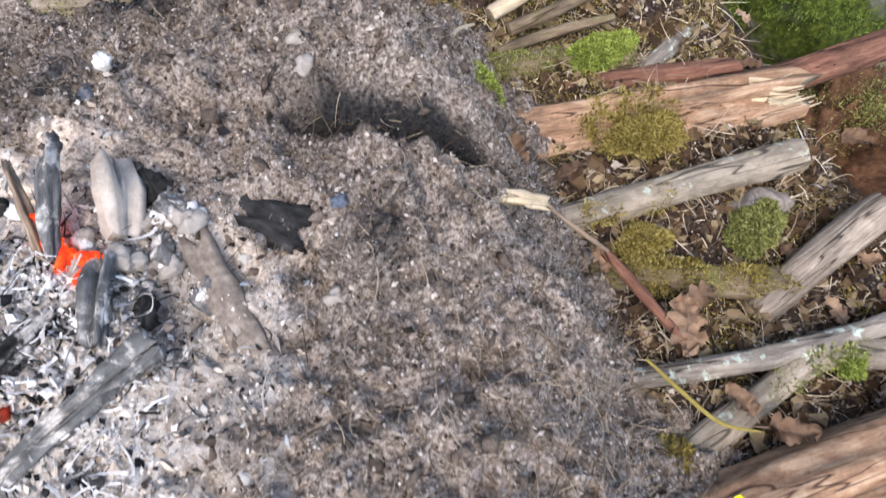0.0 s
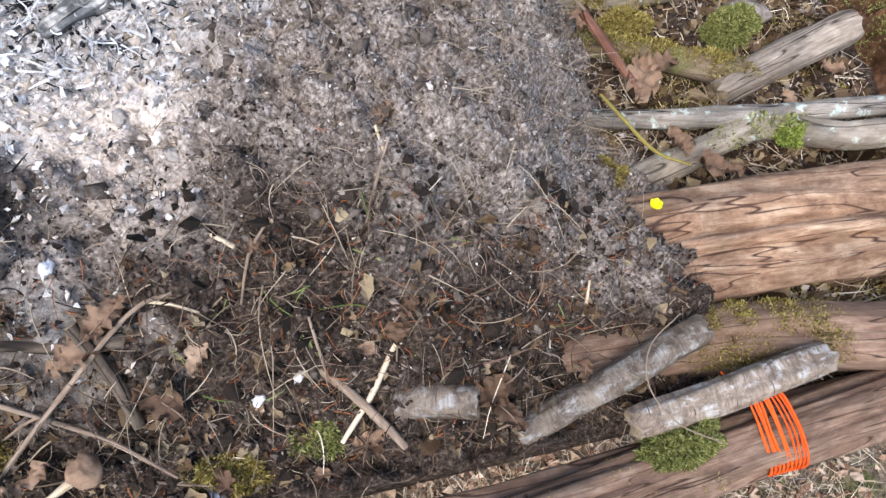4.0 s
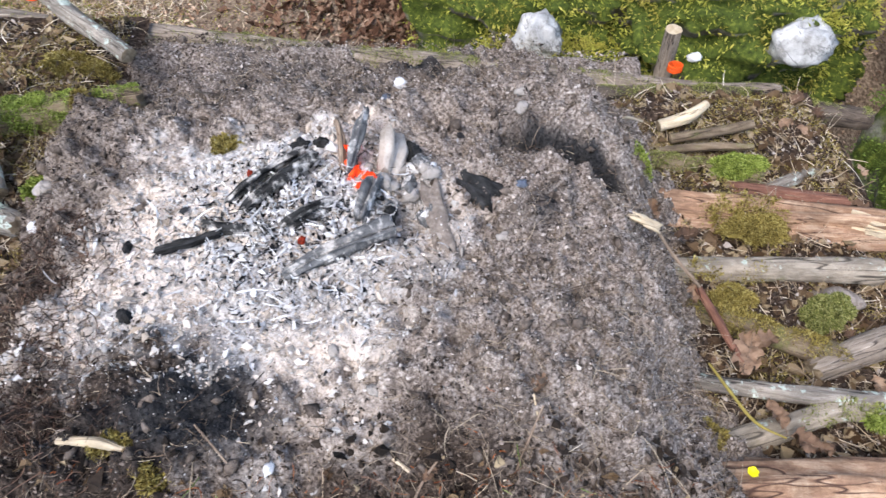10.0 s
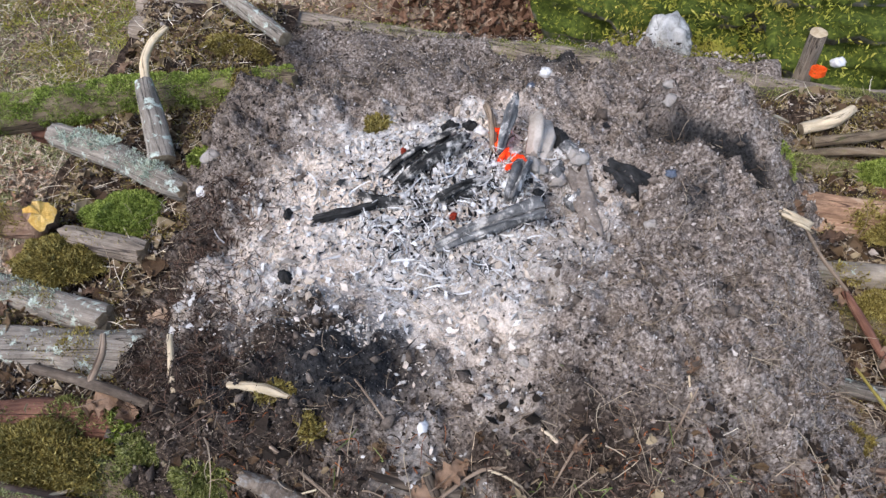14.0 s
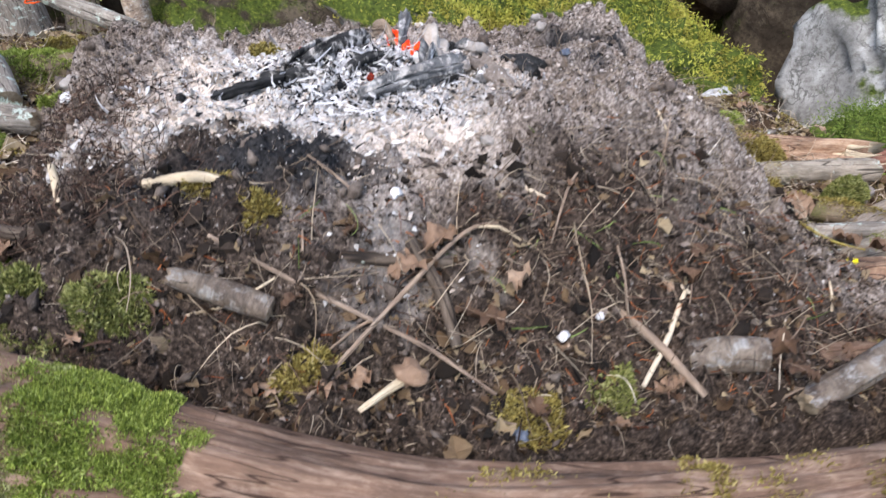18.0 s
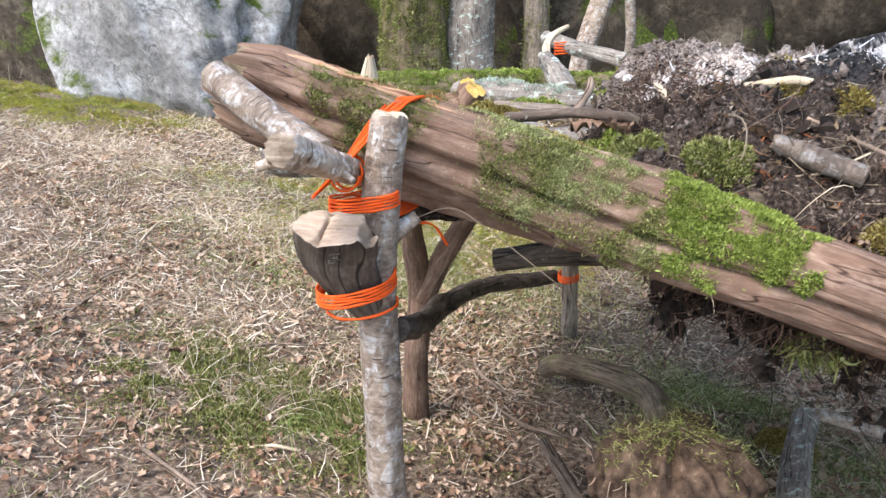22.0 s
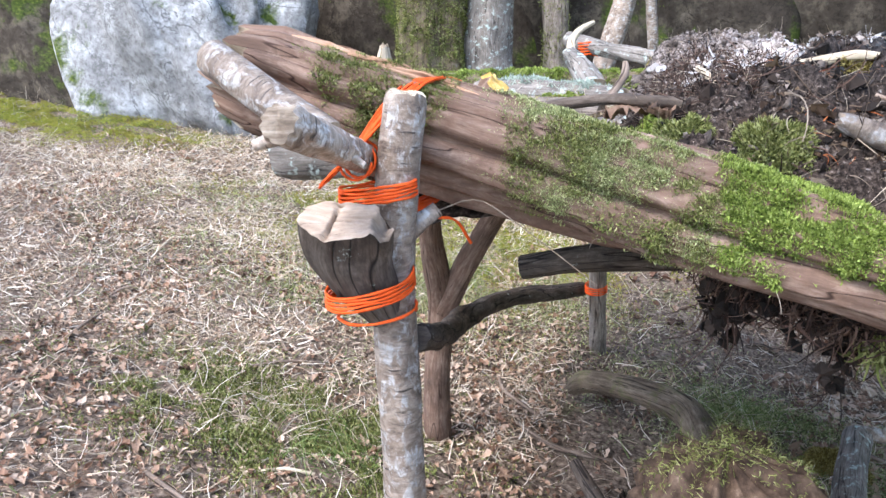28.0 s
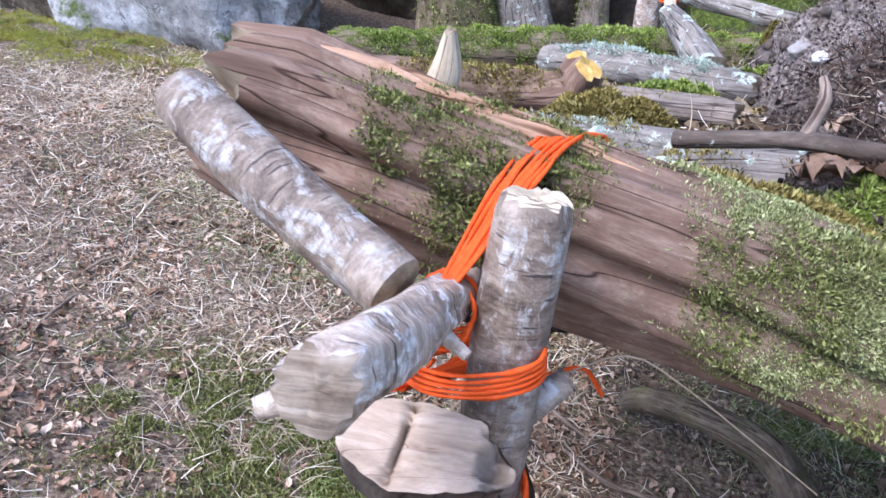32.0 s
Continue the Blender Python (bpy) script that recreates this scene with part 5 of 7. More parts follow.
M_EMBERDIM.node_tree.nodes["Principled BSDF"].inputs["Emission Color"].default_value = (0.8, 0.04, 0.01, 1)
M_EMBERDIM.node_tree.nodes["Principled BSDF"].inputs["Emission Strength"].default_value = 0.04


def charred(name, white, floor=0.0):
    def build(n):
        v = n.uv(1, 1)
        crack = n.noise(n.uv(60, 22), 1.5, 5, 0.65)
        col = n.ramp(crack, (0.35, (0.006 + floor * 0.4,) * 3), (0.6, (0.035 + floor,) * 3), (0.8, (0.11 + floor * 1.6,) * 3))
        s = n.step(n.noise(v, 26, 6, 0.7), 0.72 - 0.5 * white, 0.80 - 0.4 * white)
        col = n.mix(s, col, n.ramp(n.noise(n.uv(150, 30), 1.0, 5), (0.32, (0.26, 0.24, 0.215)), (0.62, (0.68, 0.65, 0.61))))
        return col, crack

    return mat(name, build, 0.8, 0.9, 0.2)


M_CHAR = charred("charcoal", 0.1)
M_CHARASH = charred("charred_wood_with_ash", 0.5)
M_ASHWOOD = charred("white_ashed_wood", 0.46, 0.12)
M_STONE0 = mottled("pale_ashed_wood", [(0.2, 0.17, 0.145), (0.42, 0.37, 0.32), (0.62, 0.57, 0.51)], 50, 0.1)
FIRE = [
    ([(-0.262, 0.575, 0.955), (-0.25, 0.51, 0.972), (-0.246, 0.445, 0.955)], [0.008, 0.009, 0.007], M_TWIG, "upright brown stick burning at its foot", 101),
    ([(-0.205, 0.58, 0.965), (-0.215, 0.51, 0.985), (-0.235, 0.44, 0.962)], [0.013, 0.016, 0.010], M_ASHWOOD, "split stick burnt to white ash", 102),
    ([(-0.160, 0.545, 0.930), (-0.158, 0.50, 0.940), (-0.168, 0.455, 0.932)], [0.022, 0.028, 0.022], M_STONE0, "ash-white log end by the embers", 103),
    ([(-0.335, 0.235, 0.946), (-0.26, 0.268, 0.960), (-0.165, 0.305, 0.963)], [0.010, 0.018, 0.020], M_ASHWOOD, "burnt log under a white ash crust", 104),
    ([(-0.41, 0.375, 0.950), (-0.35, 0.425, 0.968), (-0.295, 0.47, 0.965)], [0.013, 0.017, 0.014], M_CHARASH, "charred log with grey ash", 105),
    ([(-0.44, 0.40, 0.945), (-0.38, 0.45, 0.962), (-0.32, 0.50, 0.958)], [0.010, 0.013, 0.011], M_CHARASH, "dark charred stick with a glowing tip", 106),
]
FIRE += [
    ([(-0.555, 0.315, 0.926), (-0.50, 0.318, 0.940), (-0.455, 0.33, 0.945)], [0.007, 0.008, 0.007], M_CHAR, "black burnt stick on ash", 107),
    ([(-0.215, 0.335, 0.955), (-0.20, 0.375, 0.965), (-0.19, 0.42, 0.95)], [0.017, 0.02, 0.016], M_ASHWOOD, "lump of ashed wood by the fire", 108),
    ([(-0.34, 0.33, 0.95), (-0.30, 0.345, 0.965), (-0.25, 0.38, 0.955)], [0.011, 0.014, 0.01], M_CHARASH, "charcoal stick lying in the ash", 109),
    ([(-0.48, 0.36, 0.935), (-0.43, 0.335, 0.945), (-0.37, 0.33, 0.945)], [0.008, 0.011, 0.008], M_CHARASH, "charred stick half turned to ash", 110),
]
for pts, radii, m, label, seed in FIRE:
    log("burnt_stick", pts, radii, m, label, "burnt wood", seed=seed, ends=(m, m), seg=28, lump=0.42, groove=0.6, step=0.004, flat=0.62, jag=(0.008, 0.008), group="burnt sticks in the fire")


def lump(name, at, size, material, label, category, seed, group="", kind=""):
    """A rough stone-like piece."""
    nu, nv = 16, 10
    u, w = np.meshgrid(np.linspace(0, 2 * np.pi, nu, endpoint=False), np.linspace(0.05, np.pi - 0.05, nv))
    d = np.stack([np.cos(u) * np.sin(w), np.sin(u) * np.sin(w), np.cos(w)], -1)
    k = 1 + 0.36 * fbm(d[..., 0] * 2.2 + d[..., 2] * 1.4 + 5, d[..., 1] * 2.2 - d[..., 2] * 1.3, seed, 4, 0.65)
    a = seed * 2.399
    v = d * k[..., None] * np.array(size)
    v = np.stack([v[..., 0] * math.cos(a) - v[..., 1] * math.sin(a), v[..., 0] * math.sin(a) + v[..., 1] * math.cos(a), v[..., 2]], -1) + np.array(at)
    i, j = np.meshgrid(np.arange(nv - 1), np.arange(nu), indexing="ij")
    f = np.stack([i * nu + j, (i + 1) * nu + j, (i + 1) * nu + (j + 1) % nu, i * nu + (j + 1) % nu], -1).reshape(-1, 4).tolist()
    f += [list(range(nu)), [(nv - 1) * nu + j for j in range(nu)][::-1]]
    uv = np.stack([u * size[0], w * size[0]], -1).reshape(-1, 2) + seed * 0.7
    return solo(name, v.reshape(-1, 3), f, material, (at[0], at[1], at[2] - size[2] * 0.8), label, category, group, kind, uv=uv)


M_STONE = mottled("ashy_stone", [(0.16, 0.14, 0.12), (0.32, 0.29, 0.26), (0.5, 0.47, 0.43)], 60, 0.2)
M_WHITE = mottled("white_ash_flake", [(0.36, 0.35, 0.35), (0.64, 0.63, 0.62), (0.84, 0.83, 0.82)], 150, 0.6)
for k, (x, y, s, m, label) in enumerate([
    (-0.099, 0.443, 0.017, M_STONE, "flat pale stone in the ash"), (-0.132, 0.422, 0.019, M_ASHWOOD, "pale ashed chip of wood"), (-0.131, 0.399, 0.016, M_STONE, "small grey stone in the ash"),
    (-0.204, 0.39, 0.020, M_CHARASH, "grey cinder by the embers"), (-0.177, 0.422, 0.019, M_STONE, "pale cinder by the embers"), (-0.125, 0.505, 0.021, M_CHAR, "black lump of charcoal"),
    (0.088, 0.598, 0.017, M_STONE, "tan stone in the soil"), (0.092, 0.632, 0.014, M_STONE, "brown stone in the soil"), (-0.592, 0.197, 0.015, M_CHAR, "black coal on pale ash"),
    (-0.342, -0.077, 0.010, M_WHITE, "white lump of ash"), (-0.33, 0.535, 0.018, M_CHAR, "dark cinder beside the fire"), (-0.29, 0.545, 0.015, M_CHAR, "black cinder beside the fire"),
    (-0.27, 0.53, 0.013, M_WHITE, "white ash knob at the fire"), (-0.61, 0.33, 0.012, M_CHAR, "small black coal on ash"), (-0.17, 0.36, 0.018, M_CHAR, "black charcoal lump on ash"), (0.02, 0.30, 0.012, M_STONE, "small grey stone on soil"),
    (-0.2, 0.02, 0.010, M_STONE, "small grey stone on soil"), (-0.26, 0.10, 0.010, M_STONE, "small pale stone on ash"),
]):
    lump("coal" if m in (M_CHAR, M_CHARASH) else "stone", (x, y, float(bed_z(x, y)) + s * 0.3), (s, s * 0.75, s * 0.6), m, label, "coal" if m in (M_CHAR, M_CHARASH) else "stone", 120 + k, "coals and stones in the fire")
r = np.random.default_rng(55)
for k in range(16):
    x, y, s = r.normal(-0.16, 0.035), r.normal(0.41, 0.045), r.uniform(0.008, 0.017)
    lump("stone", (x, y, float(bed_z(x, y)) + s * 0.4), (s * 1.2, s * 0.8, s * 0.7), (M_STONE, M_ASHWOOD, M_WHITE)[k % 3], "grey ashed lump beside the embers", "stone", 170 + k, "coals and stones in the fire")
for k, (x, y, z, s) in enumerate([(-0.236, 0.462, 0.950, 0.015), (-0.226, 0.437, 0.950, 0.014), (-0.240, 0.487, 0.958, 0.012), (-0.202, 0.425, 0.952, 0.012), (-0.41, 0.455, 0.952, 0.007), (-0.313, 0.298, 0.952, 0.008), (-0.214, 0.413, 0.950, 0.010)]):
    lump("ember", (x, y, z), (s * (0.9 if k in (4, 5) else 1.15), s * 0.7, s * (0.7 if k in (4, 5) else 1.1)), M_EMBERDIM if k in (4, 5) else M_EMBER, "dim red ember in the ash" if k in (4, 5) else "glowing orange ember in the fire", "ember", 150 + k, "glowing embers")


def slab(name, at, size, yaw, tilt, material, label, category, seed):
    """A rough flat piece of wood."""
    n, m = 14, 8
    x, y = np.meshgrid(np.linspace(-1, 1, n), np.linspace(-1, 1, m))
    edge = 1 + 0.18 * fbm(x * 3 + seed, y * 3, seed, 3)
    X, Y = x * size[0] * edge, y * size[1] * edge
    Z = size[2] * (0.6 + 0.4 * fbm(x * 2, y * 5, seed + 2, 3)) * (1 - 0.6 * np.maximum(np.abs(x), np.abs(y)) ** 4)
    topv = np.stack([X, Y, Z], -1).reshape(-1, 3)
    bot = topv * np.array((1, 1, 0)) - np.array((0, 0, size[2] * 0.5))
    v = np.array([pose(*at, tilt[0], tilt[1], yaw) @ Vector(p) for p in np.vstack([topv, bot])])
    i, j = np.meshgrid(np.arange(m - 1), np.arange(n - 1), indexing="ij")
    f = np.stack([i * n + j, i * n + j + 1, (i + 1) * n + j + 1, (i + 1) * n + j], -1).reshape(-1, 4)
    k = n * m
    rim = [j for j in range(n)] + [i * n + n - 1 for i in range(1, m)] + [(m - 1) * n + j for j in range(n - 2, -1, -1)] + [i * n for i in range(m - 2, 0, -1)]
    F = f.tolist() + (f[:, ::-1] + k).tolist() + [[rim[(q + 1) % len(rim)], rim[q], rim[q] + k, rim[(q + 1) % len(rim)] + k] for q in range(len(rim))]
    uv = np.vstack([np.stack([Y, X], -1).reshape(-1, 2)] * 2)
    return solo(name, v, F, material, (at[0], at[1], at[2] - size[2] * 0.5), label, category, uv=uv)


M_DUSTY = mottled("dusty_board", [(0.07, 0.056, 0.046), (0.20, 0.165, 0.138), (0.38, 0.33, 0.28)], 90, 0.0)
slab("burnt_board", (-0.028, 0.432, 0.915), (0.066, 0.027, 0.026), -44, (8, -6), M_CHAR, "black charred board leaning in the ash", "burnt wood", 161)
slab("burnt_board", (-0.088, 0.345, 0.932), (0.078, 0.017, 0.014), -82, (14, 5), M_DUSTY, "ash-dusted flat board lying in the soil", "burnt wood", 162)
slab("burnt_board", (-0.418, 0.61, 0.912), (0.036, 0.012, 0.010), -4, (0, 0), M_STONE, "pale flat chip on the ash", "burnt wood", 163)
slab("bark_piece", (0.275, 0.352, 0.885), (0.032, 0.010, 0.006), -25, (0, 12), M_BARE, "pale bare chip at the soil's edge", "bark piece", 164)

# ---------------------------------------------------------------- loose stuff on the fire bed
rng = np.random.default_rng(11)


def on_bed(n, x0, x1, y0, y1, seed):
    r = np.random.default_rng(seed)
    x, y = r.uniform(x0, x1, n), r.uniform(y0, y1, n)
    y = behind_log(x, y)
    z = bed_z(x, y)
    return x, y, z


def inside(x, y):
    return (x > -0.98) & (x < 0.46) & (y > -0.34) & (y < 1.12)


M_CRUMB = mottled("soil_crumb", [(0.024, 0.018, 0.0145), (0.108, 0.086, 0.07), (0.27, 0.225, 0.192), (0.55, 0.49, 0.44)], 300, 0.75)
M_CRUMBWET = mottled("damp_peat_crumb", [(0.008, 0.006, 0.0045), (0.028, 0.02, 0.015), (0.075, 0.055, 0.042), (0.26, 0.21, 0.175)], 300, 0.75)
M_FLECK = mottled("pale_ash_fleck", [(0.24, 0.22, 0.20), (0.45, 0.43, 0.40), (0.72, 0.70, 0.67)], 300, 0.75)
M_BUFF = mottled("buff_ash_crumb", [(0.32, 0.26, 0.2), (0.54, 0.46, 0.38), (0.74, 0.66, 0.58)], 300, 0.75)
M_COALBIT = mottled("charcoal_bit", [(0.006, 0.006, 0.007), (0.02, 0.02, 0.022), (0.07, 0.07, 0.07)], 200, 0.7)
M_CLOD = mottled("soil_clod", [(0.02, 0.015, 0.012), (0.08, 0.062, 0.05), (0.17, 0.137, 0.112), (0.34, 0.29, 0.25)], 140, 0.25, bump=0.8)
M_ROOTLET = mottled("rootlet", [(0.06, 0.04, 0.026), (0.15, 0.105, 0.07), (0.27, 0.21, 0.15), (0.40, 0.33, 0.24)], 80, 0.75)
M_REDBIT = mottled("rusty_needles", [(0.10, 0.025, 0.01), (0.24, 0.07, 0.02), (0.36, 0.13, 0.05)], 80, 0.7)

x, y, z = on_bed(72000, -0.92, 0.46, -0.32, 1.12, 1)
a = ash_mask(x, y)
keep = rng.random(len(x)) > a * 0.95
x, y, z = x[keep], y[keep], z[keep]
s = np.clip(rng.lognormal(-6.05, 0.45, len(x)), 0.0012, 0.008)
# same mask, so crumbs lying along the crevice are blackened as its shade too
burnt = char_and_shade_at(x, y) > 0.45 + 0.2 * rng.random(len(x))
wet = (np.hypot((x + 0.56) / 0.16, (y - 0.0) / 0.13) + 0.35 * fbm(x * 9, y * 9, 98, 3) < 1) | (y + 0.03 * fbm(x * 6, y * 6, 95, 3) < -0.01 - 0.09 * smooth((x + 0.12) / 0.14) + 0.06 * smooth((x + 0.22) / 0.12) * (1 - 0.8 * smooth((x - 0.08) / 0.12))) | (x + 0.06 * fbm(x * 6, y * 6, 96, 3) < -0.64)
for pick, m, label, sd in ((~wet & ~burnt, M_CRUMB, "loose dark crumbs of soil", 2), (wet & ~burnt, M_CRUMBWET, "damp brown crumbs of peat", 3), (burnt, M_COALBIT, "black crumbs, charred and in the crevice's painted shade", 4)):
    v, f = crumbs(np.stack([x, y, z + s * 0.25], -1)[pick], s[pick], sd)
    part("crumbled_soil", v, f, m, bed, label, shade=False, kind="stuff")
r = np.random.default_rng(23)
x, y, z = on_bed(1900, -0.9, 0.44, -0.31, 1.10, 24)
keep = r.random(len(x)) > ash_mask(x, y)
x, y, z = x[keep], y[keep], z[keep]
s = np.clip(r.lognormal(-4.75, 0.4, len(x)), 0.004, 0.022)
v, f = crumbs(np.stack([x, y, z + s * 0.15], -1), s, 25)
part("clodded_soil", v, f, M_CLOD, bed, "clods of dark soil", shade=True, kind="stuff")
# black clods put the dark of shaded hollows onto the front slope
r = np.random.default_rng(29)
n = 900
x = r.uniform(-0.85, 0.32, n)
y = behind_log(x, -0.31 + 0.27 * r.random(n))
keep = fbm(x * 11, y * 11, 97, 3) > -0.1
x, y = x[keep], y[keep]
s = np.clip(r.lognormal(-4.7, 0.4, len(x)), 0.004, 0.022)
v, f = crumbs(np.stack([x, y, bed_z(x, y) + s * 0.2], -1), s, 30)
part("clodded_peat", v, f, M_SHADEPEAT, bed, "black clods standing in for shaded hollows on the slope", shade=False, kind="stuff")
x, y, z = on_bed(40000, -0.9, 0.44, -0.32, 1.10, 3)
keep = rng.random(len(x)) < np.clip(0.30 + 0.5 * fbm(x * 7, y * 7, 91, 3), 0.05, 1) * smooth((x + 0.80) / 0.16) * (0.4 + 0.6 * smooth((y + 0.04) / 0.12))
x, y, z = x[keep], y[keep], z[keep]
s = np.clip(rng.lognormal(-6.55, 0.4, len(x)), 0.0008, 0.004)
v, f = crumbs(np.stack([x, y, z + s * 0.4 + 0.001], -1), s, 4, 0.5)
part("ash_flecks", v, f, M_FLECK, bed, "pale flecks of ash on soil", shade=False, kind="stuff")
x, y, z = on_bed(30000, -0.85, 0.1, -0.2, 0.75, 5)
keep = rng.random(len(x)) < ash_mask(x, y)
x, y, z = x[keep], y[keep], z[keep]
s = np.clip(rng.lognormal(-5.75, 0.55, len(x)), 0.001, 0.012)
half = rng.random(len(x)) < 0.45
for name, pick, m, sd in (("ash_crumbs", half, M_BUFF, 6), ("ash_flakes", ~half, M_FLECK, 7)):
    v, f = crumbs(np.stack([x, y, z + s * 0.3], -1)[pick], s[pick], sd, 0.4)
    part(name, v, f, m, bed, "", shade=False, kind="stuff")
# white flakes and charcoal round the middle of the fire
r = np.random.default_rng(8)
n = 5200
x, y = r.normal(-0.35, 0.11, n), r.normal(0.35, 0.09, n)
s = np.clip(r.lognormal(-5.75, 0.55, n), 0.0014, 0.012)
p = np.stack([x, y, bed_z(x, y) + s * 0.4 + 0.012 * np.exp(-((x + 0.3) ** 2 + (y - 0.37) ** 2) / 0.02) * r.random(n)], -1)
pick = r.random(n) < 0.28
v, f = crumbs(p[pick], s[pick], 9, 0.5)
part("charcoal_bits", v, f, M_COALBIT, bed, "black bits of charcoal", shade=False, kind="stuff")
v, f = crumbs(p[~pick], s[~pick] * 0.9, 10, 0.3)
part("white_flakes", v, f, M_WHITE, bed, "white flakes of ash", shade=False, kind="stuff")
n = 280
x, y = r.normal(-0.34, 0.10, n), r.normal(0.32, 0.085, n)
d = np.stack([r.normal(size=n), r.normal(size=n), r.normal(size=n) * 0.25], -1)
v, f = strands(np.stack([x, y, bed_z(x, y) + 0.008 + 0.012 * r.random(n)], -1), d, r.uniform(0.012, 0.05, n), r.uniform(0.001, 0.0028, n), 11, 5, 1.3, flat=True)
part("ash_curls", v, f, M_WHITE, bed, "curled white slivers of ash", shade=False, kind="stuff")
v, f = strands(np.stack([x, y, bed_z(x, y) + 0.004 + 0.012 * r.random(n)], -1) + r.normal(size=(n, 3)) * (0.02, 0.02, 0), d[::-1], r.uniform(0.008, 0.035, n), r.uniform(0.0008, 0.0025, n), 12, 4, 0.8, flat=True)
part("char_slivers", v, f, M_COALBIT, bed, "black slivers of burnt wood", shade=False, kind="stuff")

# fine roots and dry grass in the soil
x, y, z = on_bed(11000, -0.92, 0.45, -0.32, 1.1, 13)
keep = rng.random(len(x)) > ash_mask(x, y) * 0.95
x, y, z = x[keep], y[keep], z[keep]
n = len(x)
d = np.stack([rng.normal(size=n), rng.normal(size=n), rng.normal(size=n) * 0.25 + 0.15], -1)
v, f = strands(np.stack([x, y, z], -1), d, rng.uniform(0.012, 0.045, n), rng.uniform(0.00035, 0.0008, n), 14, 5, 1.2, 0.5)
part("root_fibre", v, f, M_ROOTLET, bed, "fine dry roots in the soil", shade=False, kind="stuff")
for name, m, n, cx, cy, sx, sy, lo, hi, th, sd in (("dry_grass", M_ROOTLET, 130, -0.02, -0.12, 0.12, 0.05, 0.03, 0.09, 0.0009, 15), ("dry_grass", M_ROOTLET, 90, -0.32, -0.17, 0.14, 0.05, 0.04, 0.12, 0.0009, 16), ("dry_grass", M_ROOTLET, 420, 0.14, 0.06, 0.12, 0.13, 0.03, 0.11, 0.0007, 26), ("green_blades", M_GRASS, 40, -0.10, -0.14, 0.16, 0.05, 0.02, 0.06, 0.001, 17), ("rusty_needles", M_REDBIT, 260, 0.05, -0.17, 0.20, 0.06, 0.01, 0.035, 0.0007, 18), ("dry_grass", M_ROOTLET, 700, -0.05, -0.20, 0.3, 0.08, 0.02, 0.06, 0.0007, 19)):
    r = np.random.default_rng(sd)
    x, y = r.normal(cx, sx, n), r.normal(cy, sy, n)
    ok = inside(x, y)
    x, y = x[ok], y[ok]
    n = len(x)
    d = np.stack([r.normal(size=n), r.normal(size=n), r.uniform(-0.1, 0.55, n)], -1)
    v, f = strands(np.stack([x, y, bed_z(x, y)], -1), d, r.uniform(lo, hi, n), np.full(n, th), sd, 6, 0.9, 1.1)
    part(name, v, f, m, bed, "", shade=False, kind="stuff")


r = np.random.default_rng(27)
for k, (m, n, lo, hi, t0, t1, label) in enumerate(((M_PEAT, 420, 0.02, 0.07, 0.0006, 0.0016, "thin brown root tangle"), (M_ROOTLET, 60, 0.04, 0.13, 0.0008, 0.0016, "thin pale root tangle"), (M_STRAW, 26, 0.05, 0.14, 0.0007, 0.0013, "pale straw tangle"), (M_REDBIT, 220, 0.01, 0.03, 0.0006, 0.001, "rusty needles"))):
    x = r.uniform(-0.68, 0.32, n)
    y = behind_log(x, r.uniform(-0.31, -0.09, n))
    d = np.stack([r.normal(size=n), r.normal(size=n), r.uniform(-0.1, 0.5, n)], -1)
    v, f = strands(np.stack([x, y, bed_z(x, y) + 0.003], -1), d, r.uniform(lo, hi, n), r.uniform(t0, t1, n), 28 + k, 7, 1.3, 1.2)
    part("root_tangle", v, f, m, bed, label, shade=False, kind="stuff")


r = np.random.default_rng(39)
n = 2600
x, y = r.normal(-0.72, 0.06, n), r.uniform(-0.05, 0.42, n)
d = np.stack([r.normal(size=n), r.normal(size=n), r.uniform(-0.1, 0.7, n)], -1)
v, f = strands(np.stack([x, y, bed_z(x, y) - 0.002], -1), d, r.uniform(0.015, 0.05, n), r.uniform(0.0005, 0.0012, n), 40, 5, 1.4, 0.8)
part("root_tangle", v, f, M_PEAT, bed, "red-brown peat roots at the edge", shade=False, kind="stuff")


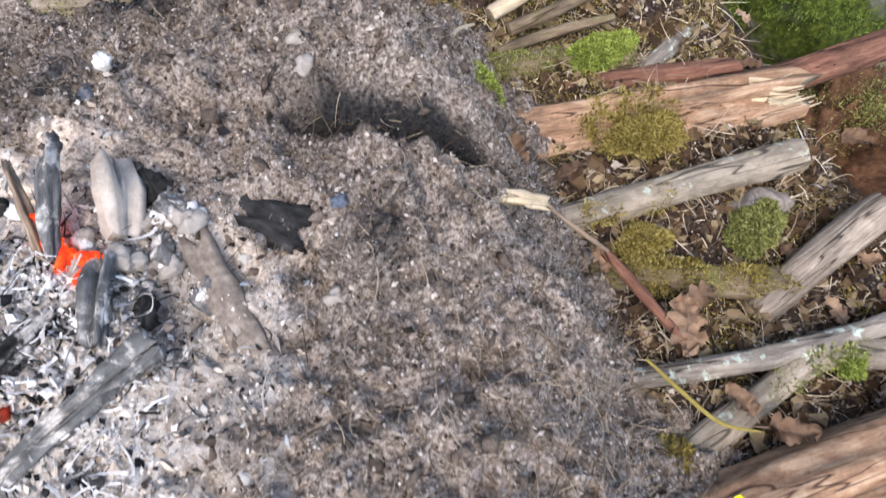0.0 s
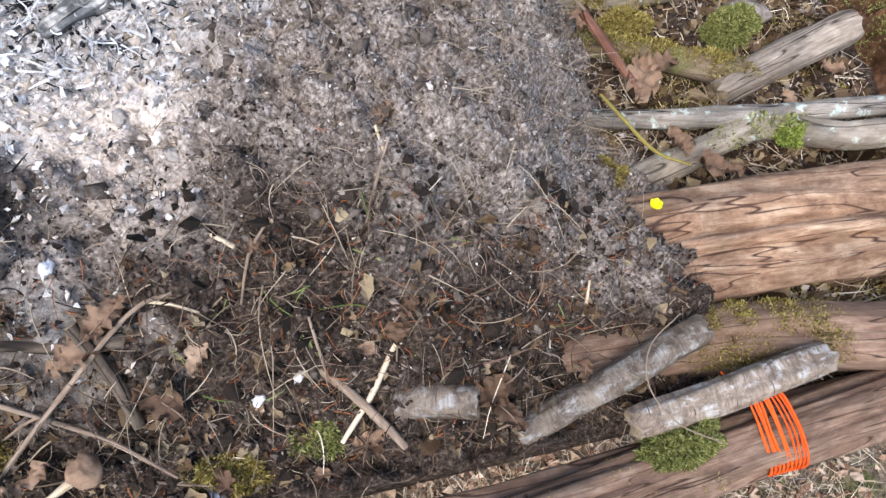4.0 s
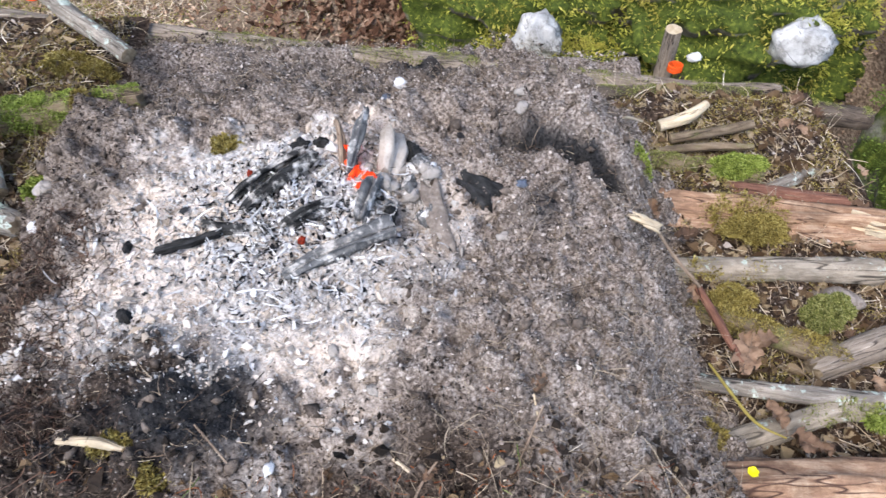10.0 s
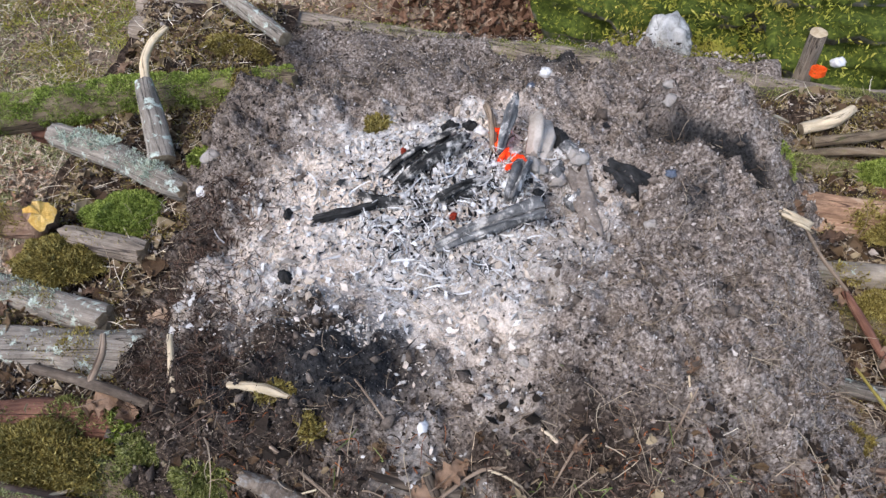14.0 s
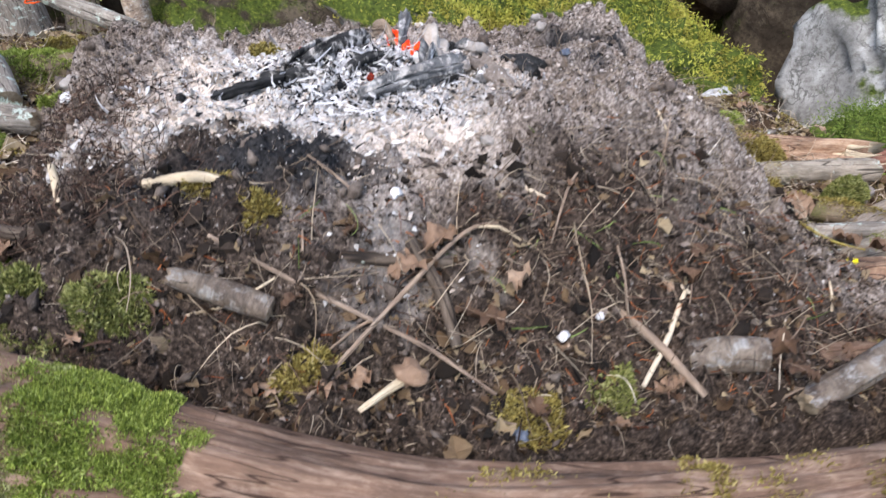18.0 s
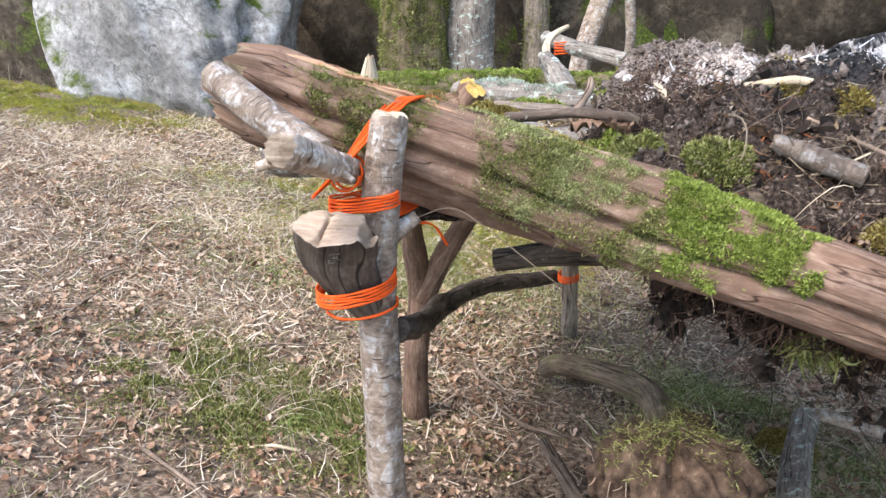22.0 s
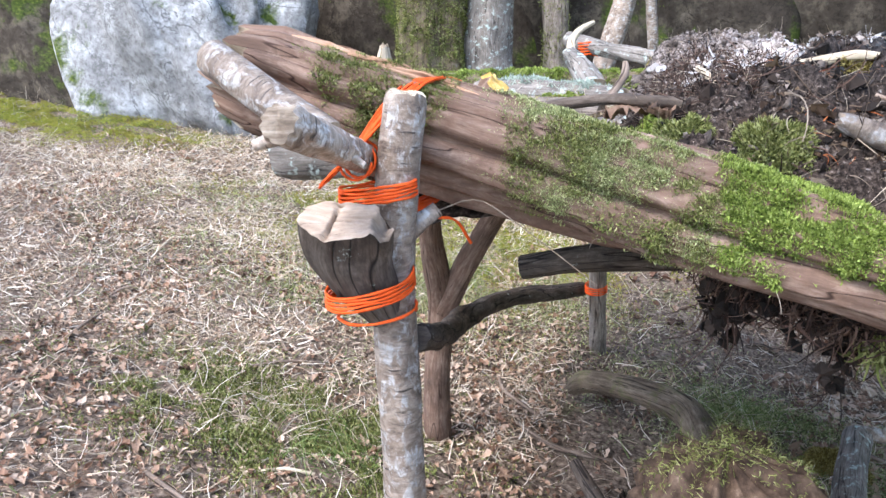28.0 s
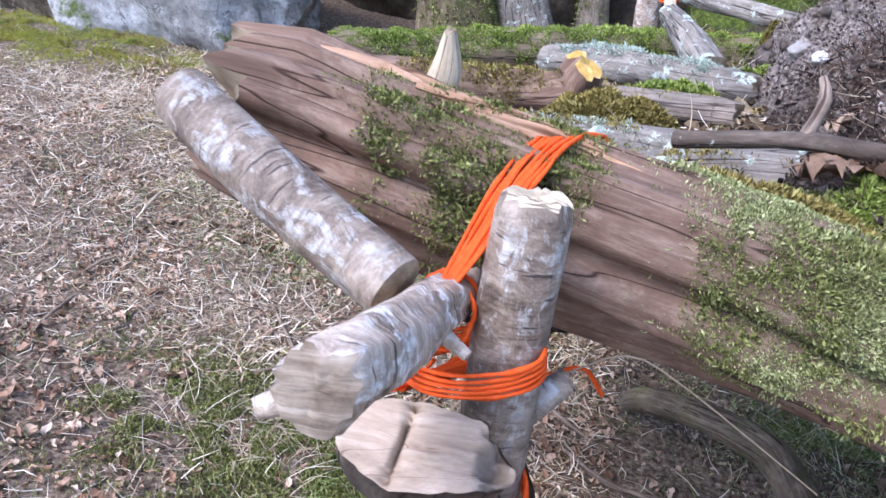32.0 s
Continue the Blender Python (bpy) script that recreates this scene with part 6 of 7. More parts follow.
# ---------------------------------------------------------------- leaves, sticks and small finds on and round the bed
def dead_leaf(at, size, yaw, label="curled brown dead leaf on the soil", seed=0, material=None, lobes=4, group="dead leaves", curl=0.7):
    """A lobed dead leaf, curled along its midrib."""
    r = np.random.default_rng(seed)
    n, m = 17, 7
    u = np.linspace(-1, 1, n)
    half = (0.62 * np.sqrt(np.clip(1 - u**2, 0, 1)) * (0.82 + 0.20 * np.cos(u * lobes * np.pi + 0.6 + seed) + 0.12 * np.sin(u * 11 + seed * 1.7)) + 0.03) * (1 - 0.25 * u)
    w = np.linspace(-1, 1, m)
    X = np.repeat(u[:, None], m, 1) + 0.12 * np.abs(w)[None] * (0.5 + u[:, None])
    Y = half[:, None] * w[None]
    Z = curl * np.abs(Y) ** 1.4 * r.uniform(0.4, 1.3) + curl * 0.5 * X**2 * r.uniform(-1, 1) + 0.22 * fbm(X * 1.6 + seed, Y * 2.2, seed, 3)
    v = np.stack([X, Y, Z], -1).reshape(-1, 3) * size * 0.5
    v = np.array([pose(*at, r.uniform(-22, 22), r.uniform(-18, 18), yaw) @ Vector(p) for p in v])
    i, j = np.meshgrid(np.arange(n - 1), np.arange(m - 1), indexing="ij")
    f = np.stack([i * m + j, i * m + j + 1, (i + 1) * m + j + 1, (i + 1) * m + j], -1).reshape(-1, 4)
    low = v[np.argmin(v[:, 2])]
    leaf = thing("dead_leaf", tuple(low), label, "leaf", group)
    part("blade", v, f, material or M_LEAF1, leaf)
    q = v.reshape(n, m, 3)[:, m // 2]
    back = q[0] + (q[0] - q[2]) * 1.6
    sv, sf, su, _ = tube([tuple(back), tuple(q[0]), tuple(q[n // 2] - (0, 0, 0.0004)), tuple(q[-1])], [0.0011, 0.001, 0.0008, 0.0004], 6, 0.008, 0, 0, seed)
    part("stalk", sv, sf, M_TWIG, leaf)
    return leaf


def leaf_build(n):
    v = n.obj()
    f = n.math("ADD", n.math("MULTIPLY", n.rnd(), 0.55), n.math("MULTIPLY", n.noise(v, 55, 5, 0.65), 0.5))
    return n.ramp(f, (0.2, (0.05, 0.027, 0.016)), (0.45, (0.13, 0.075, 0.044)), (0.68, (0.26, 0.165, 0.105)), (0.9, (0.45, 0.335, 0.235))), n.noise(v, 160)


M_LEAFBIT = mottled("leaf_bit", [(0.03, 0.017, 0.009), (0.08, 0.047, 0.024), (0.15, 0.10, 0.055), (0.33, 0.26, 0.16)], 60, 0.75, 0.7)
M_LEAF1 = mat("brown_leaf", leaf_build, 0.5, 0.65, 0.3)
NAMED_LEAVES = [(0.455, 0.165, 0.715, 0.085, 60), (0.50, 0.195, 0.705, 0.06, 10), (0.09, -0.275, 0.79, 0.06, 200), (0.105, -0.30, 0.775, 0.045, 300), (0.505, -0.015, 0.725, 0.06, 330), (0.47, 0.045, 0.715, 0.05, 100), (-0.84, -0.02, 0.885, 0.07, 20), (-0.80, -0.035, 0.883, 0.05, 120), (-0.30, -0.13, 0.90, 0.055, 40), (-0.335, -0.155, 0.885, 0.06, 200), (-0.43, -0.25, 0.80, 0.05, 10)]
NAMED_LEAVES += [(0.0, -0.19, 0.86, 0.05, 75), (-0.27, -0.21, 0.845, 0.06, 140), (-0.215, -0.175, 0.87, 0.05, 250), (-0.06, -0.29, 0.765, 0.04, 15), (-0.225, -0.30, 0.77, 0.035, 100), (0.035, 0.0, 0.985, 0.035, 30), (-0.80, 0.13, 0.885, 0.045, 160), (0.36, 0.5, 0.73, 0.05, 80), (0.42, 0.44, 0.72, 0.05, 190), (0.39, 0.29, 0.73, 0.04, 260)]
for k, (x, y, z, s, yaw) in enumerate(NAMED_LEAVES):
    dead_leaf((x, y, z), s, yaw, seed=300 + k)
r = np.random.default_rng(20)
n = 520
x = r.uniform(-0.72, 0.36, n)
y = behind_log(x, -0.06 - 0.26 * np.sqrt(r.random(n)))
v, f = leaves(np.stack([x, y, bed_z(x, y) + 0.004], -1), r.uniform(0, 6.28, n), r.normal(0, 0.4, n), np.clip(r.lognormal(-4.35, 0.4, n), 0.006, 0.03), 22, 1.0)
part("leaf_mould", v, f, M_LEAFBIT, bed, "broken brown leaf bits", shade=False, kind="stuff")
r = np.random.default_rng(21)
for k in range(16):
    x = r.uniform(-0.72, 0.22)
    y = float(behind_log(x, r.uniform(-0.31, -0.10)))
    dead_leaf((x, y, float(bed_z(x, y)) + 0.006), r.uniform(0.016, 0.034), r.uniform(0, 360), seed=400 + k)
for k in range(34):
    x, y = r.uniform(0.37, 0.95), r.uniform(-0.2, 0.9)
    dead_leaf((x, y, 0.655 + 0.01 * r.random() - 0.08 * max(0, x - 0.7)), r.uniform(0.03, 0.06), r.uniform(0, 360), "brown dead leaf among the platform's logs", seed=500 + k)
for k in range(26):
    x, y = r.uniform(-1.25, -0.85), r.uniform(-0.2, 1.0)
    dead_leaf((x, y, 0.815 + 0.01 * r.random()), r.uniform(0.03, 0.055), r.uniform(0, 360), "brown dead leaf among the platform's logs", seed=560 + k)

STICKS = [
    ([(-0.98, 0.035, 0.885), (-0.86, 0.0, 0.90), (-0.72, -0.045, 0.895)], [0.009, 0.009, 0.008], M_DARKBARK, "grey forked stick on the soil's edge"),
    ([(-0.87, 0.0, 0.90), (-0.85, 0.04, 0.93), (-0.85, 0.065, 0.945)], [0.006, 0.006, 0.004], M_TWIG, "short grey twig standing up"),
    ([(-0.748, 0.07, 0.935), (-0.735, 0.02, 0.925), (-0.72, -0.04, 0.90)], [0.0045, 0.0055, 0.005], M_BARE, "bare pale stick leaning on the soil"),
    ([(-0.195, -0.055, 0.935), (-0.1, -0.13, 0.895), (0.0, -0.205, 0.835)], [0.0028, 0.003, 0.0026], M_STRAW, "straight tan straw on the soil"),
    ([(0.0, -0.195, 0.84), (-0.045, -0.245, 0.80), (-0.09, -0.285, 0.77)], [0.0032, 0.0035, 0.003], M_STRAW, "broken tan straw on the soil"),
    ([(-0.11, -0.195, 0.835), (-0.06, -0.25, 0.80), (-0.02, -0.305, 0.76)], [0.005, 0.006, 0.005], M_TWIG, "grey stick lying on the soil slope"),
]
STICKS += [
    ([(-0.47, -0.26, 0.80), (-0.36, -0.19, 0.865), (-0.27, -0.13, 0.905), (-0.21, -0.12, 0.91)], [0.0028, 0.003, 0.0028, 0.002], M_TWIG, "bent pale twig on the slope"),
    ([(-0.56, -0.10, 0.915), (-0.45, -0.17, 0.87), (-0.34, -0.23, 0.825), (-0.27, -0.285, 0.79)], [0.0026, 0.003, 0.0026, 0.002], M_TWIG, "thin brown twig on the slope"),
    ([(-0.335, -0.13, 0.90), (-0.31, -0.18, 0.86), (-0.30, -0.225, 0.815)], [0.008, 0.008, 0.007], M_DARKBARK, "short brown stick under the leaves"),
    ([(-0.42, -0.125, 0.885), (-0.35, -0.14, 0.882), (-0.29, -0.15, 0.875)], [0.008, 0.010, 0.008], M_DARKBARK, "short brown stick in the soil"),
    ([(-0.42, -0.285, 0.795), (-0.37, -0.265, 0.81), (-0.345, -0.262, 0.812)], [0.003, 0.006, 0.003], M_BARE, "pale split chip on the slope"),
    ([(0.40, 0.30, 0.735), (0.42, 0.23, 0.725), (0.445, 0.14, 0.715)], [0.008, 0.009, 0.005], M_RED, "red-brown stick along the soil's edge"),
]
STICKS += [
    ([(0.30, 0.37, 0.86), (0.35, 0.34, 0.79), (0.40, 0.295, 0.745)], [0.003, 0.0035, 0.003], M_TWIG, "thin twig at the soil's edge"),
    ([(0.375, 0.14, 0.735), (0.395, 0.085, 0.735), (0.425, 0.03, 0.725), (0.47, 0.0, 0.72)], [0.0022, 0.003, 0.003, 0.0016], M_MOSSY, "yellowed plant stem hanging over the edge"),
    ([(0.46, 0.80, 0.675), (0.54, 0.82, 0.685), (0.585, 0.85, 0.69)], [0.014, 0.016, 0.011], M_BARE, "pale broken stick by the back corner"),
    ([(0.48, 0.76, 0.672), (0.58, 0.765, 0.682), (0.68, 0.785, 0.68)], [0.012, 0.012, 0.011], M_MOSSBARK, "mossy stick by the back corner"),
    ([(0.44, 0.725, 0.67), (0.55, 0.72, 0.68), (0.66, 0.715, 0.675)], [0.010, 0.011, 0.008], M_MOSSBARK, "mossy stick by the back corner"),
    ([(0.66, 0.605, 0.645), (0.76, 0.65, 0.635), (0.867, 0.695, 0.612)], [0.015, 0.017, 0.016], M_LICHEN, "grey branch lying over the logs"),
]
STICKS += [
    ([(0.30, 0.62, 0.88), (0.33, 0.66, 0.84), (0.375, 0.70, 0.79)], [0.0025, 0.003, 0.002], M_STRAW, "straw at the back corner"),
    ([(-0.50, -0.17, 0.855), (-0.55, -0.15, 0.87), (-0.60, -0.137, 0.888)], [0.014, 0.015, 0.012], M_BIRCHBROWN, "brown birch stub with a torn orange end"),
    ([(-0.02, -0.255, 0.775), (0.03, -0.265, 0.782), (0.072, -0.28, 0.786)], [0.021, 0.022, 0.020], M_BIRCHBROWN, "short birch stub in the soil slope"),
    ([(-0.92, 0.53, 0.855), (-0.965, 0.645, 0.90), (-0.99, 0.705, 0.918)], [0.028, 0.023, 0.018], M_LICHEN, "forked snag covered with lichen"),
    ([(-0.985, 0.70, 0.915), (-0.99, 0.74, 0.945), (-0.975, 0.775, 0.968), (-0.945, 0.805, 0.985)], [0.010, 0.009, 0.0085, 0.006], M_BARE, "bare white prong of a snag"),
    ([(-1.04, 1.20, 0.93), (-0.9, 1.06, 0.90), (-0.73, 0.905, 0.875)], [0.022, 0.022, 0.018], M_LICHEN, "pale branch lying across the back"),
]
STICKS += [
    ([(-1.26, 0.09, 0.865), (-1.225, 0.07, 0.93), (-1.215, 0.055, 0.975)], [0.024, 0.018, 0.007], M_BARE, "pale splintered stub of a log"),
    ([(-1.0, -0.16, 0.86), (-0.93, -0.17, 0.862), (-0.86, -0.15, 0.858)], [0.004, 0.004, 0.003], M_BARE, "thin pale twig on moss"),
    ([(-1.045, -0.292, 0.812), (-1.005, -0.275, 0.822), (-0.965, -0.270, 0.800), (-0.866, -0.262, 0.721)], [0.0007, 0.0007, 0.0007, 0.0006], M_ROOTLET, "thin dry stalk caught on the post"),
    ([(0.335, -0.235, 0.80), (0.285, -0.265, 0.80), (0.27, -0.31, 0.79), (0.295, -0.355, 0.77), (0.35, -0.385, 0.74)], [0.0009], M_ROOTLET, "pale curved stalk over the birch logs"),
    ([(-0.63, -0.02, 0.945), (-0.57, -0.03, 0.955), (-0.53, -0.045, 0.95)], [0.006, 0.008, 0.005], M_BARE, "pale split chip on the soil"),
]
for k, (pts, radii, m, label) in enumerate(STICKS):
    e = M_CHOPPED if "orange" in label else (M_ENDOLD if max(radii) > 0.006 else None)
    log("stick", pts, radii, m, label, "stick", seed=200 + k, ends=(e, e), seg=18 if max(radii) > 0.012 else 9, jag=(0, 0.008) if "torn" in label or "stub of" in label else (0, 0), lump=0.12, step=0.008 if max(radii) > 0.012 else 0.012, group="sticks on the fire platform")
r = np.random.default_rng(33)
for k in range(12):
    x = r.uniform(-0.65, 0.3)
    y = float(behind_log(x, r.uniform(-0.31, 0.0)))
    a, ln = r.uniform(0, 6.28), r.uniform(0.02, 0.06)
    p = [(x + math.cos(a) * ln * q, y + math.sin(a) * ln * q * 0.6) for q in (-1, 0, 1)]
    log("stick", [(px, py, float(bed_z(px, py)) + 0.004 + 0.004 * (q == 1)) for q, (px, py) in enumerate(p)], [0.0016, 0.002, 0.0014], M_TWIG if k % 3 else M_BARE, "thin broken twig on the soil slope", "stick", seed=240 + k, ends=(None, None), seg=7, group="sticks on the fire platform")

M_YELLOW = mottled("yellow_petal", [(0.75, 0.62, 0.0), (0.85, 0.76, 0.01), (0.9, 0.82, 0.05)], 60, 0.3, 0.5)
M_BLUE = mottled("blue_foil", [(0.02, 0.028, 0.05), (0.09, 0.11, 0.15), (0.34, 0.37, 0.40)], 120, 0.3, 0.4)


def flower(at, size):
    t = thing("flower", at, "small yellow flower dropped on the log's end", "flower")
    for k in range(6):
        a = k * 2 * math.pi / 6
        c, s_ = math.cos(a), math.sin(a)
        q = np.array([(0, 0, 0), (0.5, -0.42, 0.3), (0.85, -0.36, 0.62), (1.0, 0, 0.75), (0.85, 0.36, 0.62), (0.5, 0.42, 0.3), (0.55, 0, 0.10)]) * size
        v = np.stack([q[:, 0] * c - q[:, 1] * s_, q[:, 0] * s_ + q[:, 1] * c, q[:, 2]], -1) + np.array(at)
        part("petal", v, [[0, 1, 6], [1, 2, 6], [2, 3, 6], [3, 4, 6], [4, 5, 6], [5, 0, 6]], M_YELLOW, t)
    v, f = crumbs(np.array([[at[0], at[1], at[2] + size * 0.12]]), size * 0.3, 3)
    part("heart", v, f, M_YELLOW, t)


flower((0.384, -0.062, 0.742), 0.0095)
for k, (x, y, s, m, nm, label) in enumerate([(-0.243, -0.296, 0.012, M_BLUE, "foil_scrap", "crumpled blue scrap in the litter"), (-0.121, -0.212, 0.008, M_WHITE, "chip", "small white chip on the slope"), (0.203, -0.29, 0.007, M_WHITE, "chip", "small white chip by the birch log"), (0.061, 0.398, 0.010, M_BLUE, "foil_scrap", "pale blue scrap on the soil"), (-0.141, 0.72, 0.013, M_WHITE, "foil_scrap", "crumpled pale scrap on the soil"), (-0.17, 0.685, 0.012, M_BLUE, "foil_scrap", "crumpled blue-grey scrap on soil"), (-0.17, -0.225, 0.008, M_WHITE, "chip", "small white chip on the slope"), (0.654, 1.128, 0.018, M_WHITE, "chip", "white knob beside the back lashing"), (-0.36, -0.26, 0.02, M_LEAF1, "bark_piece", "pale curled bark on the slope"), (-0.79, 0.40, 0.012, M_WHITE, "chip", "white chip at the soil's edge"), (-0.80, 0.50, 0.018, M_STONE, "stone", "pale grey stone at the soil's edge")]):
    z = float(bed_z(x, y)) if inside(np.array(x), np.array(y)) else 0.60
    lump(nm, (x, y, z + s * 0.4), (s, s * 0.8, s * 0.6), m, label, nm.replace("_", " "), 260 + k)


# ---------------------------------------------------------------- moss cushions
def cushion(at, size, material, label, seed, n=2600, length=0.0085, group="moss cushions"):
    """A rounded clump of moss: a low dome full of sprigs."""
    r = np.random.default_rng(seed)
    n = int(n * 6)
    t = thing("moss_clump", (at[0], at[1], at[2] - 0.004), label, "moss", group)
    nu, nv = 20, 7

    def base(px, py):
        z = np.where(inside(px, py), bed_z(px, py), at[2])
        return np.clip(z, at[2] - 0.06, at[2] + 0.02) if np.all(inside(px, py)) else np.full_like(px, at[2])

    u, w = np.meshgrid(np.linspace(0, 2 * np.pi, nu, endpoint=False), np.linspace(0.0, 1.0, nv))
    k = 1 + 0.3 * fbm(np.cos(u) * 1.5 + seed, np.sin(u) * 1.5, seed, 3)
    rad = np.sin(w * np.pi / 2)
    vx, vy = at[0] + np.cos(u) * rad * k * size[0], at[1] + np.sin(u) * rad * k * size[1]
    v = np.stack([vx, vy, base(vx, vy) - 0.012 + np.cos(w * np.pi / 2) * size[2] * 0.75 * (1 + 0.3 * fbm(u * 2, w * 4, seed + 4, 2))], -1)
    i, j = np.meshgrid(np.arange(nv - 1), np.arange(nu), indexing="ij")
    f = np.stack([i * nu + j, (i + 1) * nu + j, (i + 1) * nu + (j + 1) % nu, i * nu + (j + 1) % nu], -1).reshape(-1, 4)
    part("cushion", v.reshape(-1, 3), f, material, t)
    q, h = r.random(n) * 2 * np.pi, np.sqrt(r.random(n))
    kk = 1 + 0.3 * fbm(np.cos(q) * 1.5 + seed, np.sin(q) * 1.5, seed, 3)
    lumpy = 1 + 0.45 * fbm(np.cos(q) * h * 5, np.sin(q) * h * 5, seed + 9, 2)
    h = h * r.uniform(0.85, 1.12, n)
    px_, py_ = at[0] + np.cos(q) * h * kk * size[0], at[1] + np.sin(q) * h * kk * size[1]
    P = np.stack([px_, py_, base(px_, py_) + np.sqrt(np.clip(1 - h * h, 0, 1)) * size[2] * lumpy - 0.010], -1)
    D = np.stack([np.cos(q) * h, np.sin(q) * h, np.full(n, 0.7)], -1) + r.normal(size=(n, 3)) * 0.6
    L = length * r.uniform(0.5, 1.3, n)
    v, f = blades(P, D, L, L * 0.14, seed)
    part("moss", v, f, material, t, shade=False, kind="stuff")


cushion((-0.715, -0.262, 0.850), (0.045, 0.030, 0.022), M_MOSSB, "bright moss cushion growing on the front log", 1901, 3000)
cushion((-0.645, -0.285, 0.828), (0.050, 0.034, 0.024), M_MOSSB, "bright moss cushion growing on the front log", 1902, 3000)


CLUMPS = [(0.59, 0.475, 0.68, 0.055, 0.03, 0.026, M_MOSSY, 2200), (0.665, 0.265, 0.672, 0.042, 0.034, 0.032, M_MOSS, 2600), (0.48, 0.31, 0.68, 0.05, 0.025, 0.022, M_MOSSY, 1500), (0.60, 0.655, 0.68, 0.06, 0.03, 0.025, M_MOSSB, 1800), (0.31, -0.372, 0.715, 0.055, 0.028, 0.026, M_MOSS, 2200), (0.65, 0.03, 0.70, 0.02, 0.015, 0.015, M_MOSSB, 500), (-0.98, 0.41, 0.83, 0.075, 0.05, 0.03, M_MOSSB, 2600), (-1.06, 0.29, 0.835, 0.085, 0.045, 0.03, M_MOSSY, 2600), (-0.83, 0.79, 0.865, 0.05, 0.04, 0.035, M_MOSSY, 2000), (-0.90, 0.95, 0.80, 0.09, 0.05, 0.045, M_MOSSY, 3000)]
CLUMPS += [(-0.86, 0.56, 0.84, 0.03, 0.03, 0.02, M_MOSSB, 900), (-0.84, -0.03, 0.845, 0.06, 0.04, 0.02, M_MOSSB, 1600), (-0.77, -0.09, 0.85, 0.045, 0.03, 0.02, M_MOSS, 1800), (-0.67, -0.13, 0.855, 0.04, 0.025, 0.018, M_MOSS, 1500), (-0.95, -0.10, 0.86, 0.11, 0.05, 0.03, M_MOSSY, 3200), (-0.655, -0.262, 0.838, 0.045, 0.03, 0.022, M_MOSSB, 2600), (-0.735, -0.238, 0.862, 0.05, 0.034, 0.024, M_MOSSB, 3000), (-0.690, -0.285, 0.842, 0.045, 0.028, 0.020, M_MOSSB, 2600), (-0.47, -0.22, 0.83, 0.035, 0.02, 0.015, M_MOSSY, 700), (-0.56, -0.03, 0.95, 0.03, 0.016, 0.011, M_MOSSY, 600)]
CLUMPS += [(-0.50, -0.08, 0.93, 0.026, 0.014, 0.010, M_MOSSY, 500), (-0.475, 0.563, 0.905, 0.024, 0.018, 0.016, M_MOSSY, 700), (-0.23, -0.285, 0.77, 0.045, 0.02, 0.015, M_MOSSY, 800), (-0.12, -0.27, 0.785, 0.03, 0.02, 0.012, M_MOSS, 500), (-0.3, 0.77, -0.155, 0.07, 0.05, 0.04, M_MOSSY, 2000), (0.35, 0.6, 0.80, 0.025, 0.02, 0.01, M_MOSSB, 500), (0.36, 0.02, 0.755, 0.02, 0.03, 0.012, M_MOSSY, 500)]
for k, (x, y, z, a, b, c, m, n) in enumerate(CLUMPS):
    cushion((x, y, z), (a, b, c), m, "golden moss clump among the logs" if m is M_MOSSY else "green moss clump among the logs", 600 + k, n)

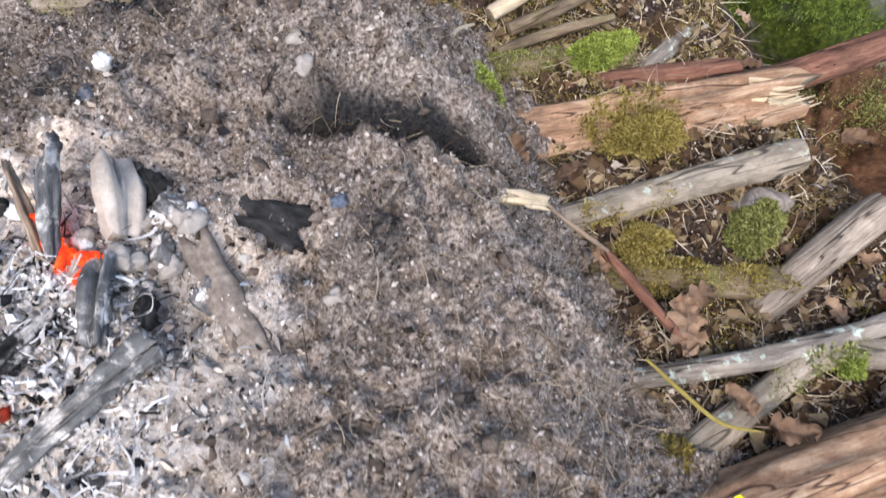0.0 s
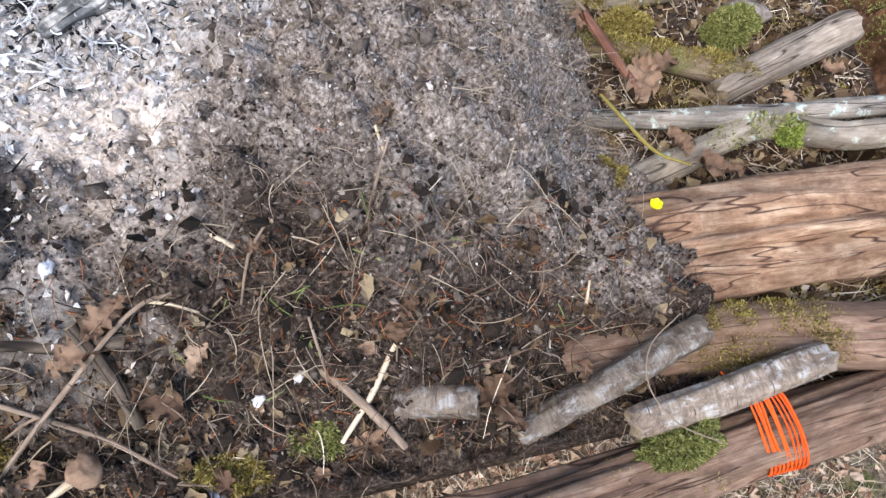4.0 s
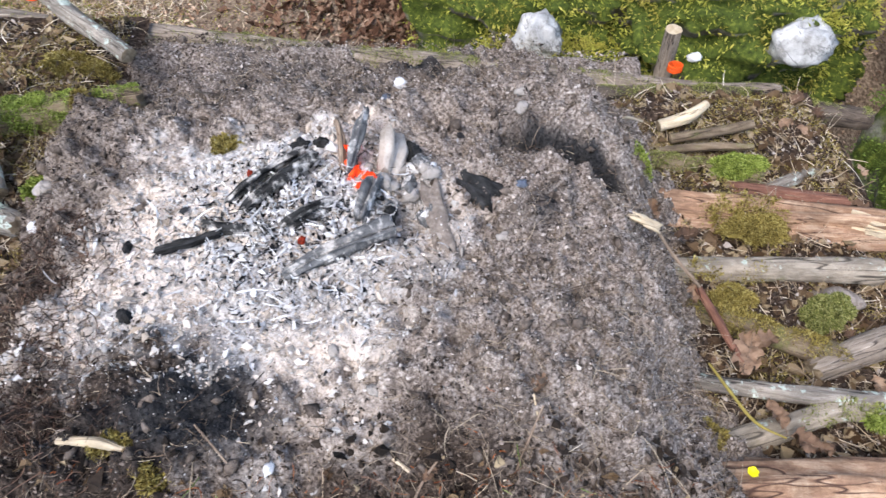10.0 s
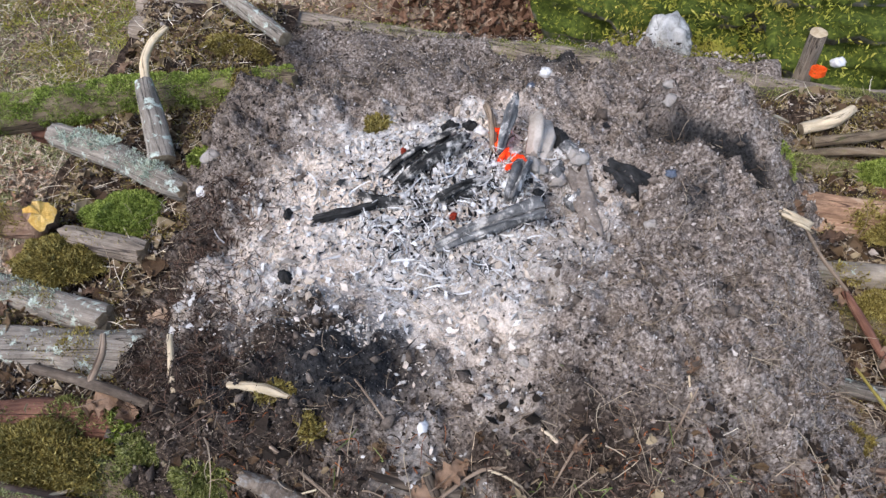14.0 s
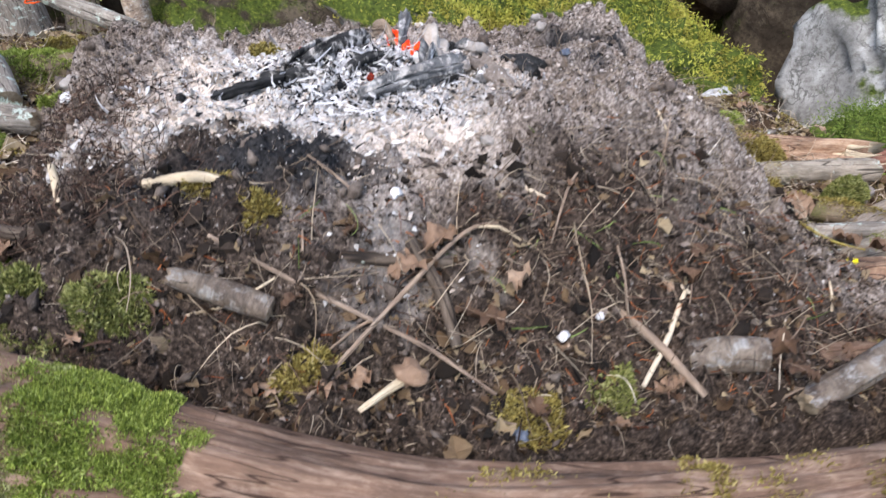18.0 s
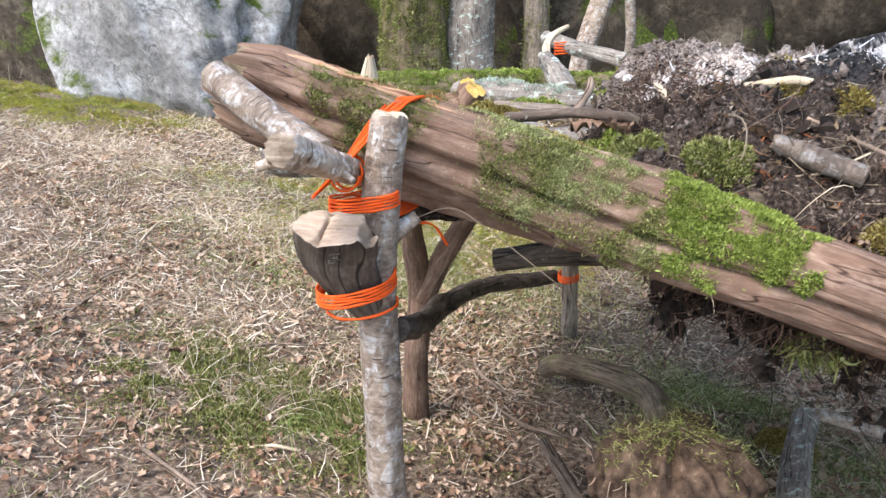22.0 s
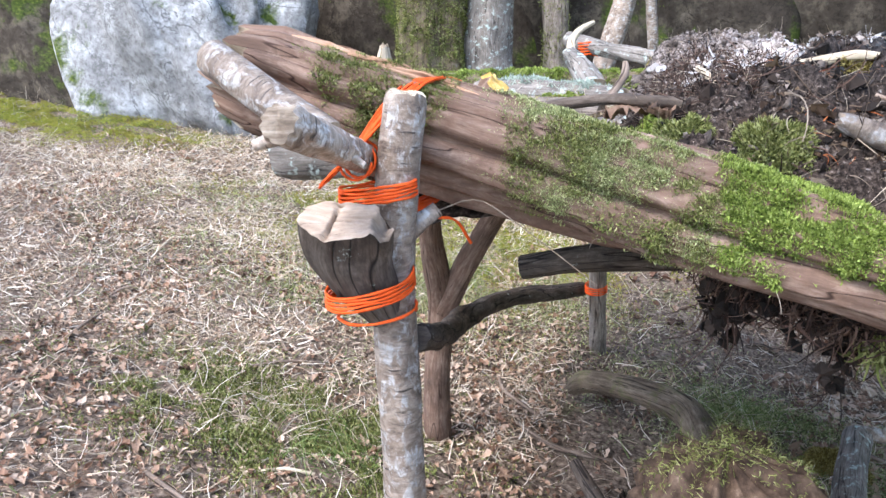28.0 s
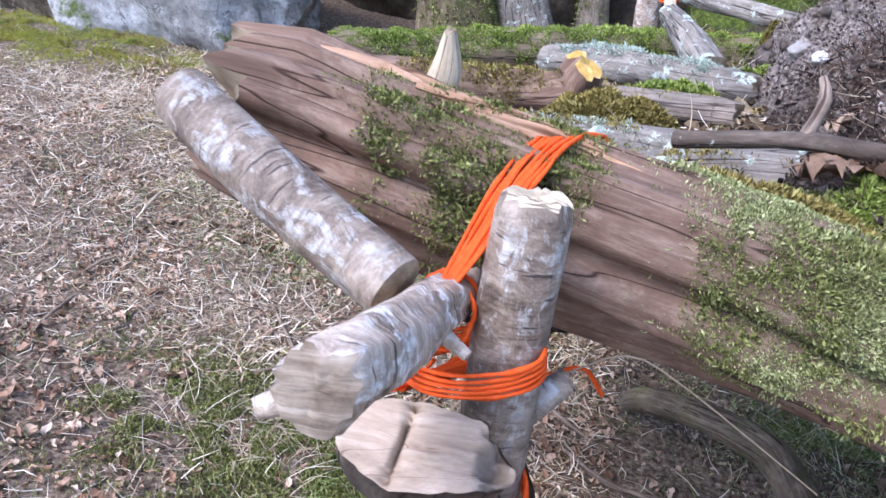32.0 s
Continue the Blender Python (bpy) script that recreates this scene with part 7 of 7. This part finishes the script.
# litter caught between the platform's logs
def between(name, x0, x1, y0, y1, level, tilt, seed, label):
    xs, ys = np.arange(x0, x1, 0.012), np.arange(y0, y1, 0.012)
    X, Y = np.meshgrid(xs, ys)
    edge = np.minimum(np.minimum(X - x0, x1 - X), np.minimum(Y - y0, y1 - Y))

    def height(px, py):
        e = np.minimum(np.minimum(px - x0, x1 - px), np.minimum(py - y0, y1 - py))
        return level + tilt * (px - x0) + 0.018 * fbm(px * 9, py * 9, seed, 4) - 0.045 * (1 - smooth((e + 0.03 * fbm(px * 7, py * 7, seed + 3, 2)) / 0.10))

    w = len(xs)
    V = np.stack([X, Y, height(X, Y)], -1).reshape(-1, 3)
    i, j = np.meshgrid(np.arange(len(ys) - 1), np.arange(w - 1), indexing="ij")
    F = np.stack([i * w + j, i * w + j + 1, (i + 1) * w + j + 1, (i + 1) * w + j], -1).reshape(-1, 4)
    t = thing(name, (x0, y0, level - 0.08), label, "litter")
    part("earth", V, F, M_EARTH, t, "dark earth between logs")
    r = np.random.default_rng(seed)
    a = (x1 - x0) * (y1 - y0)
    for nm, m, per, kind in (("leaf_mould", M_LEAFBIT, 2600, 0), ("leaves", M_LEAFBIT, 900, 0), ("straw", M_STRAW, 2200, 1), ("root_fibre", M_ROOTLET, 2200, 1), ("moss_bits", M_MOSSY, 60000, 2), ("crumbs", M_CRUMB, 9000, 3)):
        n = int(per * a)
        px, py = r.uniform(x0 + 0.03, x1 - 0.03, n), r.uniform(y0 + 0.03, y1 - 0.03, n)
        if kind == 2:
            ok = fbm(px * 8, py * 8, seed + 7, 3) > -0.2
            px, py = px[ok], py[ok]
            n = len(px)
        P = np.stack([px, py, height(px, py) + 0.004], -1)
        if kind == 0:
            v, f = leaves(P, r.uniform(0, 6.28, n), r.normal(0, 0.4, n), np.clip(r.lognormal(-4.0, 0.45, n), 0.008, 0.05), seed + 1, 1.0)
        elif kind == 1:
            v, f = strands(P, np.stack([r.normal(size=n), r.normal(size=n), r.uniform(-0.1, 0.5, n)], -1), r.uniform(0.02, 0.08, n), r.uniform(0.0006, 0.0013, n), seed + 2, 4, 0.9, 0.9)
        elif kind == 2:
            L = r.uniform(0.004, 0.009, n)
            v, f = blades(P, r.normal(size=(n, 3)) * 0.7 + np.array((0, 0, 0.7)), L, L * 0.15, seed + 3)
        else:
            v, f = crumbs(P, np.clip(r.lognormal(-5.8, 0.5, n), 0.0015, 0.01), seed + 4)
        part(nm, v, f, m, t, "", shade=False, kind="stuff")


between("litter_layer", -1.20, -0.76, -0.17, 1.20, 0.815, 0.01, 1101, "dead leaves, moss and earth between the logs")
between("litter_layer", 0.33, 0.93, -0.36, 1.0, 0.672, -0.08, 1102, "dead leaves, moss and earth between the logs")

# rotten stump
M_STUMP = mottled("crumbling_wood", [(0.010, 0.006, 0.004), (0.04, 0.025, 0.016), (0.125, 0.082, 0.054), (0.33, 0.25, 0.18)], 38, 0.0, bump=0.9)
M_REDROT = mottled("red_rotten_wood", [(0.018, 0.009, 0.006), (0.06, 0.028, 0.015), (0.13, 0.065, 0.035), (0.27, 0.16, 0.095)], 40, 0.0, bump=0.9)


def rotten_stump():
    """A broken stump whose top leans out over a deep crack above its hollow foot."""
    nu, nv, top = 150, 90, 0.415
    u, h = np.meshgrid(np.linspace(0, 2 * np.pi, nu, endpoint=False), np.linspace(0, 1.25, nv))
    k = np.minimum(h, 1.0)
    cu, su = np.cos(u), np.sin(u)
    R = np.interp(k, (0, 0.2, 0.45, 0.62, 0.68, 0.76, 0.9, 1.0), (0.125, 0.10, 0.088, 0.088, 0.092, 0.115, 0.112, 0.088))
    wave = 0.07 * fbm(cu * 1.6 + 4, su * 1.6, 771, 3)
    R = R - 0.055 * np.exp(-(((k - 0.70 - wave) / 0.035) ** 2)) * smooth((0.35 - su) / 0.6)
    R = R * (1 + 0.20 * fbm(cu * 1.3 + 3, su * 1.3 + k, 772, 3) + 0.12 * np.abs(fbm(cu * 3 + 9 + k * 4, su * 3 - k * 5, 773, 4)) + 0.12 * fbm(cu * 9 + k * 9, su * 9 + k * 7, 774, 4))
    R = R * np.clip(1 - (h - 1.0) / 0.25, 0.02, 1)
    z = -0.03 + k * (top + 0.03) + 0.03 * fbm(cu * 2 + h, su * 2, 775, 4) * smooth((k - 0.5) / 0.4) + 0.012 * smooth((h - 1.0) / 0.25)
    lean = 0.03 - 0.165 * smooth((k - 0.35) / 0.45)
    V = np.stack([-0.69 + cu * R, lean + su * R * 0.85, z], -1).reshape(-1, 3)
    i, j = np.meshgrid(np.arange(nv - 1), np.arange(nu), indexing="ij")
    f = np.stack([i * nu + j, i * nu + (j + 1) % nu, (i + 1) * nu + (j + 1) % nu, (i + 1) * nu + j], -1).reshape(-1, 4).tolist()
    f += [list(range(nu))[::-1], [(nv - 1) * nu + j for j in range(nu)]]
    t = thing("stump", (-0.69, 0.0, -0.02), "rotten brown stump with crumbling wood and moss", "stump")
    part("wood", V, f, M_STUMP, t, "crumbling brown wood with a deep crack")
    r = np.random.default_rng(79)
    up = np.flatnonzero((k.ravel() > 0.93) & (fbm(cu * 2, su * 2, 776, 3).ravel() > -0.35))
    p = V[r.choice(up, 2600)] + r.normal(0, 0.006, (2600, 3))
    v, f = strands(p, np.stack([r.normal(size=2600), r.normal(size=2600) - 0.4, r.uniform(0.1, 0.7, 2600)], -1), r.uniform(0.005, 0.014, 2600), r.uniform(0.0006, 0.0014, 2600), 81, 3, 0.8, 0.5, True)
    part("moss", v, f, M_MOSS, t, "grey-green moss on the broken top", shade=False, kind="stuff")
    face = np.flatnonzero((k.ravel() > 0.35) & (k.ravel() < 0.9) & (su.ravel() < 0.4))
    p = V[r.choice(face, 420)]
    v, f = strands(p, np.stack([0.3 * r.normal(size=420), -0.3 + 0.3 * r.normal(size=420), -1 + 0.3 * r.normal(size=420)], -1), r.uniform(0.01, 0.045, 420), r.uniform(0.001, 0.003, 420), 80, 4, 0.9, 0.5, True)
    part("shredded_wood", v, f, M_SHRED, t, "loose shreds of rotten wood", shade=False, kind="stuff")


old = boulder("stump", (1.45, 0.58, -0.06), (0.17, 0.15, 0.24), M_REDROT, "red-brown rotten stump capped with moss", 81, 0.35, 90, 60, 0.10)
tagged(old, category="stump")
M_SHRED = mottled("rotten_wood_shred", [(0.03, 0.018, 0.012), (0.10, 0.062, 0.04), (0.20, 0.135, 0.09), (0.40, 0.31, 0.22)], 80, 0.75)
rotten_stump()
log("log", [(-0.69, -0.09, 0.150), (-0.765, -0.28, 0.108), (-0.83, -0.52, 0.075), (-0.87, -0.80, 0.08)], [0.046, 0.047, 0.046, 0.045], M_PALEBARK, "rough-barked grey log lying against the stump", seed=83, seg=36, lump=0.10, groove=0.10, jag=(0.01, 0.01))

# ---------------------------------------------------------------- leaf litter, dry grass and growth on the ground
def on_ground(n, x0, x1, y0, y1, seed, dense=None):
    r = np.random.default_rng(seed)
    x, y = r.uniform(x0, x1, n), r.uniform(y0, y1, n)
    if dense is not None:
        k = r.random(n) < dense(x, y)
        x, y = x[k], y[k]
    return x, y, ground_z(x, y), r


def litter_cover(x, y):
    """How much litter lies on the ground: none on the green bank, little round the stump and behind the platform."""
    bank = smooth((-3.25 - x) / 0.25) * smooth((y - 1.95 + 0.12 * (x + 3.3)) / 0.2)
    bare = 0.4 * np.exp(-(((x + 0.75) / 0.38) ** 2) - ((y - 0.05) / 0.32) ** 2)
    shade = 0.7 * np.exp(-(((x + 1.35) / 0.5) ** 2) - ((y - 1.65) / 0.45) ** 2)
    return (1 - bank) * (1 - bare) * (1 - shade)


def patch(s, lo, seed):
    return lambda x, y: np.clip((fbm(x * s, y * s, seed, 3) - lo) * 2.5, 0, 1)


x, y, z, r = on_ground(64000, -4.6, 2.4, -1.3, 3.6, 41, lambda x, y: (0.9 * np.exp(-np.hypot(x + 0.7, y - 0.9) / 2.2) + 0.12) * litter_cover(x, y))
v, f = leaves(np.stack([x, y, z + 0.008], -1), r.uniform(0, 6.28, len(x)), r.normal(0, 0.45, len(x)), np.clip(r.lognormal(-4.5, 0.45, len(x)), 0.005, 0.026), 42, 0.7)
solo("leaf_litter", v, f, M_LEAF, (0, 0, 0), "brown fallen leaves lying thick on the woodland floor", "leaf litter", kind="stuff", shade=False)
x, y, z, r = on_ground(26000, -3.6, -1.0, -0.6, 2.4, 46, lambda x, y: np.clip(0.35 + 0.9 * fbm(x * 2.6, y * 2.6, 9, 3), 0.03, 1))
v, f = leaves(np.stack([x, y, z + 0.010], -1), r.uniform(0, 6.28, len(x)), r.normal(0, 0.5, len(x)), np.clip(r.lognormal(-4.25, 0.4, len(x)), 0.006, 0.03), 47, 1.0)
solo("leaf_litter", v, f, mottled("tan_leaf", [(0.14, 0.075, 0.045), (0.31, 0.18, 0.11), (0.49, 0.335, 0.225), (0.66, 0.52, 0.39)], 60, 0.7, 0.7), (0, 0, 0), "curled tan leaves scattered on the slope", "leaf litter", kind="stuff", shade=False)
x, y, z, r = on_ground(15000, 0.75, 2.3, 0.45, 1.7, 43, lambda x, y: smooth((x - 0.7) / 0.3) * smooth((y - 0.4) / 0.3))
v, f = leaves(np.stack([x, y, z + 0.01], -1), r.uniform(0, 6.28, len(x)), r.normal(0, 0.45, len(x)), r.uniform(0.02, 0.06, len(x)), 44, 0.9)
solo("leaf_litter", v, f, mottled("russet_leaf", [(0.04, 0.02, 0.012), (0.10, 0.05, 0.03), (0.18, 0.10, 0.062), (0.34, 0.24, 0.17)], 60, 0.7, 0.7), (0, 0, 0), "russet dead leaves heaped beside the platform", "leaf litter", kind="stuff", shade=False)
x, y, z, r = on_ground(16000, -1.2, 1.0, 1.4, 3.2, 49, lambda x, y: np.exp(-(((x + 0.1) / 0.4) ** 2) - ((y - 2.2) / 0.4) ** 2))
v, f = leaves(np.stack([x, y, z + 0.01], -1), r.uniform(0, 6.28, len(x)), r.normal(0, 0.45, len(x)), r.uniform(0.02, 0.06, len(x)), 50, 0.9)
solo("leaf_litter", v, f, bpy.data.materials["russet_leaf"], (0, 0, 0), "dark brown dead leaves drifted behind the platform", "leaf litter", kind="stuff", shade=False)
x, y, z, r = on_ground(120000, -4.6, 1.6, -1.3, 3.3, 45, lambda x, y: np.clip(0.55 + 0.5 * fbm(x * 1.3, y * 1.3, 5, 3), 0.1, 1) * np.where(x < -1.0, 1.0, 0.45) * litter_cover(x, y))
n = len(x)
d = np.stack([r.normal(size=n), r.normal(size=n), r.normal(size=n) * 0.18 + 0.08], -1)
v, f = strands(np.stack([x, y, z + 0.004], -1), d, r.uniform(0.02, 0.09, n), r.uniform(0.0008, 0.0022, n), 46, 2, 0.9, 0.25, True)
solo("dry_grass", v, f, M_STRAW, (0, 0, 0), "flattened dry grass and straw on the ground", "dry grass", kind="stuff", shade=False)
x, y, z, r = on_ground(70000, -4.6, -1.05, 0.25, 2.9, 53, lambda x, y: np.clip(0.5 + 0.9 * fbm(x * 2.1, y * 2.1, 6, 3), 0.05, 1) * smooth((y - 0.2) / 0.6) * litter_cover(x, y))
n = len(x)
d = np.stack([r.normal(size=n) + 0.5, r.normal(size=n), r.normal(size=n) * 0.2 + 0.12], -1)
v, f = strands(np.stack([x, y, z + 0.008], -1), d, r.uniform(0.015, 0.065, n), r.uniform(0.001, 0.0030, n), 54, 2, 0.9, 0.25, True)
solo("dry_grass", v, f, M_BLEACHED, (0, 0, 0), "bleached straw and bracken matted on the slope", "dry grass", kind="stuff", shade=False)
x, y, z, r = on_ground(11000, -0.3, 1.1, -0.6, 1.3, 56)
n = len(x)
d = np.stack([r.normal(size=n), r.normal(size=n), r.normal(size=n) * 0.2 + 0.15], -1)
v, f = strands(np.stack([x, y, z + 0.006], -1), d, r.uniform(0.03, 0.10, n), r.uniform(0.0007, 0.0019, n), 57, 3, 0.9, 0.25, True)
solo("dry_grass", v, f, M_STRAW, (0, 0, 0), "pale straw lying under the platform", "dry grass", kind="stuff", shade=False)
x, y, z, r = on_ground(5000, -0.4, 1.1, -0.6, 1.3, 58)
v, f = leaves(np.stack([x, y, z + 0.012], -1), r.uniform(0, 6.28, len(x)), r.normal(0, 0.4, len(x)), r.uniform(0.012, 0.04, len(x)), 59, 0.7)
solo("leaf_litter", v, f, M_LEAF, (0, 0, 0), "pale dead leaves under the platform", "leaf litter", kind="stuff", shade=False)
r = np.random.default_rng(60)
n = 6500
x, y = r.normal(-0.78, 0.22, n), r.normal(-0.12, 0.22, n)
v, f = crumbs(np.stack([x, y, ground_z(x, y) + 0.006], -1), np.clip(r.lognormal(-5.3, 0.5, n), 0.002, 0.014), 61)
solo("loose_earth", v, f, M_EARTH, (0, 0, 0), "dark loose earth round the rotten stump", "earth", kind="stuff", shade=False)
x, y, z, r = on_ground(16000, -4.6, 1.6, -1.2, 3.3, 47, patch(1.2, 0.05, 15))
n = len(x)
d = np.stack([r.normal(size=n), r.normal(size=n), r.uniform(0.2, 1.2, n)], -1)
v, f = strands(np.stack([x, y, z], -1), d, r.uniform(0.02, 0.08, n), r.uniform(0.0008, 0.0016, n), 48, 3, 0.7, 0.6, True)
solo("grass", v, f, M_GRASS, (0, 0, 0), "thin green grass growing through the litter", "grass", kind="stuff", shade=False)
for k, (cx, cy, sx, sy, n) in enumerate([(-1.72, 0.34, 0.22, 0.12, 42000), (-1.46, 0.27, 0.14, 0.10, 20000), (-4.35, 2.40, 0.45, 0.25, 60000), (-3.7, 2.45, 0.32, 0.14, 30000), (-1.75, 1.3, 0.35, 0.2, 14000), (-1.2, 1.9, 0.3, 0.2, 26000), (-2.3, 1.6, 0.4, 0.3, 14000), (-2.0, 2.05, 0.4, 0.3, 34000), (-1.6, 1.6, 0.3, 0.25, 24000), (-2.1, -0.5, 0.25, 0.15, 6000), (-0.55, 0.95, 0.2, 0.15, 5000), (0.15, 0.2, 0.35, 0.2, 6000), (-0.6, -0.2, 0.25, 0.15, 5000), (0.4, 0.25, 0.1, 0.08, 2000), (-1.05, 1.5, 0.3, 0.2, 5000), (-1.4, 1.5, 0.3, 0.2, 26000), (-1.7, 1.2, 0.25, 0.15, 16000), (-0.5, 0.95, 0.18, 0.08, 14000), (-0.25, 0.4, 0.2, 0.12, 9000), (-0.1, 0.75, 0.2, 0.1, 9000)]):
    r = np.random.default_rng(700 + k)
    x, y = r.normal(cx, sx, n), r.normal(cy, sy, n)
    keep = fbm(x * 6, y * 6, 700 + k, 3) > -0.15
    x, y = x[keep], y[keep]
    n = len(x)
    L = r.uniform(0.005, 0.014, n)
    v, f = blades(np.stack([x, y, ground_z(x, y) + r.uniform(0, 0.014, n)], -1), r.normal(size=(n, 3)) * 0.7 + np.array((0, 0, 0.8)), L, L * 0.16, 710 + k)
    solo("ground_moss", v, f, M_MOSSBANK if k in (2, 3, 5, 7, 8) else M_MOSS if k < 2 else M_MOSSPALE, (0, 0, 0), "low green moss spreading over the ground", "moss", kind="stuff", shade=False)
    n = 260
    x, y = r.normal(cx, sx * 0.7, n), r.normal(cy, sy * 0.7, n)
    d = np.stack([r.normal(size=n), r.normal(size=n), r.uniform(0.4, 1.6, n)], -1)
    v, f = strands(np.stack([x, y, ground_z(x, y)], -1), d, r.uniform(0.05, 0.16, n), np.full(n, 0.0012), 720 + k, 5, 0.8, 1.2, True)
    solo("grass_tuft", v, f, M_GRASS if k % 2 else M_STRAW, (0, 0, 0), "thin tuft of grass blades in moss", "grass", kind="stuff", shade=False)
r = np.random.default_rng(51)
for k in range(36):
    x, y = r.uniform(-2.6, 0.5), r.uniform(-0.3, 1.5)
    dead_leaf((x, y, float(ground_z(x, y)) + 0.012), r.uniform(0.035, 0.065), r.uniform(0, 360), "brown lobed leaf on the woodland floor", seed=800 + k, group="leaves on the ground")
for k in range(40):
    x, y = r.uniform(-2.6, 0.6), r.uniform(-0.5, 1.6)
    a, ln = r.uniform(0, 6.28), r.uniform(0.05, 0.14)
    p = [(x + math.cos(a) * ln * q, y + math.sin(a) * ln * q) for q in (-1, 0, 1)]
    q0 = r.uniform(0.002, 0.005)
    log("twig", [(px, py, float(ground_z(px, py)) + 0.008 + 0.008 * (q == 1)) for q, (px, py) in enumerate(p)], [q0, q0, q0 * 0.6], M_TWIG if k % 3 else M_BARE, "thin fallen twig on the leaf litter", "twig", seed=860 + k, ends=(None, None), seg=7, group="twigs on the ground", step=0.03)


# ---------------------------------------------------------------- moss over the rocks behind
def moss_over(ob, material, n, length, seed, up=0.1, label="moss"):
    """Sprigs on a rock's upward faces, as a part of it."""
    r = np.random.default_rng(seed)
    me = ob.data
    co = np.zeros(len(me.vertices) * 3)
    me.vertices.foreach_get("co", co)
    co = co.reshape(-1, 3)
    no = np.zeros(len(me.vertices) * 3)
    me.vertices.foreach_get("normal", no)
    no = no.reshape(-1, 3)
    i = r.integers(0, len(co), n)
    nb = np.roll(np.arange(len(co)), 1)
    w = r.random((n, 1))
    P = co[i] * (1 - w) + co[nb[i]] * w + r.normal(size=(n, 3)) * 0.016
    P = P + no[i] * (0.028 * fbm(P[:, 0] * 11, P[:, 1] * 11 + P[:, 2] * 11, seed + 2, 3))[:, None]
    k = (no[i, 2] + 0.6 * fbm(P[:, 0] * 4, P[:, 1] * 4 + P[:, 2] * 4, seed, 3) > up) & (np.linalg.norm(co[i] - co[nb[i]], axis=1) < 0.3)
    P, q = P[k], no[i][k]
    L = length * r.uniform(0.5, 1.4, len(P))
    v, f = blades(P + q * 0.004, q + r.normal(size=q.shape) * 0.7 + np.array((0, 0, -0.2)), L, L * 0.15, seed)
    o = new("moss", mesh_of("moss", v, f, material, shade=False))
    o.parent = ob
    tagged(o, label, kind="stuff")


for k, ob in enumerate([o for o in scene.objects if o.name.split(".")[0] in ("boulder", "crag", "stump") and o.parent is None and o.type == "MESH"]):
    if ob.name.startswith("stump"):
        moss_over(ob, M_MOSS, 22000, 0.008, 900 + k, 0.35)
    elif "pale" not in ob["label"]:
        lush = "bright" in ob["label"] or "thick green" in ob["label"]
        moss_over(ob, M_MOSSGREEN if "thick green" in ob["label"] else M_MOSSBANK if lush else M_MOSSDARK, 60000 if lush else 24000, 0.012 if "thick green" in ob["label"] else 0.017, 900 + k, -0.2 if lush else 0.2)


# ---------------------------------------------------------------- trees behind
def tree(x, y, radius, height, material, label, seed, lean=(0.0, 0.0)):
    r = np.random.default_rng(seed)
    z = float(ground_z(x, y)) - 0.1
    t = thing("tree", (x, y, z), label, "tree", "trees behind the clearing")
    flare = 1.1 if "broad" in label else 0.25
    pts = [(x + lean[0] * h + 0.05 * r.normal() * (h > 0), y + lean[1] * h, z + h) for h in (0.0, 0.3, 0.7, 1.3, 2.4, height * 0.7, height)]
    v, f, uv, info = tube(pts, [radius * (1 + flare), radius * (1 + flare * 0.45), radius * (1 + flare * 0.12), radius, radius * 0.85, radius * 0.55, radius * 0.35], 28, 0.06, 0.12, 0.08, seed)
    part("trunk", v, f, material, t, "", uv)
    if "moss" in label:
        moss_on(info, t, M_MOSS, 60000 if flare > 1 else 14000, 0.014, seed, span=(0, 0.35), top=-0.1, side=(0, -1, 0.4), scale=5.0)
    tips = []
    for k in range(7):
        h = height * (0.45 + 0.075 * k)
        b = np.array((x + lean[0] * h, y + lean[1] * h, z + h))
        a = k * 2.4 + r.random()
        e = b + np.array((math.cos(a), math.sin(a), 0.55)) * height * r.uniform(0.16, 0.26)
        m = (b + e) / 2 + r.normal(size=3) * 0.08
        v, f, uv, _ = tube([tuple(b), tuple(m), tuple(e)], [radius * 0.35, radius * 0.22, radius * 0.08], 8, 0.12, 0.1, 0.03, seed + k)
        part("limb", v, f, material, t, "", uv)
        tips += [m, e]
    tips = np.array(tips)
    c = tips[r.integers(0, len(tips), 1500)] + r.normal(size=(1500, 3)) * height * 0.07
    v, f = blades(c, r.normal(size=(1500, 3)), r.uniform(0.04, 0.08, 1500), r.uniform(0.015, 0.03, 1500), seed)
    part("crown", v, f, M_GRASS, t, "sparse young spring leaves", shade=False, kind="stuff")


tree(-1.02, 3.2, 0.055, 5.5, M_BIRCH, "slim pale birch standing behind the platform", 1001, (0.03, 0.0))
tree(-0.88, 3.6, 0.028, 4.5, M_BIRCH, "thin pale sapling beside the birch", 1002, (0.04, 0.0))
tree(-1.62, 3.3, 0.13, 6.5, M_LICHEN, "thick grey trunk with cracked bark", 1003, (-0.02, 0.0))
tree(-1.36, 3.5, 0.08, 6.0, M_GREYWOOD, "grey-brown trunk with moss", 1004, (0.02, 0.0))
tree(-2.02, 3.2, 0.165, 6.5, M_MOSSBARK, "broad old trunk grown over with moss", 1005, (0.05, 0.0))
for k, (x, y) in enumerate([(-6.5, 6.0), (-3.8, 7.5), (0.8, 7.8), (3.6, 6.5), (6.5, 4.0), (-8.0, 2.0), (5.5, -3.0), (-4.5, -6.0), (1.5, -7.0)]):
    tree(x, y, 0.14, 8.0, M_GREYWOOD, "grey woodland tree in young leaf", 1010 + k)
